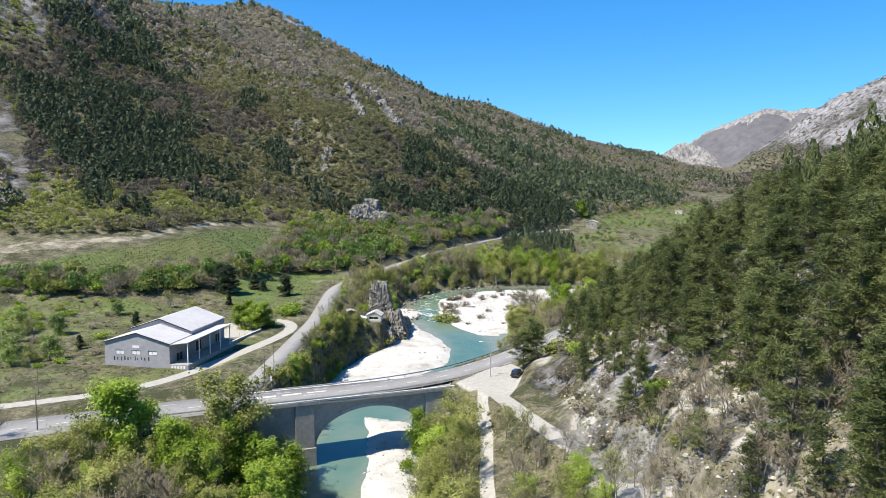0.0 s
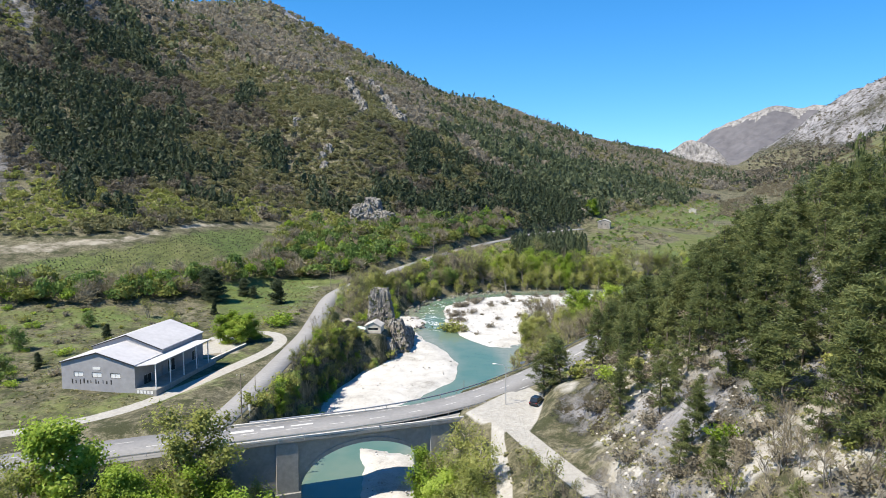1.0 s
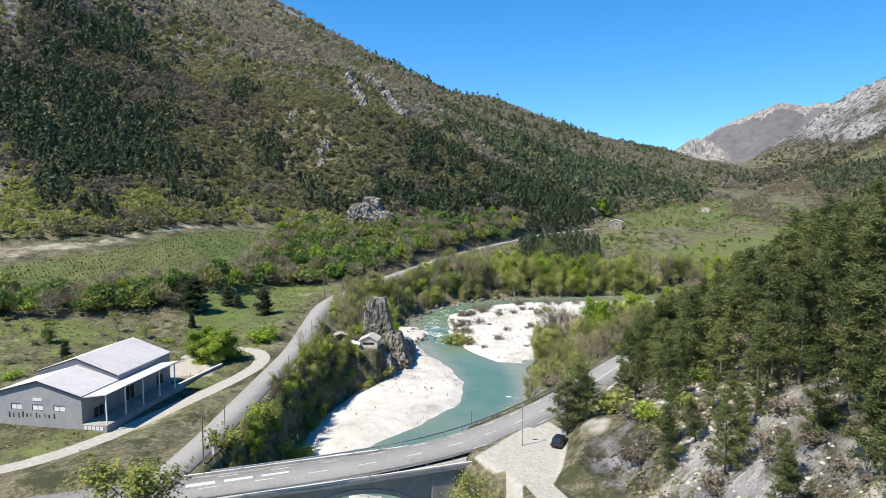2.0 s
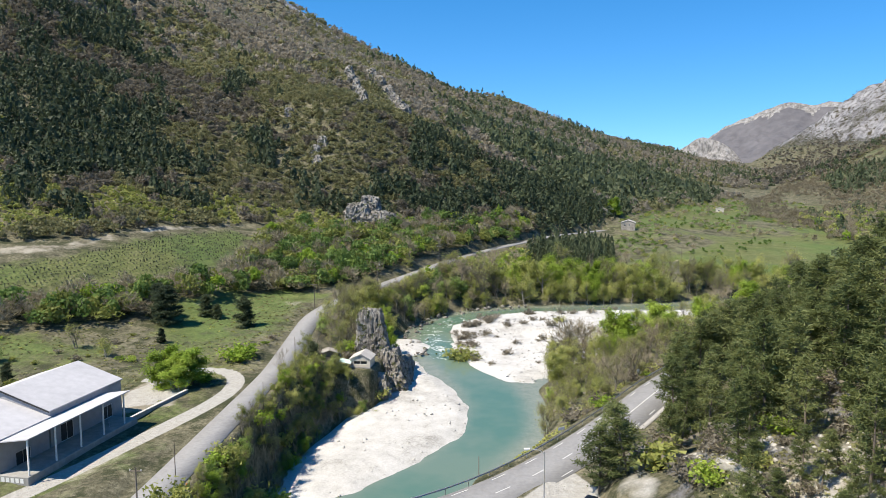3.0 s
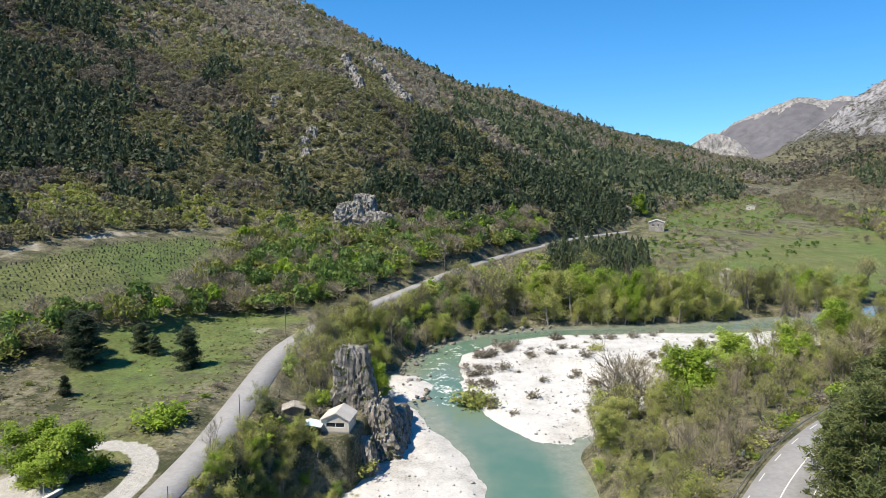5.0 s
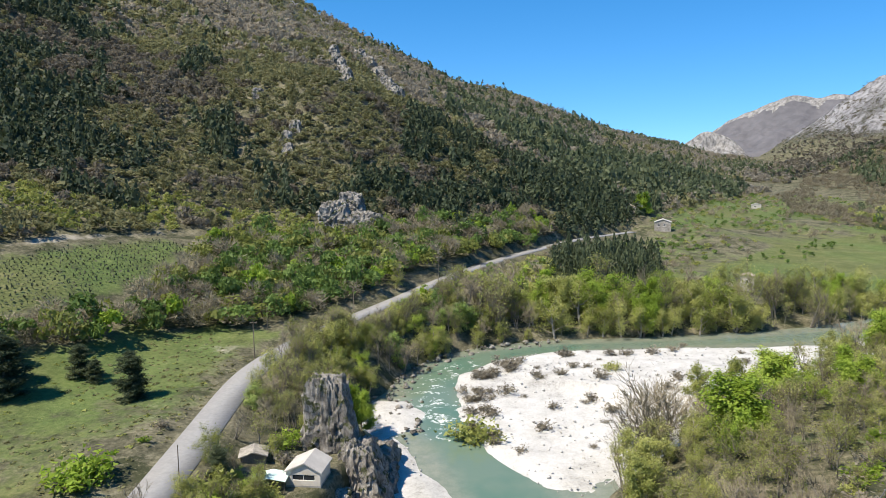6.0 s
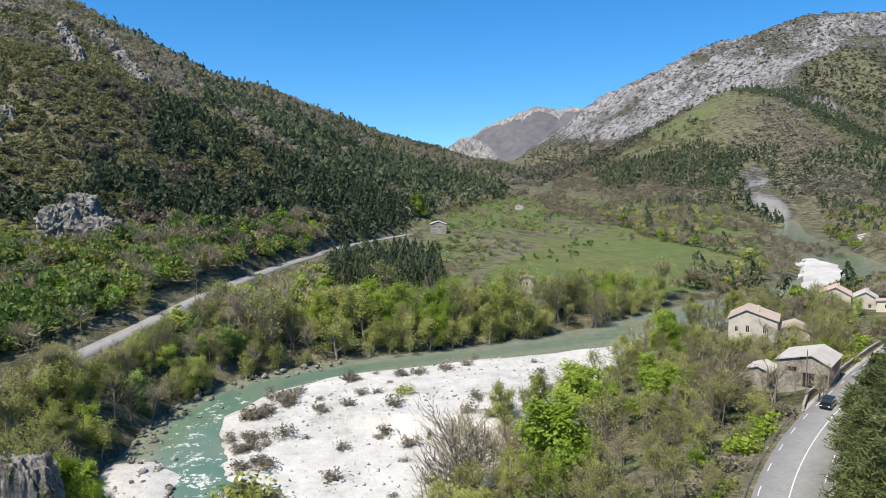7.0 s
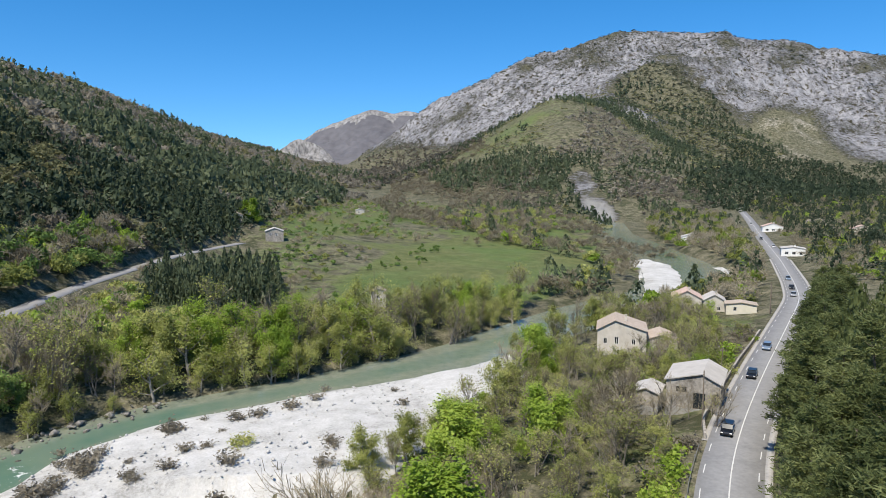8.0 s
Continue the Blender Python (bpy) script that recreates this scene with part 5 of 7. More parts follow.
FOOT = [(-215, 285), (-165, 292), (-128, 320), (-112, 362), (-92, 396), (-50, 410), (-60, 436), (-120, 420), (-165, 372), (-215, 330)]
pat = pat + 0.22 * inside(FOOT, sx, sy, 8)
tone = tone + 0.4 * inside(FOOT, sx, sy, 8)
gap = fractal(sx, sy, 40, 3, 70) + np.random.default_rng(9).random(len(sx)) * 0.5 < -0.42
west = inside(WEST_SCRUB, sx, sy, 12) > 0.5
gap = gap | (west & (fractal(sx * 0.8 + sy * 0.6, sx * 0.2, 30, 3, 73) > 0.12))
con = (pat > 0.12) & ~gap
grn = (west | (inside(FOOT, sx, sy, 8) * (0.5 + fractal(sx, sy, 16, 2, 74)) > 0.45)) & ~con & ~gap & (tone > -0.12)
olv = ~con & ~gap & ~grn & (tone > 0.16)
bar_ = ~con & ~gap & ~grn & (tone <= 0.16)
hither = (sy < 600) & (sx > -300)
for zone, n_, s_ in ((hither, 54, 0.115), (~hither, 26, 0.165)):
    woods("conifer_woods", slopes[con & zone], 6.8, 7.8, "cone", M_FIR, n_, s_ * 1.08, "dark conifer woods on the mountain slope", 1, 0.0)
    woods("bare_woods", slopes[bar_ & zone], 6.4, 6.4, "ball", M_TWIG, int(n_ * 1.5), s_ * 0.82, "leafless brown woods on the mountain slope", 2, -0.1)
    woods("budding_woods", slopes[olv & zone], 6.2, 5.6, "ball", M_SCRUB, int(n_ * 1.5), s_ * 0.8, "budding yellow-brown scrub woods on the slope", 3, -0.1)
    woods("green_scrub", slopes[grn & zone], 5.0, 4.6, "ball", M_OLIVE, int(n_ * 1.5), s_ * 0.8, "fresh green scrub on the stony slope", 4, -0.1)

BELT = [(-165, 238), (-120, 246), (-95, 266), (-80, 300), (-66, 320), (-53, 320), (-43, 332), (-29, 352), (-10, 398), (15, 443), (46, 488), (34, 502), (-40, 412), (-85, 388), (-80, 345), (-84, 310), (-104, 281), (-135, 258), (-165, 252)]
STRIP = [(-30, 330), (-10, 362), (8, 400), (30, 440), (45, 432), (30, 400), (60, 385), (95, 392), (70, 376), (0, 366), (-18, 345)]
FARBANK = [(148, 346), (205, 376), (252, 396), (262, 388), (300, 404), (330, 440), (380, 520), (470, 620), (560, 700), (640, 690), (600, 640), (420, 490), (310, 405), (240, 355), (190, 325), (172, 330)]
NORTHV = [(152, 392), (200, 400), (238, 420), (262, 455), (262, 500), (300, 560), (380, 640), (430, 700), (480, 760), (400, 780), (300, 690), (262, 560), (275, 500), (255, 440), (180, 405)]
SOUTHV = [(255, 338), (330, 395), (440, 476), (540, 552), (640, 628), (820, 770), (1100, 800), (1300, 700), (900, 420), (420, 300), (260, 290)]
for poly, step, shares, s, seed in ((BELT, 4.0, (0.34, 0.32, 0.26, 0.08), 1.4, 301), (STRIP, 4.4, (0.16, 0.3, 0.36, 0.18), 0.95, 302), (FARBANK, 6.0, (0.08, 0.5, 0.32, 0.1), 1.4, 303),
                                    (NORTHV, 6.0, (0.06, 0.58, 0.28, 0.08), 1.45, 304), (SOUTHV, 8.0, (0.35, 0.38, 0.22, 0.05), 1.2, 305)):
    p = clear_of(scatter(poly, step, seed), 8)
    p = p[np.all([np.hypot(p[:, 0] - c[0], p[:, 1] - c[1]) > c[2] for c in FARHOUSES], axis=0)]
    p = p[np.all([signed(b_, p[:, 0], p[:, 1]) < -4.5 for b_ in BARS], axis=0)]
    u = np.random.default_rng(seed).random(len(p))
    lim = np.cumsum(shares)
    big = 260 if seed == 301 else 140 if step < 7 else 110
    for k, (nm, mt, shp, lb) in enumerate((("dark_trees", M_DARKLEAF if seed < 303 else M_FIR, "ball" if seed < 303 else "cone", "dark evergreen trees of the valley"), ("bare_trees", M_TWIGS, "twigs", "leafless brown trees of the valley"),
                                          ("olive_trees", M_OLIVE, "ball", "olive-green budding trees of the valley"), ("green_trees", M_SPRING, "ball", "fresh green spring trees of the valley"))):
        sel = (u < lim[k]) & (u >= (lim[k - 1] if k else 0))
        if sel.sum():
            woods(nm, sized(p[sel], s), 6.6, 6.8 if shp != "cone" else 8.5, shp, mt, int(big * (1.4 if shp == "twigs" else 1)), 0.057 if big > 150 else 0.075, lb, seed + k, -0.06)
woods("pine_woods", np.array(back_pines), 6.0, 12, "cone", M_PINE, 340, 0.05, "pine woods on the crest of the hill", 309, 0.05)
LOWLAND = [(225, 570), (240, 540), (262, 520), (290, 560), (400, 690), (520, 860), (640, 1080), (760, 1300), (560, 1280), (420, 1010), (330, 870), (270, 720), (215, 610)]
p = np.concatenate([scatter(LOWLAND, 8, 315), scatter([(262, 440), (330, 470), (372, 560), (430, 640), (470, 720), (400, 700), (300, 560)], 8, 318)])
p = p[fractal(p[:, 0], p[:, 1], 60, 3, 316) > -0.12]
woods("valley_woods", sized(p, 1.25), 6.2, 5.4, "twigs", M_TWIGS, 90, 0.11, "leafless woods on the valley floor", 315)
GROVE = [(36, 419), (50, 406), (68, 405), (79, 422), (81, 440), (66, 452), (46, 448), (38, 434)]
woods("fir_grove", sized(scatter(GROVE, 3.4, 310), 1.0), 5.6, 10.8, "cone", M_FIR, 200, 0.072, "dense grove of dark firs beside the meadow", 310, 0.0)
p = np.concatenate([scatter([(130, 470), (160, 500), (200, 545), (215, 530), (175, 485), (150, 462)], 9, 311), scatter([(150, 560), (200, 600), (280, 700), (270, 720), (190, 625), (140, 575)], 9, 312),
                    scatter([(90, 470), (120, 500), (130, 540), (105, 520), (92, 490)], 6, 313)])
woods("meadow_bushes", sized(p, 0.75), 4.8, 4.0, "ball", M_DARKLEAF, 70, 0.12, "dark green bushes along the meadow edge", 314)

p = scatter(VALE, 6.5, 316)
q = fractal(p[:, 0], p[:, 1], 42, 4, 317) + fractal(p[:, 0], p[:, 1], 12, 2, 319) * 0.5 - 0.9 * inside(MEADOW, p[:, 0], p[:, 1], 6) - 0.7 * inside(GROVE, p[:, 0], p[:, 1], 6)
p, q = clear_of(p[q > 0.02], 8), 0
p = p[np.all([np.hypot(p[:, 0] - c[0], p[:, 1] - c[1]) > c[2] for c in ((115, 548, 11), (105, 581, 9), (240, 714, 9), (97, 397, 7), (113, 532, 10))], axis=0)]
u = np.random.default_rng(318).random(len(p))
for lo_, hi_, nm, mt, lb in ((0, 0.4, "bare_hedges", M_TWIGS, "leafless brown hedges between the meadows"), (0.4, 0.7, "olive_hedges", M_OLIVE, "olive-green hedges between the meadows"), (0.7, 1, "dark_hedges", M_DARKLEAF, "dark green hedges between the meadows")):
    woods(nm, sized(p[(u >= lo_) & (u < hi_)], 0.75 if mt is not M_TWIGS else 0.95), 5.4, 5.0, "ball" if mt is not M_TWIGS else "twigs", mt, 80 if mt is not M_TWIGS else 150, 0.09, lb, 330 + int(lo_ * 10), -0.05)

# the spur and the rocky mountain
SPUR = [(420, 610), (560, 760), (760, 800), (1150, 1050), (1500, 1150), (1600, 1400), (1400, 1650), (1000, 1500), (620, 1400), (560, 1300), (700, 1050), (560, 880)]
p = scatter(SPUR, 9.5, 321)
q = fractal(p[:, 0], p[:, 1], 150, 4, 80) + fractal(p[:, 0], p[:, 1], 30, 3, 84) * 0.7
grassy = inside(SPUR_GREEN, p[:, 0], p[:, 1], 40)
brown = inside(SPUR_BROWN, p[:, 0], p[:, 1], 40)
slip = inside(SLIP, p[:, 0], p[:, 1], 10) > 0.5
woods("spur_conifers", sized(p[(q - 0.3 * grassy - 0.35 * brown > 0.0) & ~slip], 1.35), 5.4, 7.5, "cone", M_FIR, 16, 0.22, "conifers on the green spur", 322, 0.0)
sel = (q - 0.3 * grassy - 0.35 * brown <= 0.0) & ~slip & (q > -0.5 + 0.55 * grassy)
woods("spur_scrub", sized(p[sel & (brown + q * 0.4 <= 0.4)], 1.5), 6, 3.2, "ball", M_SCRUB, 16, 0.2, "olive scrub on the spur", 323)
woods("spur_bare_woods", sized(p[sel & (brown + q * 0.4 > 0.4)], 1.6), 6, 4.0, "ball", M_TWIG, 16, 0.2, "leafless brown woods on the spur", 324)
p = np.concatenate([scatter([(560, 700), (640, 690), (780, 780), (767, 840), (700, 870), (620, 800)], 8, 325), scatter([(440, 700), (500, 770), (570, 860), (640, 960), (560, 990), (480, 860), (420, 760)], 8, 326)])
q = fractal(p[:, 0], p[:, 1], 40, 3, 327)
woods("foot_conifers", sized(p[q > 0.2], 1.3), 5.4, 7.5, "cone", M_FIR, 24, 0.18, "conifers at the foot of the spur", 328, 0.0)
woods("foot_bare_woods", sized(p[(q <= 0.2) & (q > -0.4)], 1.3), 6.2, 4.6, "ball", M_TWIG, 30, 0.14, "leafless brown woods at the foot of the spur", 329)
SPUR_WOOD = [(470, 960), (489, 906), (520, 867), (570, 853), (642, 915), (691, 984), (688, 1058), (657, 1105), (605, 1140), (540, 1120)]
p = scatter(SPUR_WOOD, 8.5, 371)
p = p[fractal(p[:, 0], p[:, 1], 70, 3, 372) + 0.5 * inside(SPUR_WOOD, p[:, 0], p[:, 1], 60) > 0.22]
woods("spur_conifers", sized(p, 1.4), 5.6, 8.5, "cone", M_FIR, 18, 0.2, "dark conifers on the lower flank of the spur", 373, 0.0)
p = scatter([(920, 1280), (948, 1240), (990, 1215), (1190, 1370), (1230, 1430), (1190, 1440), (1000, 1320)], 10, 374)
woods("spur_conifers", sized(p, 1.4), 5.6, 7.5, "cone", M_FIR, 18, 0.2, "dark conifers along the saddle of the spur", 375, 0.0)
MOUNT = [(1000, 2100), (1250, 2000), (1450, 1700), (1650, 1400), (1900, 1150), (2300, 1100), (2700, 1450), (2200, 2000), (1700, 2500), (1450, 2850), (1150, 2950)]
p = scatter(MOUNT, 20, 331)
hp = ground(p[:, 0], p[:, 1])
q = fractal(p[:, 0], p[:, 1], 200, 5, 90, 0.6) + np.random.default_rng(4).random(len(p)) * 0.5 + 0.4 * sstep(320, 400, hp)
woods("mountain_scrub", sized(p[q > 0.36], 1.5), 7.5, 2.4, "ball", M_SCRUBDARK, 14, 0.24, "dark scrub on the rocky mountain", 332)
p = scatter(HOLLOW, 15, 345)
q = fractal(p[:, 0], p[:, 1], 90, 4, 97)
woods("hollow_conifers", sized(p[q > 0.08], 1.6), 6, 7.5, "cone", M_FIR, 14, 0.24, "conifers in the hollow of the mountain", 346, 0.0)
woods("hollow_scrub", sized(p[q <= 0.08], 1.9), 6.5, 3.6, "ball", M_SCRUBDARK, 14, 0.24, "dark scrub in the hollow of the mountain", 347)
FLANK = [(640, 700), (900, 690), (1300, 780), (1650, 930), (1700, 1020), (1560, 1090), (1500, 1150), (1150, 1050), (760, 800)]
p = scatter(FLANK, 12, 336)
q = fractal(p[:, 0], p[:, 1], 100, 4, 95) - 0.25 * inside(TERRACES, p[:, 0], p[:, 1], 30)
woods("flank_conifers", sized(p[q > 0.12], 1.5), 5.5, 7.5, "cone", M_FIR, 14, 0.22, "conifers at the foot of the rocky mountain", 337, 0.0)
woods("flank_scrub", sized(p[(q <= 0.12) & (q > -0.4)], 1.5), 6, 3.6, "ball", M_SCRUBDARK, 14, 0.2, "scrub at the foot of the rocky mountain", 338)
woods("planted_conifers", sized(scatter(PLANTED, 8.5, 341), 1.35), 6.0, 7, "cone", M_FIR, 16, 0.22, "planted block of dark conifers", 342, 0.0)
p = scatter([(480, 1160), (760, 1300), (1000, 1800), (1200, 2300), (1050, 2500), (700, 1700), (450, 1250)], 22, 351)
woods("gorge_scrub", sized(p, 2.6), 5, 4.5, "ball", M_TWIG, 20, 0.2, "brown scrub in the upper valley", 352)

# low tufts over the rough grass
for poly, step, mt, seed in (([(-170, 120), (-95, 140), (-60, 165), (-46, 235), (-48, 300), (-70, 325), (-100, 285), (-170, 262)], 1.9, M_SCRUB, 361), ([(-165, 125), (-95, 145), (-62, 168), (-48, 240), (-52, 300), (-80, 300), (-165, 255)], 4.2, M_OLIVE, 362),
                             ([(20, 215), (40, 290), (110, 330), (185, 335), (170, 306), (130, 284), (82, 256), (45, 225), (30, 202)], 1.45, M_SCRUB, 363), ([(-40, 262), (-30, 320), (40, 352), (140, 376), (150, 400), (30, 400), (-20, 350)], 2.2, M_SCRUB, 364),
                             ([(6, 172), (10, 190), (19, 208), (30, 224), (46, 238), (52, 240), (38, 222), (24, 202), (15, 188), (9, 176)], 0.95, M_OLIVE, 367), ([(8, 60), (6, 140), (14, 146), (24, 110), (32, 60)], 1.2, M_SCRUB, 365), ([(26, 60), (24, 150), (40, 180), (60, 160), (62, 60)], 1.15, M_SCRUB, 366)):
    p = clear_of(scatter(poly, step, seed), 5.2, 3.6, 2.4)
    p = p[(fractal(p[:, 0], p[:, 1], 22, 3, seed) > -0.15) & (signed(LAYBY, p[:, 0], p[:, 1]) < -0.5)]
    woods("grass_tufts", sized(p, 1.0), 1.5, 0.7, "ball", mt, 12, 0.19, "tufts of rough grass and low scrub", seed, -0.1)

# ---- built things ----
def cubes(items):
    """Boxes (x0, y0, z0, x1, y1, z1) joined: vertices and quads."""
    vs, fs = [], []
    for x0, y0, z0, x1, y1, z1 in items:
        n = len(vs)
        vs += [(x, y, z) for x in (x0, x1) for y in (y0, y1) for z in (z0, z1)]
        fs += [(n, n + 1, n + 3, n + 2), (n + 4, n + 6, n + 7, n + 5), (n, n + 4, n + 5, n + 1), (n + 2, n + 3, n + 7, n + 6), (n, n + 2, n + 6, n + 4), (n + 1, n + 5, n + 7, n + 3)]
    return vs, fs


def part(name, bm, material, parent, label="", bevel=0.0):
    """One mesh under a thing or part: bm is a bmesh, or vertices and faces."""
    if not isinstance(bm, bmesh.types.BMesh):
        v, f = bm
        bm = bmesh.new()
        vv = [bm.verts.new(p) for p in v]
        for q in f:
            bm.faces.new([vv[i] for i in q])
    if bevel:
        bmesh.ops.bevel(bm, geom=bm.edges[:], offset=bevel, segments=1, affect="EDGES", clamp_overlap=True)
    bmesh.ops.recalc_face_normals(bm, faces=bm.faces[:])
    me = bpy.data.meshes.new(name)
    bm.to_mesh(me)
    bm.free()
    me.materials.append(material)
    ob = new(name, me)
    ob.parent = parent
    if label:
        ob["label"] = label
    return ob


def prism(poly, y0, y1):
    """A polygon in x and z drawn out along y."""
    n = len(poly)
    v = [(x, y0, z) for x, z in poly] + [(x, y1, z) for x, z in poly]
    f = [tuple(range(n)), tuple(range(2 * n - 1, n - 1, -1))] + [(i, (i + 1) % n, n + (i + 1) % n, n + i) for i in range(n)]
    return v, f


def wall_cells(length, height, openings):
    """The rectangles of a wall left round its openings (x0, z0, x1, z1)."""
    xs = sorted({0, length, *[o[0] for o in openings], *[o[2] for o in openings]})
    zs = sorted({0, height, *[o[1] for o in openings], *[o[3] for o in openings]})
    out = []
    for a, b in zip(xs, xs[1:]):
        for c, d in zip(zs, zs[1:]):
            if not any(o[0] <= a and b <= o[2] and o[1] <= c and d <= o[3] for o in openings):
                out.append((a, c, b, d))
    return out


def wall_part(parent, length, height, thick, openings, at, material, turn=0, gable=0.0, apex=0.5, glass=None, frame_mat=None):
    """A wall with openings cut through it, their frames and panes, and a gable on top."""
    v, f = cubes([(a, 0, c, b, thick, d) for a, c, b, d in wall_cells(length, height, openings)])
    if gable:
        gv, gf = prism([(0, height), (length, height), (length * apex, height + gable)], 0, thick)
        f = f + [tuple(i + len(v) for i in q) for q in gf]
        v = v + gv
    spot, seen, weld = {}, {}, []
    for q in v:
        weld.append(spot.setdefault(tuple(round(c, 4) for c in q), len(spot)))
    f = [tuple(weld[i] for i in q) for q in f]
    for q in f:
        seen[tuple(sorted(q))] = seen.get(tuple(sorted(q)), 0) + 1
    f, v = [q for q in f if seen[tuple(sorted(q))] == 1], list(spot)
    me = bpy.data.meshes.new("wall")
    me.from_pydata(v, [], f)
    me.materials.append(material)
    w = new("wall", me)
    w.parent = parent
    w.matrix_basis = Matrix.Translation(at) @ Matrix.Rotation(radians(turn), 4, "Z")
    for x0, z0, x1, z1 in openings:
        e = 0.08
        fr = part("window" if z0 > 0.3 else "door", cubes([(x0, 0.06, z0, x0 + e, 0.16, z1), (x1 - e, 0.06, z0, x1, 0.16, z1), (x0 + e, 0.06, z0, x1 - e, 0.16, z0 + e), (x0 + e, 0.06, z1 - e, x1 - e, 0.16, z1),
                                           ((x0 + x1) / 2 - 0.03, 0.08, z0 + e, (x0 + x1) / 2 + 0.03, 0.15, z1 - e)]), frame_mat or M_WHITE, w)
        part("pane" if z0 > 0.3 else "leaf", cubes([(x0 + e, 0.1, z0 + e, (x0 + x1) / 2 - 0.03, 0.125, z1 - e), ((x0 + x1) / 2 + 0.03, 0.1, z0 + e, x1 - e, 0.125, z1 - e)]), glass or M_GLASS, fr)
    return w


def gable_roof(parent, w, d, eave, ridge, over, material, thick=0.18, apex=0.5, name="roof"):
    """Two slopes with thickness over a plan from 0 to w and 0 to d, ridge along y."""
    xa = w * apex
    sl = (ridge - eave) / xa
    sr = (ridge - eave) / (w - xa)
    pts = [(-over, eave - sl * over), (xa, ridge), (w + over, eave - sr * over), (w + over, eave - sr * over + thick), (xa, ridge + thick), (-over, eave - sl * over + thick)]
    n = len(pts)
    v = [(x, -over, z) for x, z in pts] + [(x, d + over, z) for x, z in pts]
    f = [(0, 1, 4, 5), (1, 2, 3, 4), (n, n + 5, n + 4, n + 1), (n + 1, n + 4, n + 3, n + 2)] + [(i, i + n, (i + 1) % n + n, (i + 1) % n) for i in range(n)]
    return part(name, (v, f), material, parent)


def house(name, label, x, y, z, turn, w, d, eave, ridge, wall_mat, roof_mat, front=(), side=(), chimney=True, apex=0.5, over=0.35, group="", frame_mat=None):
    """A gabled house: four walls with openings, roof, chimney. Its front gable looks along its own -y."""
    h = thing(name, label, "house", group)
    h.matrix_basis = Matrix.Translation((x, y, z)) @ Matrix.Rotation(radians(turn), 4, "Z")
    t = 0.3
    wall_part(h, w, eave, t, list(front), (0, 0, 0), wall_mat, 0, ridge - eave - 0.02, apex, None, frame_mat)
    wall_part(h, w, eave, t, [], (w, d, 0), wall_mat, 180, ridge - eave - 0.02, 1 - apex)
    wall_part(h, d - 2 * t, eave, t, list(side), (w, t, 0), wall_mat, 90)
    wall_part(h, d - 2 * t, eave, t, list(side), (0, d - t, 0), wall_mat, -90)
    gable_roof(h, w, d, eave, ridge, over, roof_mat, apex=apex)
    part("foundation", cubes([(-0.05, -0.05, -2.5, w + 0.05, d + 0.05, -0.01)]), M_CONCRETE, h)
    if chimney:
        c = part("chimney", cubes([(w * 0.55, d * 0.3, eave, w * 0.55 + 0.6, d * 0.3 + 0.6, ridge + 0.8), (w * 0.55 - 0.06, d * 0.3 - 0.06, ridge + 0.8, w * 0.55 + 0.66, d * 0.3 + 0.66, ridge + 0.9)]), wall_mat, h)
    return h


M_WHITE = plain("white_paint", (0.6, 0.6, 0.58), (0.78, 0.78, 0.76), 2.0, 0.6, 0, 0.05)
M_PLASTER = plain("old_plaster", (0.38, 0.35, 0.3), (0.58, 0.54, 0.48), 0.7, 0.9)
M_STONEWALL = plain("stone_wall", (0.1, 0.09, 0.078), (0.46, 0.43, 0.385), 1.9, 0.95, 0, 0.8)
M_TILE = plain("clay_tiles", (0.31, 0.255, 0.21), (0.47, 0.395, 0.33), 1.2, 0.9, 0, 0.5)
M_PINKTILE = plain("pink_clay_tiles", (0.4, 0.28, 0.23), (0.55, 0.42, 0.36), 1.2, 0.9, 0, 0.5)
M_SHEET = plain("weathered_sheet_roof", (0.34, 0.32, 0.3), (0.5, 0.48, 0.45), 0.6, 0.8)
M_GREENSHEET = plain("pale_green_sheet", (0.5, 0.66, 0.6), (0.62, 0.76, 0.7), 1.0, 0.5)
M_WOOD = plain("weathered_wood", (0.12, 0.1, 0.08), (0.24, 0.2, 0.16), 4.0, 0.9)
M_RUBBER = plain("rubber", (0.015, 0.015, 0.015), (0.03, 0.03, 0.03), 5.0, 0.8)
M_ORANGE = plain("orange_marker", (0.6, 0.16, 0.03), (0.7, 0.22, 0.05), 5.0, 0.5)


def build_glass(nt, b):
    b.inputs["Base Color"].default_value = (0.02, 0.025, 0.03, 1)
    b.inputs["Specular IOR Level"].default_value = 0.6


M_GLASS = mat("dark_glass", build_glass, 0.08)


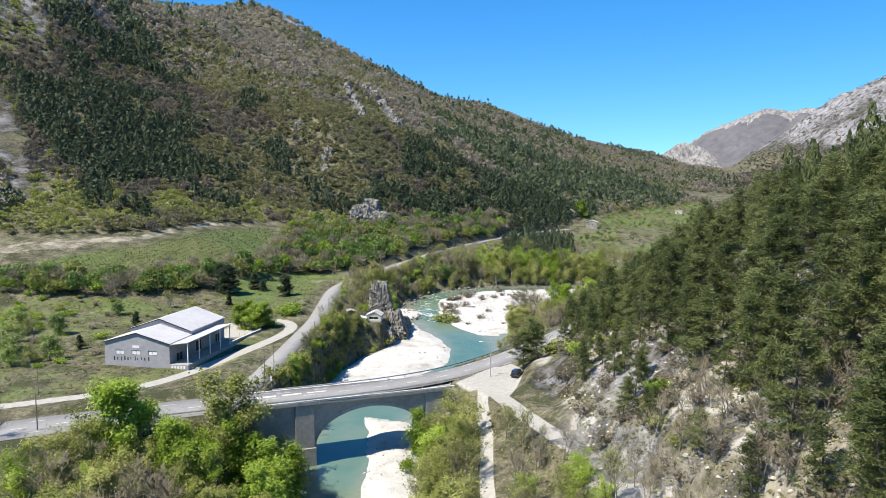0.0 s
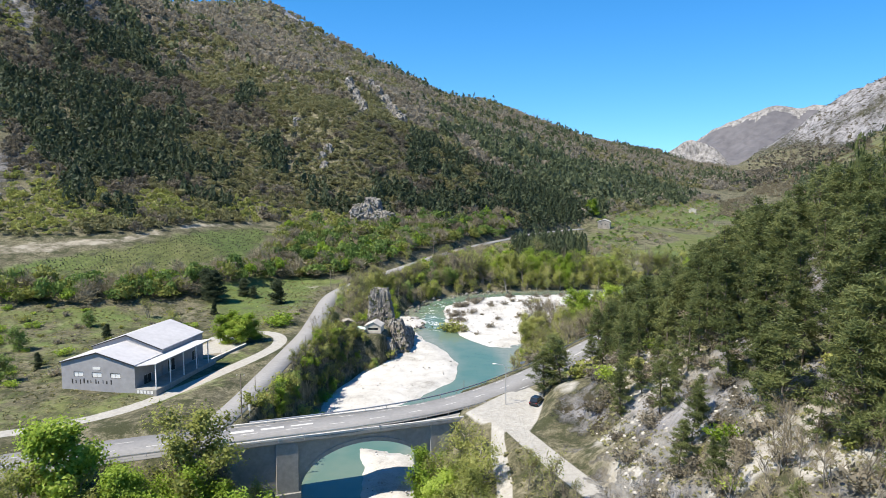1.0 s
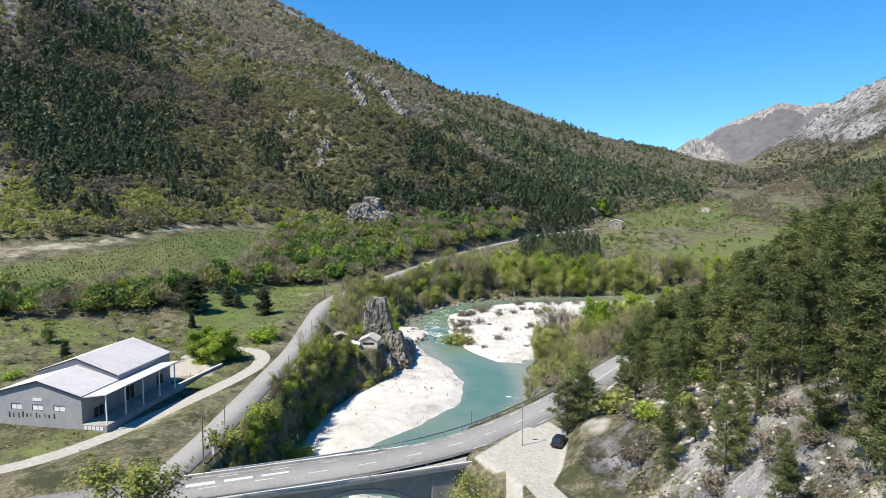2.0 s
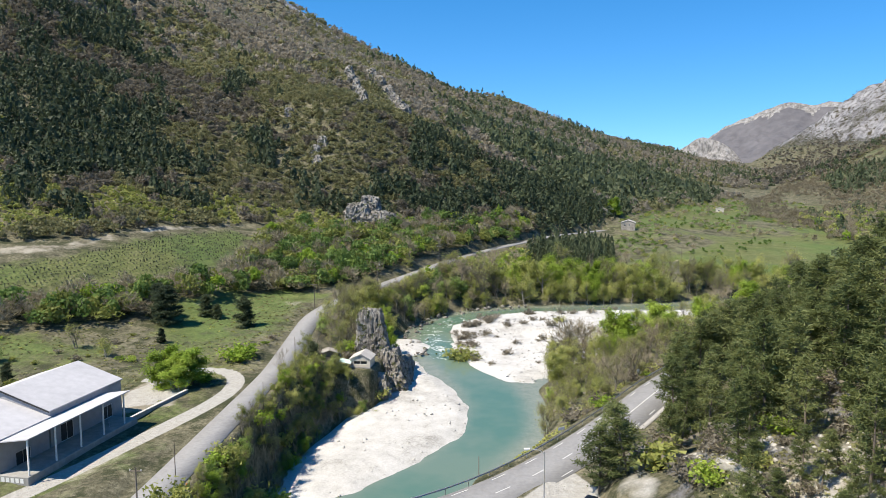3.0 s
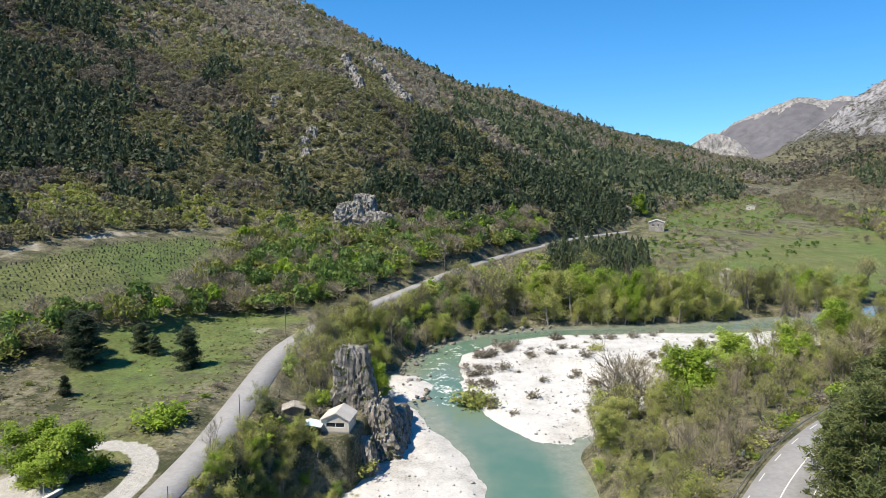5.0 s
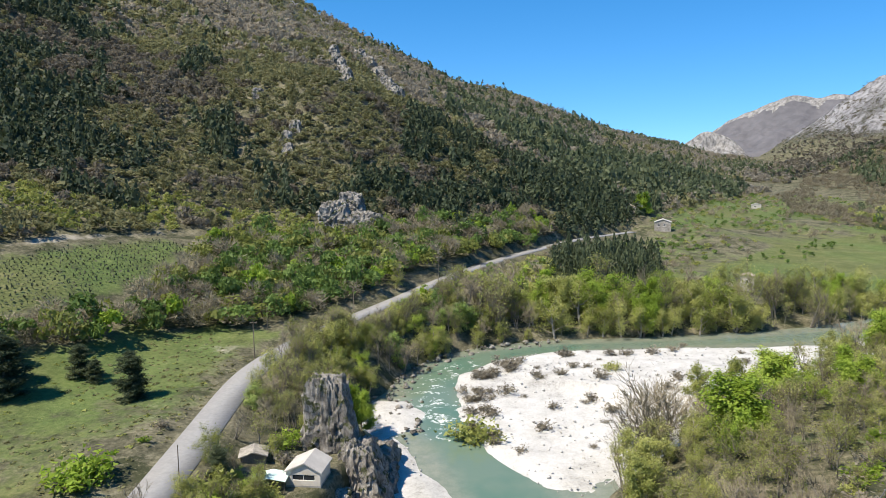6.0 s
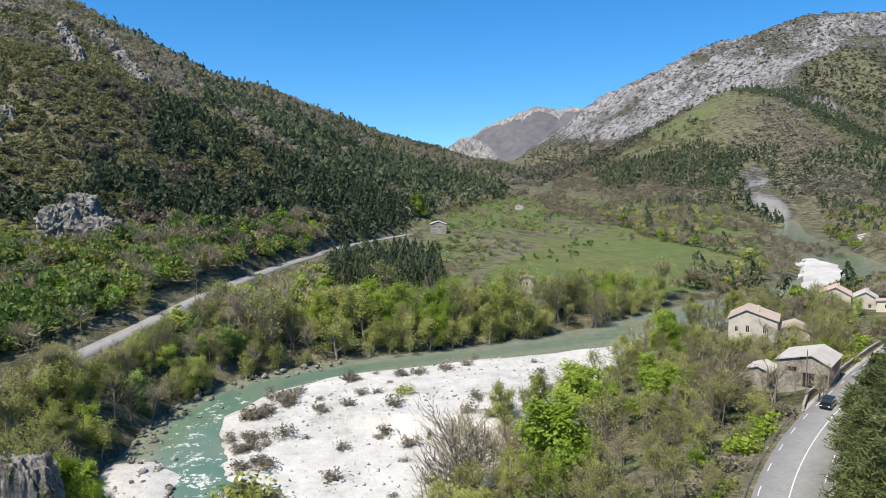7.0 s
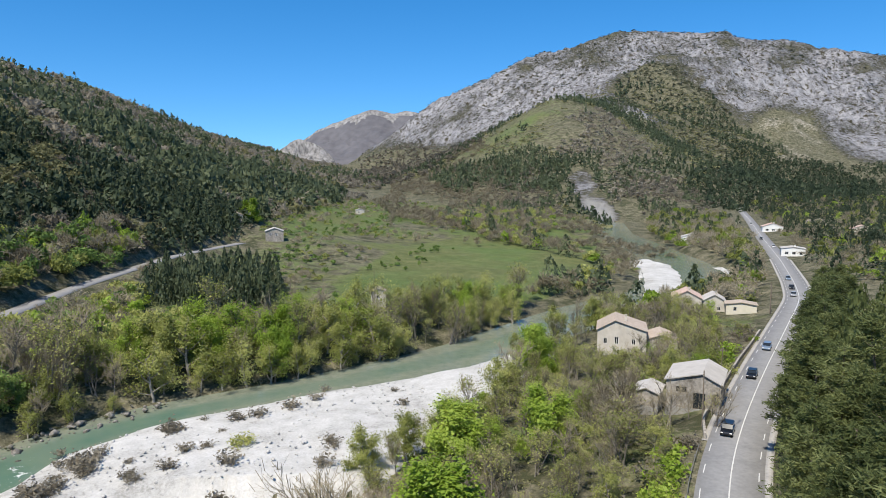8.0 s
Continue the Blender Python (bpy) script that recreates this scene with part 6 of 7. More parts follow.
def build_rock(nt, b):
    """Grey limestone, cracked and streaked."""
    f, g = noise_tex(nt, 0.9, 8.0, 0.7), noise_tex(nt, 0.15, 4.0)
    sq = nt.nodes.new("ShaderNodeVectorMath")
    sq.operation = "MULTIPLY"
    nt.links.new(coords(nt), sq.inputs[0])
    sq.inputs[1].default_value = (0.7, 0.7, 0.22)
    v = noise_tex(nt, 1.0, 8.0, 0.75, sq.outputs[0])
    col = ramp(nt, calc(nt, "ADD", calc(nt, "MULTIPLY", f, 0.35), calc(nt, "ADD", calc(nt, "MULTIPLY", g, 0.25), calc(nt, "MULTIPLY", v, 0.4))), [(0.4, (0.065, 0.06, 0.053)), (0.5, (0.225, 0.21, 0.19)), (0.63, (0.48, 0.455, 0.42))])
    nt.links.new(mix(nt, ramp(nt, noise_tex(nt, 0.4, 6.0, 0.75), [(0.54, (0, 0, 0)), (0.6, (1, 1, 1))]), col, (0.07, 0.08, 0.035)), b.inputs["Base Color"])
    bump(nt, b, calc(nt, "ADD", f, v), 1.0, 0.6)


M_ROCK = mat("limestone", build_rock, 0.95)

def build_farrock(nt, b):
    """Bare limestone walls, streaked down the fall line."""
    sq = nt.nodes.new("ShaderNodeVectorMath")
    sq.operation = "MULTIPLY"
    nt.links.new(coords(nt), sq.inputs[0])
    sq.inputs[1].default_value = (0.07, 0.06, 0.014)
    f = noise_tex(nt, 1.0, 8.0, 0.7, sq.outputs[0])
    nt.links.new(ramp(nt, f, [(0.35, (0.1, 0.1, 0.1)), (0.5, (0.27, 0.26, 0.25)), (0.65, (0.42, 0.41, 0.4))]), b.inputs["Base Color"])
    bump(nt, b, f, 1.0, 20)


M_FARROCK = mat("mountain_limestone", build_farrock, 0.95)
# grey shale, with distance haze put into its colour as a cool tint
M_HAZYSHALE = plain("hazy_grey_shale", (0.075, 0.075, 0.085), (0.15, 0.145, 0.155), 0.02, 0.95, 0, 0.3)

# --- bridge
BR = thing("bridge", "grey concrete arch road bridge over the river", "bridge")
b0, b1 = np.array([-42.0, 145.7]), np.array([4.0, 162.2])
blen = float(np.hypot(*(b1 - b0)))
BR.matrix_basis = Matrix.Translation((b0[0], b0[1], 0)) @ Matrix.Rotation(math.atan2(b1[1] - b0[1], b1[0] - b0[0]), 4, "Z")
S0, S1, SPRING, CROWN, TOP = 14.0, 38.5, -57.5, -49.6, -47.75
half_w = 4.3


def soffit(s):
    if s <= S0 or s >= S1:
        return -63.5
    q = (s - (S0 + S1) / 2) / ((S1 - S0) / 2)
    return SPRING + (CROWN - SPRING) * math.sqrt(max(0.0, 1 - q * q * 0.98)) if abs(q) < 1 else SPRING


ss = [0.0, S0 - 3.6, S0 - 0.01] + [S0 + (S1 - S0) * (0.5 - 0.5 * math.cos(math.pi * i / 28)) for i in range(29)] + [S1 + 0.01, S1 + 3.0, blen]
vb, fb = [], []
for s in ss:
    bz = soffit(s)
    vb += [(s, -half_w, bz), (s, -half_w, TOP), (s, half_w, TOP), (s, half_w, bz)]
for i in range(len(ss) - 1):
    for k in range(4):
        fb.append((i * 4 + k, i * 4 + (k + 1) % 4, i * 4 + 4 + (k + 1) % 4, i * 4 + 4 + k))
fb += [(0, 1, 2, 3), tuple(len(vb) - 4 + k for k in (3, 2, 1, 0))]
part("arch_wall", (vb, fb), M_CONCRETE, BR)
for sgn in (-1, 1):
    ring_v, ring_f = [], []
    arc = [s for s in ss if S0 + 0.05 < s < S1 - 0.05]
    for s in arc:
        bz = soffit(s)
        for dy, dz in ((0, 0), (0.14, 0), (0.14, 0.75), (0, 0.75)):
            ring_v.append((s, sgn * (half_w + dy), bz + dz))
    for i in range(len(arc) - 1):
        for k in range(4):
            ring_f.append((i * 4 + k, i * 4 + (k + 1) % 4, i * 4 + 4 + (k + 1) % 4, i * 4 + 4 + k))
    part("arch_ring", (ring_v, ring_f), M_CONCRETE, BR)
for a in (S0 - 4.4, S1 + 0.3):
    part("pier", cubes([(a, -half_w - 0.55, -63, a + 4.0, half_w + 0.55, TOP - 0.05), (a - 0.3, -half_w - 0.9, -63, a + 4.3, half_w + 0.9, -57.2)]), M_CONCRETE, BR, bevel=0.08)
part("deck", cubes([(-1, -5.1, TOP, blen + 1, 5.1, -47.12)]), M_CONCRETE, BR, "pale concrete deck slab", 0.06)
for sgn in (-1, 1):
    part("kerb", cubes([(-1, sgn * 5.1 - (0.35 if sgn > 0 else -0.0), -47.115, blen + 1, sgn * 5.1 + (0.0 if sgn > 0 else 0.35), -46.72)]), M_PALECONC, BR, "pale concrete kerb", 0.04)


def guard_rail(name, label, line, offset, step, lift=0.0):
    """Posts with a bent steel rail on them."""
    g = thing(name, label, "guard rail")
    p = line[:, :3]
    tan = np.gradient(p[:, :2], axis=0)
    tan /= np.linalg.norm(tan, axis=1)[:, None]
    q = p.copy()
    q[:, :2] += np.stack([-tan[:, 1], tan[:, 0]], 1) * offset
    q[:, 2] += lift
    prof = [(0.0, 0.42), (0.05, 0.5), (0.0, 0.57), (0.05, 0.64), (0.0, 0.72), (-0.03, 0.57)]
    sg = -1 if offset > 0 else 1
    nor = np.stack([-tan[:, 1], tan[:, 0]], 1) * sg
    v, f = [], []
    for i in range(len(q)):
        for a, b in prof:
            v.append((q[i, 0] + nor[i, 0] * a, q[i, 1] + nor[i, 1] * a, q[i, 2] + b))
    k_ = len(prof)
    for i in range(len(q) - 1):
        for k in range(k_):
            f.append((i * k_ + k, i * k_ + (k + 1) % k_, (i + 1) * k_ + (k + 1) % k_, (i + 1) * k_ + k))
    part("rail", (v, f), M_STEEL, g)
    me = None
    far = 0.0
    for i in range(len(q)):
        if i:
            far -= float(np.hypot(*(q[i] - q[i - 1])[:2]))
        if far > 0:
            continue
        far = step
        if me is None:
            po = part("post", cubes([(-0.05, -0.03, -0.6, 0.05, 0.03, 0.7)]), M_STEEL, g)
            me = po.data
        else:
            po = new("post", me)
            po.parent = g
        po.location = (q[i, 0] - nor[i, 0] * 0.07, q[i, 1] - nor[i, 1] * 0.07, q[i, 2])
        po.rotation_euler = (0, 0, math.atan2(tan[i, 1], tan[i, 0]))
    return g


rx = ROAD[:, 0]
guard_rail("guard_rail", "galvanised steel guard rail along the river side of the road", ROAD[(rx > -37) & (rx < 92)], 4.75, 4.0)
guard_rail("guard_rail", "galvanised steel guard rail on the near bridge edge", ROAD[(rx > -62) & (rx < 6)], -4.75, 4.0)
guard_rail("guard_rail", "galvanised steel guard rail at the road junction", SIDE[(SIDE[:, 1] > 154) & (SIDE[:, 1] < 172)], -3.4, 3.0)

# --- road markings
def strip_of(line, a, b):
    """The stretch of a line between two distances along it."""
    d = np.concatenate([[0], np.cumsum(np.hypot(*np.diff(line[:, :2], axis=0).T))])
    s = np.linspace(a, b, max(3, int((b - a) / 3)))
    return np.stack([np.interp(s, d, line[:, i]) for i in range(3)], 1)


rlen = float(np.hypot(*np.diff(ROAD[:, :2], axis=0).T).sum())
at_x = lambda x: float(np.interp(x, ROAD[:, 0], np.concatenate([[0], np.cumsum(np.hypot(*np.diff(ROAD[:, :2], axis=0).T))])))
ribbon("centre_line", strip_of(ROAD, at_x(20), rlen - 30), 0.09, 0.034, M_PAINT, 0.0, parent=road, thick=0.003)
s = at_x(-120)
while s < at_x(20):
    ribbon("centre_dash", strip_of(ROAD, s, s + 3.0), 0.08, 0.034, M_PAINT, 0.0, parent=road, thick=0.003)
    s += 8.0
for off in (3.35, -3.35):
    s = at_x(-110)
    while s < at_x(330):
        ribbon("edge_dash", strip_of(ROAD, s, s + 3.0), 0.07, 0.034, M_PAINT, off, parent=road, thick=0.003)
        s += 8.0
for i in range(3):
    ribbon("hatch_stripe", strip_of(ROAD, at_x(-40) + i * 5.5, at_x(-40) + i * 5.5 + 4.2), 0.55 - 0.12 * i, 0.036, M_PAINT, 1.6, parent=road, thick=0.003)
ribbon("shoulder", strip_of(ROAD, at_x(28), at_x(320)), 0.5, 0.01, M_GRAVELGREY, -4.5, parent=road)
ribbon("shoulder", strip_of(ROAD, at_x(92), at_x(320)), 0.4, 0.01, M_GRAVELGREY, 4.4, parent=road)

# --- the big shed
SH = thing("warehouse", "grey rendered warehouse with pale gabled roofs", "warehouse")
SH.matrix_basis = Matrix.Translation((-68 - 17.7 * 0.986, 170.5 + 17.7 * 0.165, -46.75)) @ Matrix.Rotation(radians(-9.5), 4, "Z")
WD = 17.7
win = [(3.0, 3.2, 5.3, 4.35), (7.4, 3.2, 9.8, 4.35), (11.9, 3.2, 14.3, 4.35)]
wall_part(SH, WD, 6.3, 0.3, win, (0, 0, 0), M_RENDER, 0, 2.4, glass=M_WHITE, frame_mat=M_DARK)
wall_part(SH, 10.0, 6.3, 0.3, [(3, 0, 6, 3.2)], (WD, 0.3, 0), M_RENDER, 90, glass=M_DARK)
wall_part(SH, 10.0, 6.3, 0.3, [], (0, 10.3, 0), M_RENDER, -90)
wall_part(SH, WD, 7.3, 0.3, [], (0, 10.6, 0), M_RENDER, 0, 2.9)
wall_part(SH, 17.6, 7.3, 0.3, [(2, 1.2, 5, 4.2), (13.2, 4.6, 14.6, 6.0), (12.6, 1.2, 15.2, 3.6)], (WD, 10.9, 0), M_RENDER, 90, glass=M_DARK)
wall_part(SH, 17.6, 7.3, 0.3, [], (0, 28.5, 0), M_RENDER, -90)
wall_part(SH, WD, 7.3, 0.3, [], (WD, 28.8, 0), M_RENDER, 180, 2.9)
gable_roof(SH, WD, 10.4, 6.3, 8.75, 0.25, M_ROOF)
rr = gable_roof(SH, WD, 18.2, 7.3, 10.25, 0.25, M_ROOF)
rr.location = (0, 10.6, 0)
for ye, ze, zr in ((-0.28, 6.3, 8.75), (10.3, 7.3, 10.25)):
    part("verge_board", prism([(-0.25, ze - 0.2), (WD / 2, zr - 0.12), (WD + 0.25, ze - 0.2), (WD + 0.25, ze + 0.05), (WD / 2, zr + 0.15), (-0.25, ze + 0.05)], ye - 0.06, ye), M_DARK, SH, "dark verge board")
cv_ = [(WD + 0.02, 0.0, 6.15), (WD + 5.2, 0.0, 6.95), (WD + 5.2, 24.0, 6.95), (WD + 0.02, 24.0, 6.15)]
part("canopy", (cv_ + [(x, y, z - 0.16) for x, y, z in cv_], [(0, 1, 2, 3), (7, 6, 5, 4), (0, 4, 5, 1), (1, 5, 6, 2), (2, 6, 7, 3), (3, 7, 4, 0)]), M_ROOF, SH)
for k in range(5):
    part("canopy_post", cubes([(WD + 4.55, 0.4 + k * 5.6, 1.2, WD + 4.75, 0.6 + k * 5.6, 6.72)]), M_WHITE, SH)
part("loading_dock", cubes([(WD + 0.01, -0.2, -1.0, WD + 5.1, 26.0, 1.2)]), M_CONCRETE, SH, bevel=0.05)
part("foundation", cubes([(-0.04, -0.04, -2, WD + 0.04, 28.84, -0.01)]), M_CONCRETE, SH)
part("notice_board", cubes([(7.7, -0.05, 5.0, 9.6, -0.01, 5.6)]), M_WHITE, SH)
rg = np.random.default_rng(3)
for k in range(11):
    xg = 2.4 + k * 0.92 + rg.random() * 0.3
    part("painted_bar", cubes([(xg, -0.012, 1.5 + rg.random() * 0.5, xg + 0.12 + rg.random() * 0.3, -0.004, 2.4 + rg.random() * 0.5)]), M_DARK, SH)
for k in range(5):
    part("painted_bar", cubes([(WD + 0.5 + k * 0.8, -0.212, 0.25, WD + 1.05 + k * 0.8, -0.204, 0.95)]), M_WHITE, SH)

yw = thing("retaining_wall", "low concrete wall along the loading yard", "wall")
yw.matrix_basis = Matrix.Translation((-63.0, 184.5, -46.7)) @ Matrix.Rotation(radians(-13), 4, "Z")
part("wall", cubes([(0, 0, -1, 0.45, 29, 1.0)]), M_CONCRETE, yw, bevel=0.04)
part("coping", cubes([(-0.06, -0.06, 1.004, 0.51, 29.06, 1.12)]), M_PALECONC, yw)
for k in range(3):
    part("fence_post", cubes([(0.2, 6 + k * 10.0, 1.124, 0.26, 6.06 + k * 10.0, 2.6)]), M_STEEL, yw)

# --- rock by the river and other outcrops
def rock(name, label, x, y, z, sx, sy, sz, seed, material=None, sub=5, rough=0.32, taper=0.3, lean=(0, 0), square=0.55):
    """A broken block of limestone: a rounded form cut by cracks and ledges."""
    bm = bmesh.new()
    bmesh.ops.create_icosphere(bm, subdivisions=sub, radius=1.0)
    off = Vector((seed * 3.1, seed * 1.7, seed * 0.9))
    for v in bm.verts:
        c = v.co.copy()
        m_ = max(abs(c.x), abs(c.y), abs(c.z))
        c = c.lerp(c / m_, square)
        w_ = Vector((c.x * sx, c.y * sy, c.z * sz))
        q = w_ * 0.16
        up = Vector((w_.x * 0.27 + w_.z * 0.09, w_.y * 0.27, w_.z * 0.2 - w_.x * 0.06)) + off
        d = noise.fractal(q + off, 0.9, 2.1, 6) * rough
        crack = (abs(noise.noise(up)) ** 0.6 - 0.35) * rough * 0.28 + (abs(noise.noise(up * 2.3 + Vector((0, 0, w_.z * 0.2)))) ** 0.6 - 0.35) * rough * 0.38
        chip = (noise.cell(Vector((w_.x * 0.9, w_.y * 0.9, w_.z * 0.55)) + off) - 0.5) * rough * 0.22 + noise.noise(w_ * 0.9 + off) * rough * 0.3 + noise.noise(w_ * 2.2 + off) * rough * 0.16
        g = 1 + d * 0.7 + crack + chip
        t_ = 1 - taper * (c.z * 0.5 + 0.5)
        v.co = Vector((c.x * sx * g * t_ + lean[0] * c.z * sz, c.y * sy * g * t_ + lean[1] * c.z * sz, c.z * sz * (1 + d * 0.45 + chip * 0.5 + crack * 0.25 * max(c.z, 0))))
    me = bpy.data.meshes.new(name)
    bm.to_mesh(me)
    bm.free()
    me.materials.append(material or M_ROCK)
    ob = new(name, me)
    ob.location = (x, y, z)
    return tagged(ob, label, "rock")


rock("rock_pinnacle", "tall grey limestone pinnacle above the river bend", -23.4, 262, -47.8, 5.8, 4.8, 10.2, 3, rough=0.3, taper=0.5, lean=(-0.05, 0), square=0.66)
rock("rock_outcrop", "steep dark limestone cliff beneath the pinnacle", -18.2, 259, -54.6, 6.0, 8.4, 6.6, 5, rough=0.34, taper=0.62, lean=(-0.12, 0))
rock("rock_outcrop", "low limestone ledge at the gravel edge", -15.5, 268, -56.6, 4.2, 9, 3.8, 8, rough=0.35, taper=0.5)
rock("rock_outcrop", "limestone ledge beside the hut", -20.2, 249.5, -57, 3.4, 4.8, 4.6, 9, rough=0.35, taper=0.5)
rock("rock_outcrop", "broken limestone cliff at the foot of the mountain", -50, 426, -23, 7, 5, 9, 12, rough=0.34, taper=0.15)
rock("rock_outcrop", "broken limestone crag at the foot of the mountain", -37, 422, -26, 9, 5, 7.5, 14, rough=0.34, taper=0.2, lean=(-0.15, 0))
rock("rock_outcrop", "pale limestone crag above the cliff", -44, 434, -18, 6, 4, 7, 15, rough=0.34, taper=0.2)
for k, (x, y) in enumerate(((-94, 700), (-88, 676), (-81, 652), (-76, 630), (-71, 604), (-66, 580))):
    rock("rock_outcrop", "pale limestone rib on the wooded slope", x, y, gz(x, y) + 1.5, 5.5 - 0.3 * k, 7, 6.5, 30 + k, sub=4, rough=0.4, taper=0.5)
for k, (x, y) in enumerate(((-80, 745), (-70, 726), (-60, 705), (-52, 680), (-46, 650), (-40, 620))):
    rock("rock_outcrop", "dark broken limestone cliff on the wooded slope", x, y, gz(x, y) + 0.5, 7, 7, 6, 40 + k, sub=4, rough=0.4, taper=0.4)
for k, (x, y) in enumerate(((-81, 483), (-84, 494), (-82, 504))):
    rock("rock_outcrop", "pale limestone slab on the wooded slope", x, y, gz(x, y) + 1.0, 4, 4, 4.4, 50 + k, sub=4, rough=0.4, taper=0.5)
rock("rock_outcrop", "pale limestone ledge on the wooded slope", -110, 540, 41, 3.5, 5, 3.6, 23, rough=0.4)
rock("rock_outcrop", "pale limestone rib on the upper slope", 40, 960, 62, 16, 9, 9, 25, rough=0.4)

def range_mesh(name, label, crest, run, foot, material, seed, cap=None, rows=46):
    """A mountain wall that falls from its crest towards the valley."""
    c = smooth(crest, 14, 1)
    n = len(c)
    way = -c[:, :2] / np.linalg.norm(c[:, :2], axis=1)[:, None]
    v, u = [], np.linspace(0, 1, rows) ** 1.25
    for k in u:
        x, y = c[:, 0] + way[:, 0] * run * k, c[:, 1] + way[:, 1] * run * k
        fall = np.where(k < 0.14, k * 2.1, 0.294 + (k - 0.14) * 0.82)
        z = c[:, 2] + (foot - c[:, 2]) * fall + min(1, k * 9) * ((0.4 - np.abs(fractal(x, y, 150, 5, seed, 0.6))) * 70 - 10) + fractal(x, y, 60, 4, seed + 5) * 9
        v.append(np.stack([x, y, z], 1))
    back = np.stack([c[:, 0] - way[:, 0] * 300, c[:, 1] - way[:, 1] * 300, np.full(n, foot - 40.0)], 1)
    v = np.concatenate([back] + v)
    idx = np.arange((rows + 1) * n).reshape(rows + 1, n)
    f = np.stack([idx[:-1, :-1], idx[:-1, 1:], idx[1:, 1:], idx[1:, :-1]], -1).reshape(-1, 4)
    ob = mesh_obj(name, v, f, material)
    if cap:
        ob.data.materials.append(cap)
        row = np.repeat(np.arange(rows), n - 1)
        col = np.tile(np.arange(n - 1), rows)
        mark = (row < 6 + 5 * fractal(col * 9.0, row * 4.0, 90, 3, seed)).astype(np.int32)
        ob.data.polygons.foreach_set("material_index", mark)
    return tagged(ob, label, "mountain", kind="structure")


range_mesh("backdrop_mountain", "distant grey mountain with a pale limestone rim", [(1440, 4500, 120), (1554, 4470, 223), (1614, 4424, 281), (1651, 4393, 312), (1734, 4354, 348), (1793, 4300, 376), (1858, 4280, 405), (1914, 4250, 424), (1968, 4230, 431), (2037, 4206, 412), (2078, 4180, 403), (2110, 4110, 423), (2163, 4060, 405), (2330, 3990, 400)], 900, 10, M_HAZYSHALE, 71, M_FARROCK)
range_mesh("rock_dome", "pale limestone dome at the head of the valley", [(1060, 3570, 100), (1096, 3560, 125), (1144, 3545, 168), (1186, 3530, 188), (1245, 3505, 181), (1293, 3470, 152), (1328, 3420, 103), (1354, 3370, 44), (1358, 3310, -2)], 260, -10, M_FARROCK, 75)

# --- hut by the pinnacle
house("hut", "small grey hut with a gabled sheet roof under the rock", -27.4, 246.4, -50.1, -6, 5.2, 5.2, 2.1, 3.4, M_PLASTER, M_SHEET, [(0.9, 0.75, 4.4, 1.65)], chimney=False, apex=0.55, over=0.3)
cn = thing("sheet_canopy", "pale green sheet canopy on posts", "canopy")
cn.matrix_basis = Matrix.Translation((-32.2, 244.2, -50.2))
part("roof_sheet", ([(0, 0, 1.4), (2.6, 0, 2.0), (5.2, 0, 1.5), (5.2, 3.4, 1.5), (2.6, 3.4, 2.0), (0, 3.4, 1.4), (0, 0, 1.46), (2.6, 0, 2.06), (5.2, 0, 1.56), (5.2, 3.4, 1.56), (2.6, 3.4, 2.06), (0, 3.4, 1.46)],
                    [(0, 1, 4, 5), (1, 2, 3, 4), (6, 11, 10, 7), (7, 10, 9, 8), (0, 6, 7, 1), (1, 7, 8, 2), (2, 8, 9, 3), (3, 9, 10, 4), (4, 10, 11, 5), (5, 11, 6, 0)]), M_GREENSHEET, cn)
for px, py in ((0.15, 0.15), (5.0, 0.15), (0.15, 3.2), (5.0, 3.2)):
    part("post", cubes([(px - 0.05, py - 0.05, -1.0, px + 0.05, py + 0.05, 1.42)]), M_WOOD, cn)
house("garden_shed", "little grey shed with a flat-pitched roof", -35.4, 250.5, -49.6, 12, 3.8, 3.2, 2.0, 2.6, M_WOOD, M_STONEWALL, chimney=False)

# --- houses of the valley
house("farmhouse", "old plastered farmhouse with a clay tile roof", 122.6, 318.2, -49.0, -45, 11.4, 10.5, 7.0, 9.3, M_PLASTER, M_TILE,
      [(1.4, 3.6, 2.3, 5.0), (4.0, 3.6, 5.0, 5.4), (4.0, 0.1, 5.2, 2.2), (8.0, 3.6, 8.9, 5.0)], [(2, 3.6, 3, 5), (7, 3.6, 8, 5)], apex=0.36)
house("farm_annexe", "low plastered farm annexe with a clay tile roof", 132.6, 312.2, -48.8, -45, 7.4, 9, 4.2, 5.6, M_PLASTER, M_TILE, [(2.4, 1.4, 3.4, 2.8)], chimney=False)
house("barn", "derelict stone barn with a weathered sheet roof", 98.2, 276.0, -44.7, -57, 8.8, 10.5, 4.6, 6.1, M_STONEWALL, M_SHEET, [(1.6, 2.6, 3.4, 3.6), (4.4, 0, 6.4, 2.8), (7.6, 1.6, 8.6, 2.9)], chimney=False, apex=0.66, frame_mat=M_WOOD)
house("barn_lean_to", "low stone lean-to with a sheet roof", 94.8, 280.2, -45.2, -57, 4.2, 6, 2.4, 3.2, M_STONEWALL, M_SHEET, chimney=False)
house("tower_house", "small plastered tower house with a flat tile roof", 99.4, 396, -47.8, -25, 4.6, 4.6, 6.2, 7.0, M_PLASTER, M_TILE, [(1.8, 3.8, 2.8, 5.0)], chimney=False)
house("field_shed", "small white shed beside the meadow", 93.4, 396.6, -47.2, -25, 3.2, 3.0, 2.4, 3.0, M_WHITE, M_SHEET, [(0.8, 0.9, 2.2, 1.9)], chimney=False)
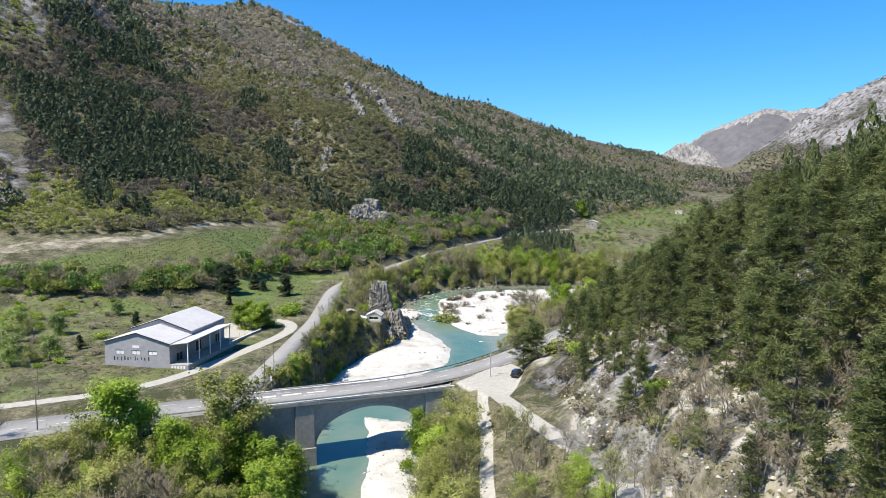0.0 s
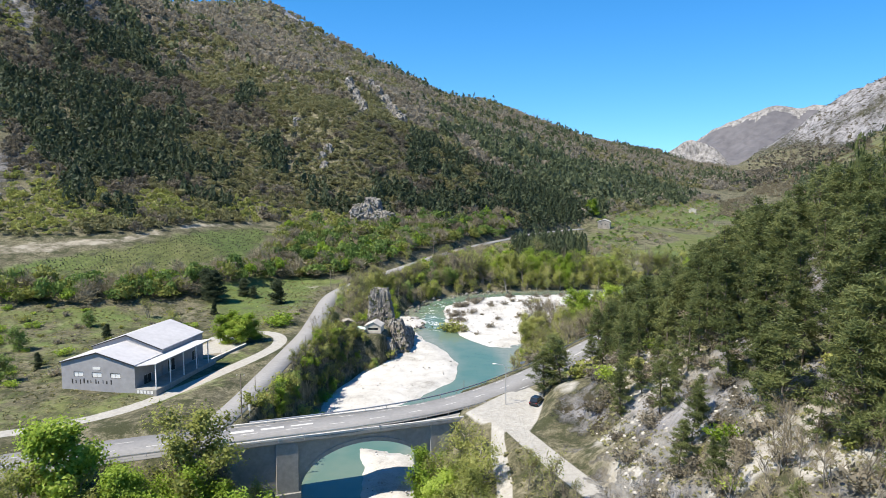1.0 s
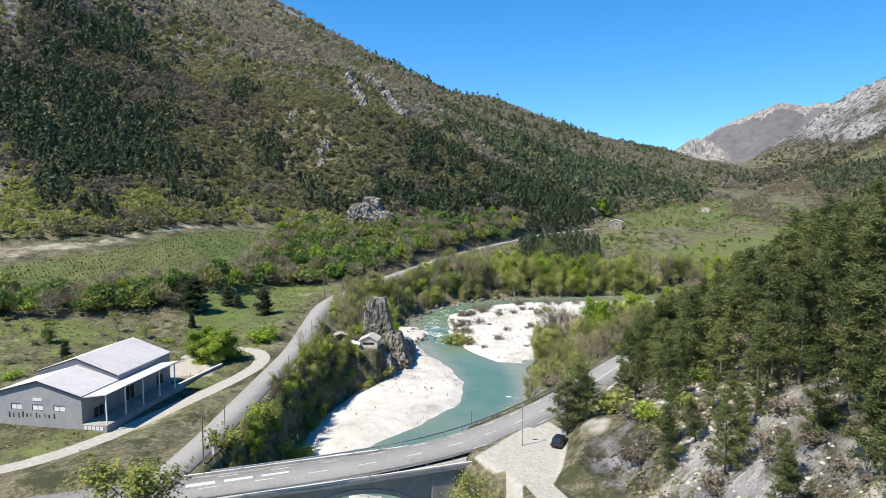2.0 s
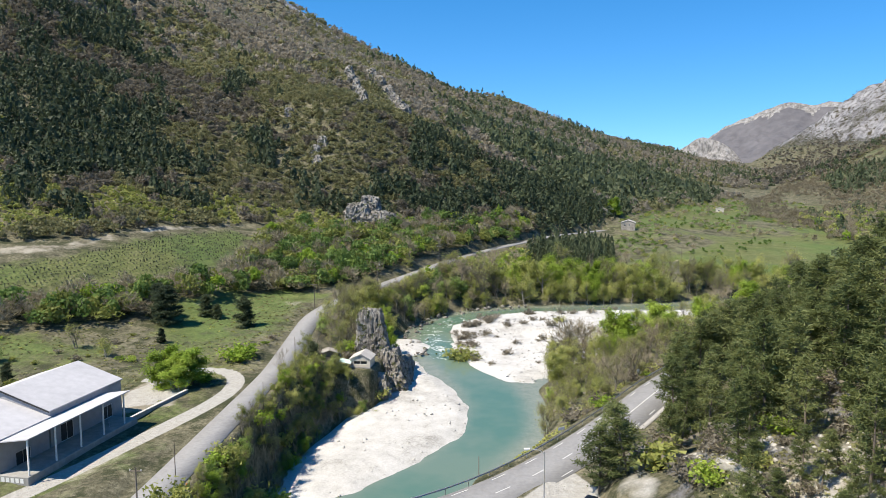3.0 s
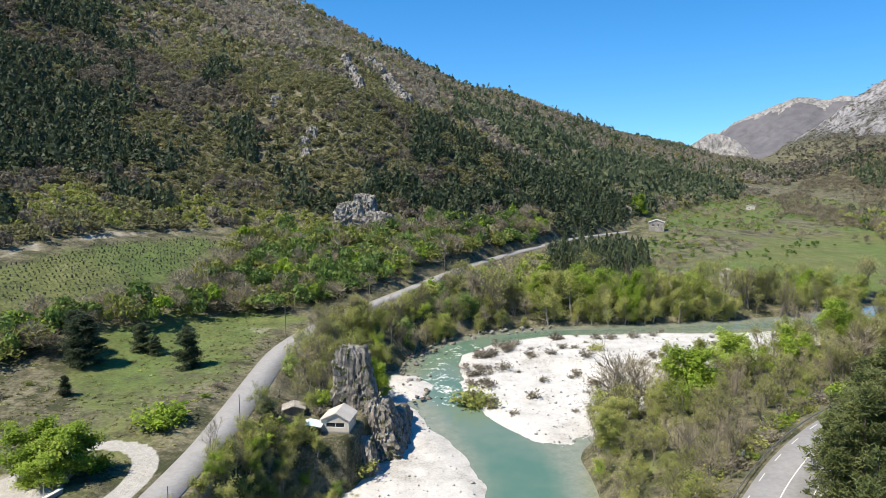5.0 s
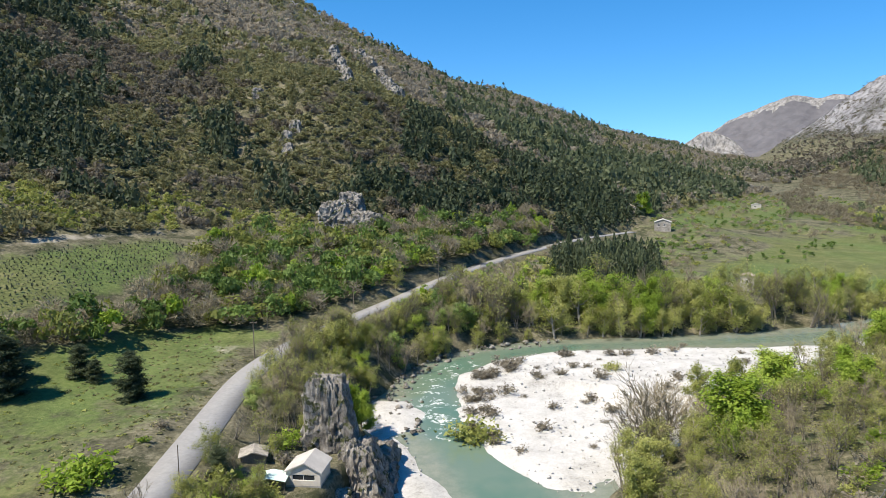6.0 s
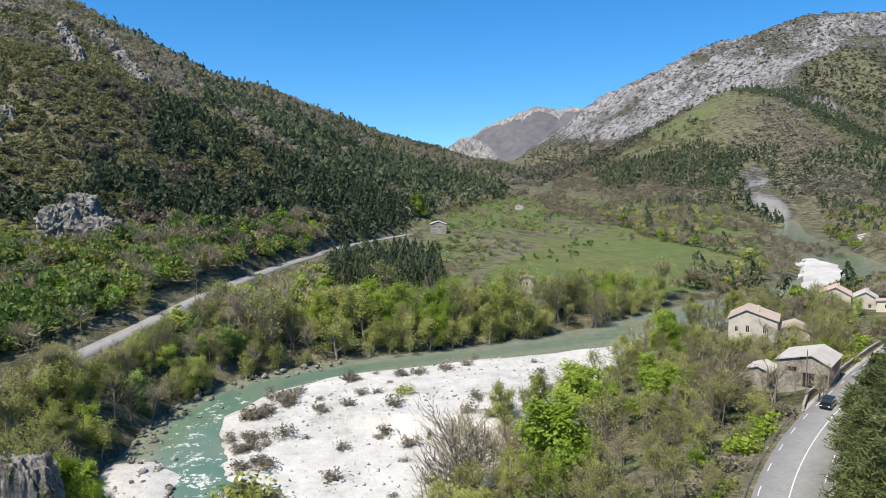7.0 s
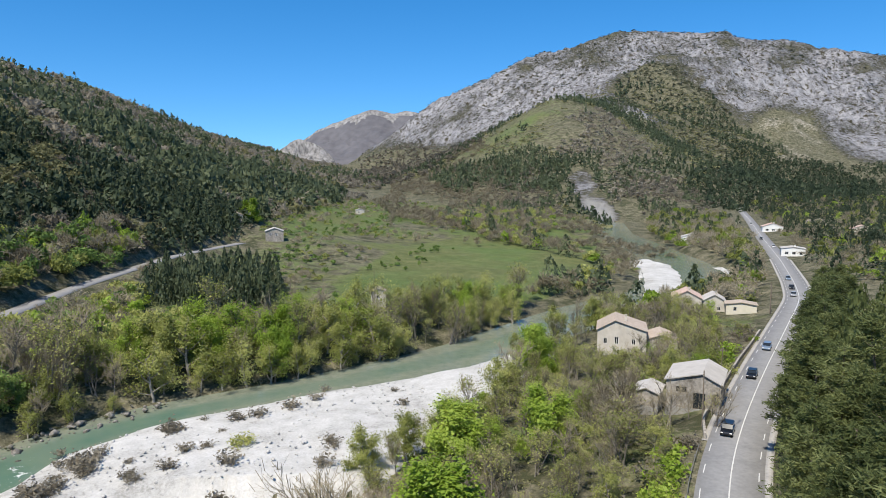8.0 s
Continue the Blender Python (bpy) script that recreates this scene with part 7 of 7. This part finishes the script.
house("stone_house", "grey stone house with a pale sheet roof", 111.5, 546, gz(115, 546) - 0.3, -17, 9, 8, 5.4, 7.0, M_STONEWALL, M_SHEET, [(2, 3, 3, 4.4), (5, 3, 6, 4.4)], chimney=False)
house("stone_house", "low stone house with a clay tile roof", 100, 579, gz(104, 579) - 0.2, -17, 9, 7, 3.0, 4.8, M_PLASTER, M_TILE, [(2, 1.2, 3, 2.4)])
house("village_house", "plastered house with a pink clay tile roof", 178, 343, -47.5, -48, 8.5, 9, 4.8, 7.0, M_PLASTER, M_PINKTILE, [(1.6, 1.4, 2.6, 2.8), (5.4, 1.4, 6.4, 2.8)])
house("village_house", "plastered house with a grey sheet roof", 185, 337, -47.5, -48, 6.4, 8, 4.2, 6.0, M_PLASTER, M_SHEET, [(1.4, 1.2, 2.4, 2.4), (4.0, 1.2, 5.0, 2.4)])
house("pale_outbuilding", "cream rendered outbuilding behind the houses", 184.5, 328.5, -46.5, -50, 8.5, 5, 3.4, 4.0, M_CREAM, M_TILE, [(2, 1.4, 3, 2.6)], chimney=False)
for x, y, tn, w, d, e, r, mt, rf in ((387, 515, -50, 16, 10, 4.4, 7.0, M_WHITE, M_SHEET), (474, 514, -48, 14, 9, 4.2, 6.6, M_WHITE, M_PINKTILE), (334, 408, -52, 11, 8, 4.0, 4.8, M_WHITE, M_SHEET),
                                  (544, 526, -52, 22, 9, 3.2, 5.0, M_PLASTER, M_TILE), (474, 450, -55, 14, 9, 4.2, 6.6, M_CREAM, M_PINKTILE)):
    house("village_house", "white villa with a low pitched roof" if mt is M_WHITE else "pale villa with a low clay tile roof", x, y, gz(x + w * 0.4, y), tn, w, d, e, r, mt, rf, [(w * 0.15, 1.0, w * 0.3, 2.4), (w * 0.45, 1.0, w * 0.6, 2.4), (w * 0.75, 1.0, w * 0.88, 2.4)], group="houses along the road")
house("field_hut", "small pale hut by the upper meadow", 236, 712, gz(238, 714), -20, 7, 5, 3.0, 4.2, M_PLASTER, M_SHEET, [(2, 1, 3.4, 2)], chimney=False)
sw = thing("roadside_wall", "low mossy stone wall beside the road", "wall")
wl = np.array([(90.2, 261.6), (96, 266.5), (104, 271.2), (113, 276), (122, 281), (135, 288), (148, 294.6), (163, 302.5)])
for a, b in zip(wl[:-1], wl[1:]):
    ln = float(np.hypot(*(b - a)))
    o = part("wall_length", cubes([(0, -0.2, -1.2, ln, 0.2, 0.85)]), M_STONEWALL, sw, bevel=0.05)
    o.matrix_basis = Matrix.Translation((a[0], a[1], -44.35)) @ Matrix.Rotation(math.atan2(b[1] - a[1], b[0] - a[0]), 4, "Z")


# --- cars
def car(label, x, y, z, turn, paint, tall=1.5, group=""):
    c = thing("car", label, "car", group)
    c.matrix_basis = Matrix.Translation((x, y, z)) @ Matrix.Rotation(radians(turn), 4, "Z")
    L, Wd = 4.3, 0.88
    body = [(-L / 2, 0.32), (-L / 2, 0.75), (-L / 2 + 0.25, 0.88), (-0.6 * L / 2, 0.93), (L * 0.18, 0.93), (L / 2 - 0.2, 0.78), (L / 2, 0.6), (L / 2, 0.32)]
    part("body", prism(body, -Wd, Wd), paint, c, bevel=0.05)
    cab = [(-L / 2 + 0.22, 0.89), (-L / 2 + 0.55, tall - 0.05), (-0.3, tall), (0.45, tall - 0.05), (L * 0.22, 0.91)]
    part("cabin", prism(cab, -Wd + 0.1, Wd - 0.1), M_GLASS, c, "dark glazed cabin", 0.05)
    part("roof", cubes([(-L / 2 + 0.6, -Wd + 0.16, tall - 0.03, 0.45, Wd - 0.16, tall + 0.03)]), paint, c, bevel=0.02)
    for px in (-L * 0.31, L * 0.31):
        for sg in (-1, 1):
            bm = bmesh.new()
            bmesh.ops.create_cone(bm, cap_ends=True, segments=14, radius1=0.32, radius2=0.32, depth=0.22, matrix=Matrix.Translation((px, sg * (Wd - 0.08), 0.32)) @ Matrix.Rotation(radians(90), 4, "X"))
            wh = part("wheel", bm, M_RUBBER, c)
            bm = bmesh.new()
            bmesh.ops.create_cone(bm, cap_ends=True, segments=10, radius1=0.2, radius2=0.18, depth=0.05, matrix=Matrix.Translation((px, sg * (Wd + 0.035), 0.32)) @ Matrix.Rotation(radians(90), 4, "X"))
            part("rim", bm, M_STEEL, wh)
    for sg in (-1, 1):
        part("headlight", cubes([(L / 2 - 0.08, sg * 0.62 - 0.17, 0.58, L / 2 + 0.015, sg * 0.62 + 0.17, 0.72)]), M_WHITE, c)
        part("tail_light", cubes([(-L / 2 - 0.015, sg * 0.68 - 0.12, 0.66, -L / 2 + 0.05, sg * 0.68 + 0.12, 0.82)]), M_REDLIGHT, c)
    return c


def paint(name, c, metal=0.3):
    def build(nt, b):
        b.inputs["Base Color"].default_value = (*c, 1)
        b.inputs["Metallic"].default_value = metal
        b.inputs["Coat Weight"].default_value = 0.6
    return mat(name, build, 0.35)


M_BLACKCAR, M_SILVERCAR, M_BLUECAR, M_WHITECAR, M_REDLIGHT = paint("black_car_paint", (0.012, 0.013, 0.016)), paint("silver_car_paint", (0.42, 0.43, 0.45), 0.6), paint("blue_grey_car_paint", (0.18, 0.24, 0.32)), paint("white_car_paint", (0.7, 0.7, 0.7), 0.0), paint("red_lens", (0.35, 0.02, 0.02), 0.0)
car("black car parked on the gravel lay-by", 17.6, 162.0, -46.12, 60, M_BLACKCAR, 1.62)


def road_car(label, dist_x, off, toward, pt, tall=1.5):
    s = at_x(dist_x)
    p = strip_of(ROAD, s, s + 2)
    tn = math.atan2(p[-1][1] - p[0][1], p[-1][0] - p[0][0])
    x, y = p[0][0] - math.sin(tn) * off, p[0][1] + math.cos(tn) * off
    return car(label, float(x), float(y), float(p[0][2]) + 0.035, math.degrees(tn) + (180 if toward else 0), pt, tall, "cars on the road")


for lb, dx, off, tw, pt, tl in (("black car driving on the road", 96, 1.7, True, M_BLACKCAR, 1.6), ("black hatchback driving on the road", 126, 1.7, True, M_BLACKCAR, 1.45), ("silver-blue car driving on the road", 149, 1.7, True, M_BLUECAR, 1.5),
                             ("silver car driving along the road", 224, 1.7, True, M_SILVERCAR, 1.45), ("dark car driving along the road", 238, 1.7, True, M_BLACKCAR, 1.45), ("grey car driving along the road", 258, 1.7, True, M_BLUECAR, 1.5),
                             ("white car driving along the road", 372, -1.7, False, M_WHITECAR, 1.5), ("dark red car driving along the road", 414, 1.7, True, M_BLACKCAR, 1.5), ("white van driving along the road", 540, 1.7, True, M_WHITECAR, 2.0)):
    road_car(lb, dx, off, tw, pt, tl)


# --- poles, lamps and signs
def pole(x, y, h, label, arm=False, z=None, rad_=0.13, group=""):
    z = gz(x, y) if z is None else z
    o = thing("utility_pole", label, "pole", group)
    o.matrix_basis = Matrix.Translation((x, y, z))
    part("shaft", tube([(0, 0, -0.8), (0, 0, h * 0.5), (0, 0, h)], (rad_, rad_ * 0.85, rad_ * 0.7), 8), M_WOOD, o)
    if arm:
        part("crossarm", cubes([(-0.8, -0.05, h - 0.5, 0.8, 0.05, h - 0.38)]), M_WOOD, o)
        for k in (-0.7, 0.0, 0.7):
            part("insulator", cubes([(k - 0.05, -0.05, h - 0.376, k + 0.05, 0.05, h - 0.2)]), M_WHITE, o)
    return o


PG = "wooden poles along the road"
pole(-40.8, 156.2, 8.7, "tall dark wooden utility pole at the junction", True, -46.9, group=PG)
pole(-42.6, 172.5, 5.5, "thin wooden pole beside the side road", False, -46.7, 0.08, PG)
pole(-77.4, 129.5, 9.0, "tall dark wooden utility pole by the road", True, -49.5, group=PG)
pole(-89, 150, 6.5, "thin wooden pole on the verge", False, None, 0.08, PG)
pole(-38.2, 205, 6.0, "thin wooden pole beside the side road", False, None, 0.09, PG)
pole(-39.0, 236, 6.5, "thin wooden pole beside the side road", False, None, 0.09, PG)
pole(3.2, 181, 8.0, "slim pole on the river bank", False, None, 0.08, PG)
pole(-49.5, 320, 6.0, "slim pole beside the side road", False, None, 0.09, PG)
pole(-47.2, 300, 8.5, "dark wooden utility pole at the road bend", True, None, 0.13, PG)
pole(-30.5, 340, 7.5, "dark wooden utility pole by the road", True, None, 0.12, PG)
pole(-8, 392, 7.5, "dark wooden utility pole by the road", True, None, 0.12, PG)
pole(94.5, 265.5, 9.0, "pale pole beside the barn", False, -44.6, 0.12, PG)
pole(115, 277.6, 7.5, "pale pole beside the roadside wall", False, -44.5, 0.1, PG)
pole(188, 316.5, 9.0, "pale concrete pole beside the road", False, -44.6, 0.16, PG)
pole(190.5, 318, 8.0, "pale concrete pole beside the road", False, -44.6, 0.14, PG)
pole(66, 286, 9.0, "grey pole among the riverside trees", False, None, 0.12, PG)
pole(76, 405, 9.0, "wooden pole at the meadow edge", False, None, 0.12, PG)
pole(112, 420, 9.0, "wooden pole on the meadow", False, None, 0.12, PG)
pole(138, 412, 8.0, "wooden pole on the meadow", False, None, 0.12, PG)
pole(372, 480, 11, "pale pole beside the straight road", False, None, 0.18, PG)
pole(395, 510, 11, "pale pole beside the straight road", False, None, 0.18, PG)
lamp = thing("street_lamp", "tall grey steel street lamp at the lay-by", "street lamp")
lamp.matrix_basis = Matrix.Translation((11.2, 161.6, -46.1))
part("shaft", tube([(0, 0, -0.5), (0, 0, 4), (0, 0, 8.0)], (0.11, 0.09, 0.07), 8), M_STEEL, lamp)
part("arm", tube([(0, 0, 7.6), (-0.6, 0, 8.2), (-2.0, 0.1, 8.35)], (0.05, 0.045, 0.04), 6), M_STEEL, lamp)
part("lamp_head", cubes([(-2.7, -0.1, 8.3, -1.9, 0.3, 8.42)]), M_WHITE, lamp, bevel=0.03)


def sign(x, y, z, h, w, hh, turn, mt, label):
    o = thing("road_sign", label, "road sign")
    o.matrix_basis = Matrix.Translation((x, y, z)) @ Matrix.Rotation(radians(turn), 4, "Z")
    part("post", tube([(0, 0, -0.5), (0, 0, h)], (0.04, 0.04), 6), M_STEEL, o)
    part("panel", cubes([(-w / 2, -0.07, h - hh, w / 2, -0.045, h)]), mt, o, bevel=0.008)
    return o


sign(17.2, 186.5, -46.4, 2.6, 1.5, 0.55, 35, M_WHITE, "white rectangular road sign on a steel post")
sign(39.0, 221.0, -45.8, 2.4, 0.8, 0.8, 40, M_WHITE, "round-cornered white road sign beside the guard rail")
sign(-39.2, 168.5, -47.0, 1.2, 0.5, 0.7, 0, M_ORANGE, "small orange road marker on a post")
sign(-39.6, 157.4, -46.95, 2.2, 0.4, 1.2, 0, M_WHITE, "white direction board at the junction")


# --- stones and vines
def stones(name, label, pts, z, lo, hi, seed, material):
    """Loose stones joined into one object."""
    rng = np.random.default_rng(seed)
    t = np.array([(1, 0, 0), (-1, 0, 0), (0, 1, 0), (0, -1, 0), (0, 0, 1), (0, 0, -1), (0.6, 0.6, 0.55), (-0.6, 0.6, 0.55), (-0.6, -0.6, 0.55), (0.6, -0.6, 0.55)], float)
    f = np.array([(0, 2, 6), (2, 4, 6), (4, 0, 6), (2, 1, 7), (1, 4, 7), (4, 2, 7), (1, 3, 8), (3, 4, 8), (4, 1, 8), (3, 0, 9), (0, 4, 9), (4, 3, 9), (2, 0, 5), (1, 2, 5), (3, 1, 5), (0, 3, 5)])
    n = len(pts)
    s = lo + (hi - lo) * rng.random(n) ** 3
    a = rng.random(n) * 6.28
    v = t[None] * (s[:, None, None] * (0.6 + 0.6 * rng.random((n, 10, 1)))) * np.stack([np.ones(n), 0.6 + 0.5 * rng.random(n), 0.45 + 0.4 * rng.random(n)], 1)[:, None]
    x = v[..., 0] * np.cos(a)[:, None] - v[..., 1] * np.sin(a)[:, None] + pts[:, 0][:, None]
    y = v[..., 0] * np.sin(a)[:, None] + v[..., 1] * np.cos(a)[:, None] + pts[:, 1][:, None]
    vv = np.stack([x, y, v[..., 2] + np.asarray(z)[:, None]], -1).reshape(-1, 3)
    ff = (f[None] + (np.arange(n) * 10)[:, None, None]).reshape(-1, 3)
    return tagged(mesh_obj(name, vv, ff, material, None, False), label, "stones", kind="stuff")


sp = scatter([(-24, 276), (-14, 276), (-4, 300), (2, 330), (30, 348), (30, 352), (-6, 344), (-22, 316)], 1.5, 401)
sd, sv = near_line(RIVER, sp[:, 0], sp[:, 1])
edge_ = (sd > sv[:, 3] - 2.5) & (sd < sv[:, 3] + 3.0)
few = np.random.default_rng(7).random(len(sp)) < 0.06
keep_ = edge_ | few
stones("boulders", "pale boulders along the rapids", sp[keep_], sv[keep_, 2] + 0.05 + 0.5 * (sd[keep_] > sv[keep_, 3]), 0.25, 1.3, 402, M_ROCK)
for i, step in ((0, 1.9), (2, 1.8), (4, 1.4), (1, 2.0)):
    sp = scatter(BARS[i], step, 410 + i)
    lv = near_line(RIVER, sp[:, 0], sp[:, 1], 90)[1][:, 2]
    sgd = signed(BARS[i], sp[:, 0], sp[:, 1])
    stones("river_stones", "pale rounded stones on the gravel bar", sp, lv + np.clip(sgd * 0.22, -0.3, 0.75) + 0.02, 0.1, 0.5, 420 + i, M_GRAVEL)
rows_v = []
dv = np.array([0.33, 0.944])
for k in range(-30, 40):
    for q in range(0, 140):
        rows_v.append((-150 + k * 2.4 + dv[0] * q * 1.5, 250 + dv[1] * q * 1.5 - k * 0.6))
vp = np.array(rows_v)
vp = vp[signed(VINES, vp[:, 0], vp[:, 1]) > 2.5]
woods("vineyard_rows", sized(vp, 1.0), 1.0, 1.3, "ball", M_SCRUBDARK, 5, 0.27, "rows of pruned vines with small posts", 430)
sp = scatter([(25, 62), (24, 118), (24, 150), (34, 172), (48, 160), (56, 118), (58, 66)], 1.0, 440)
sp = sp[fractal(sp[:, 0], sp[:, 1], 9, 3, 23) > -0.12]
stones("scree", "pale limestone blocks on the slope", sp, ground(sp[:, 0], sp[:, 1]) - 0.1, 0.1, 0.6, 441, M_PALEROCK)
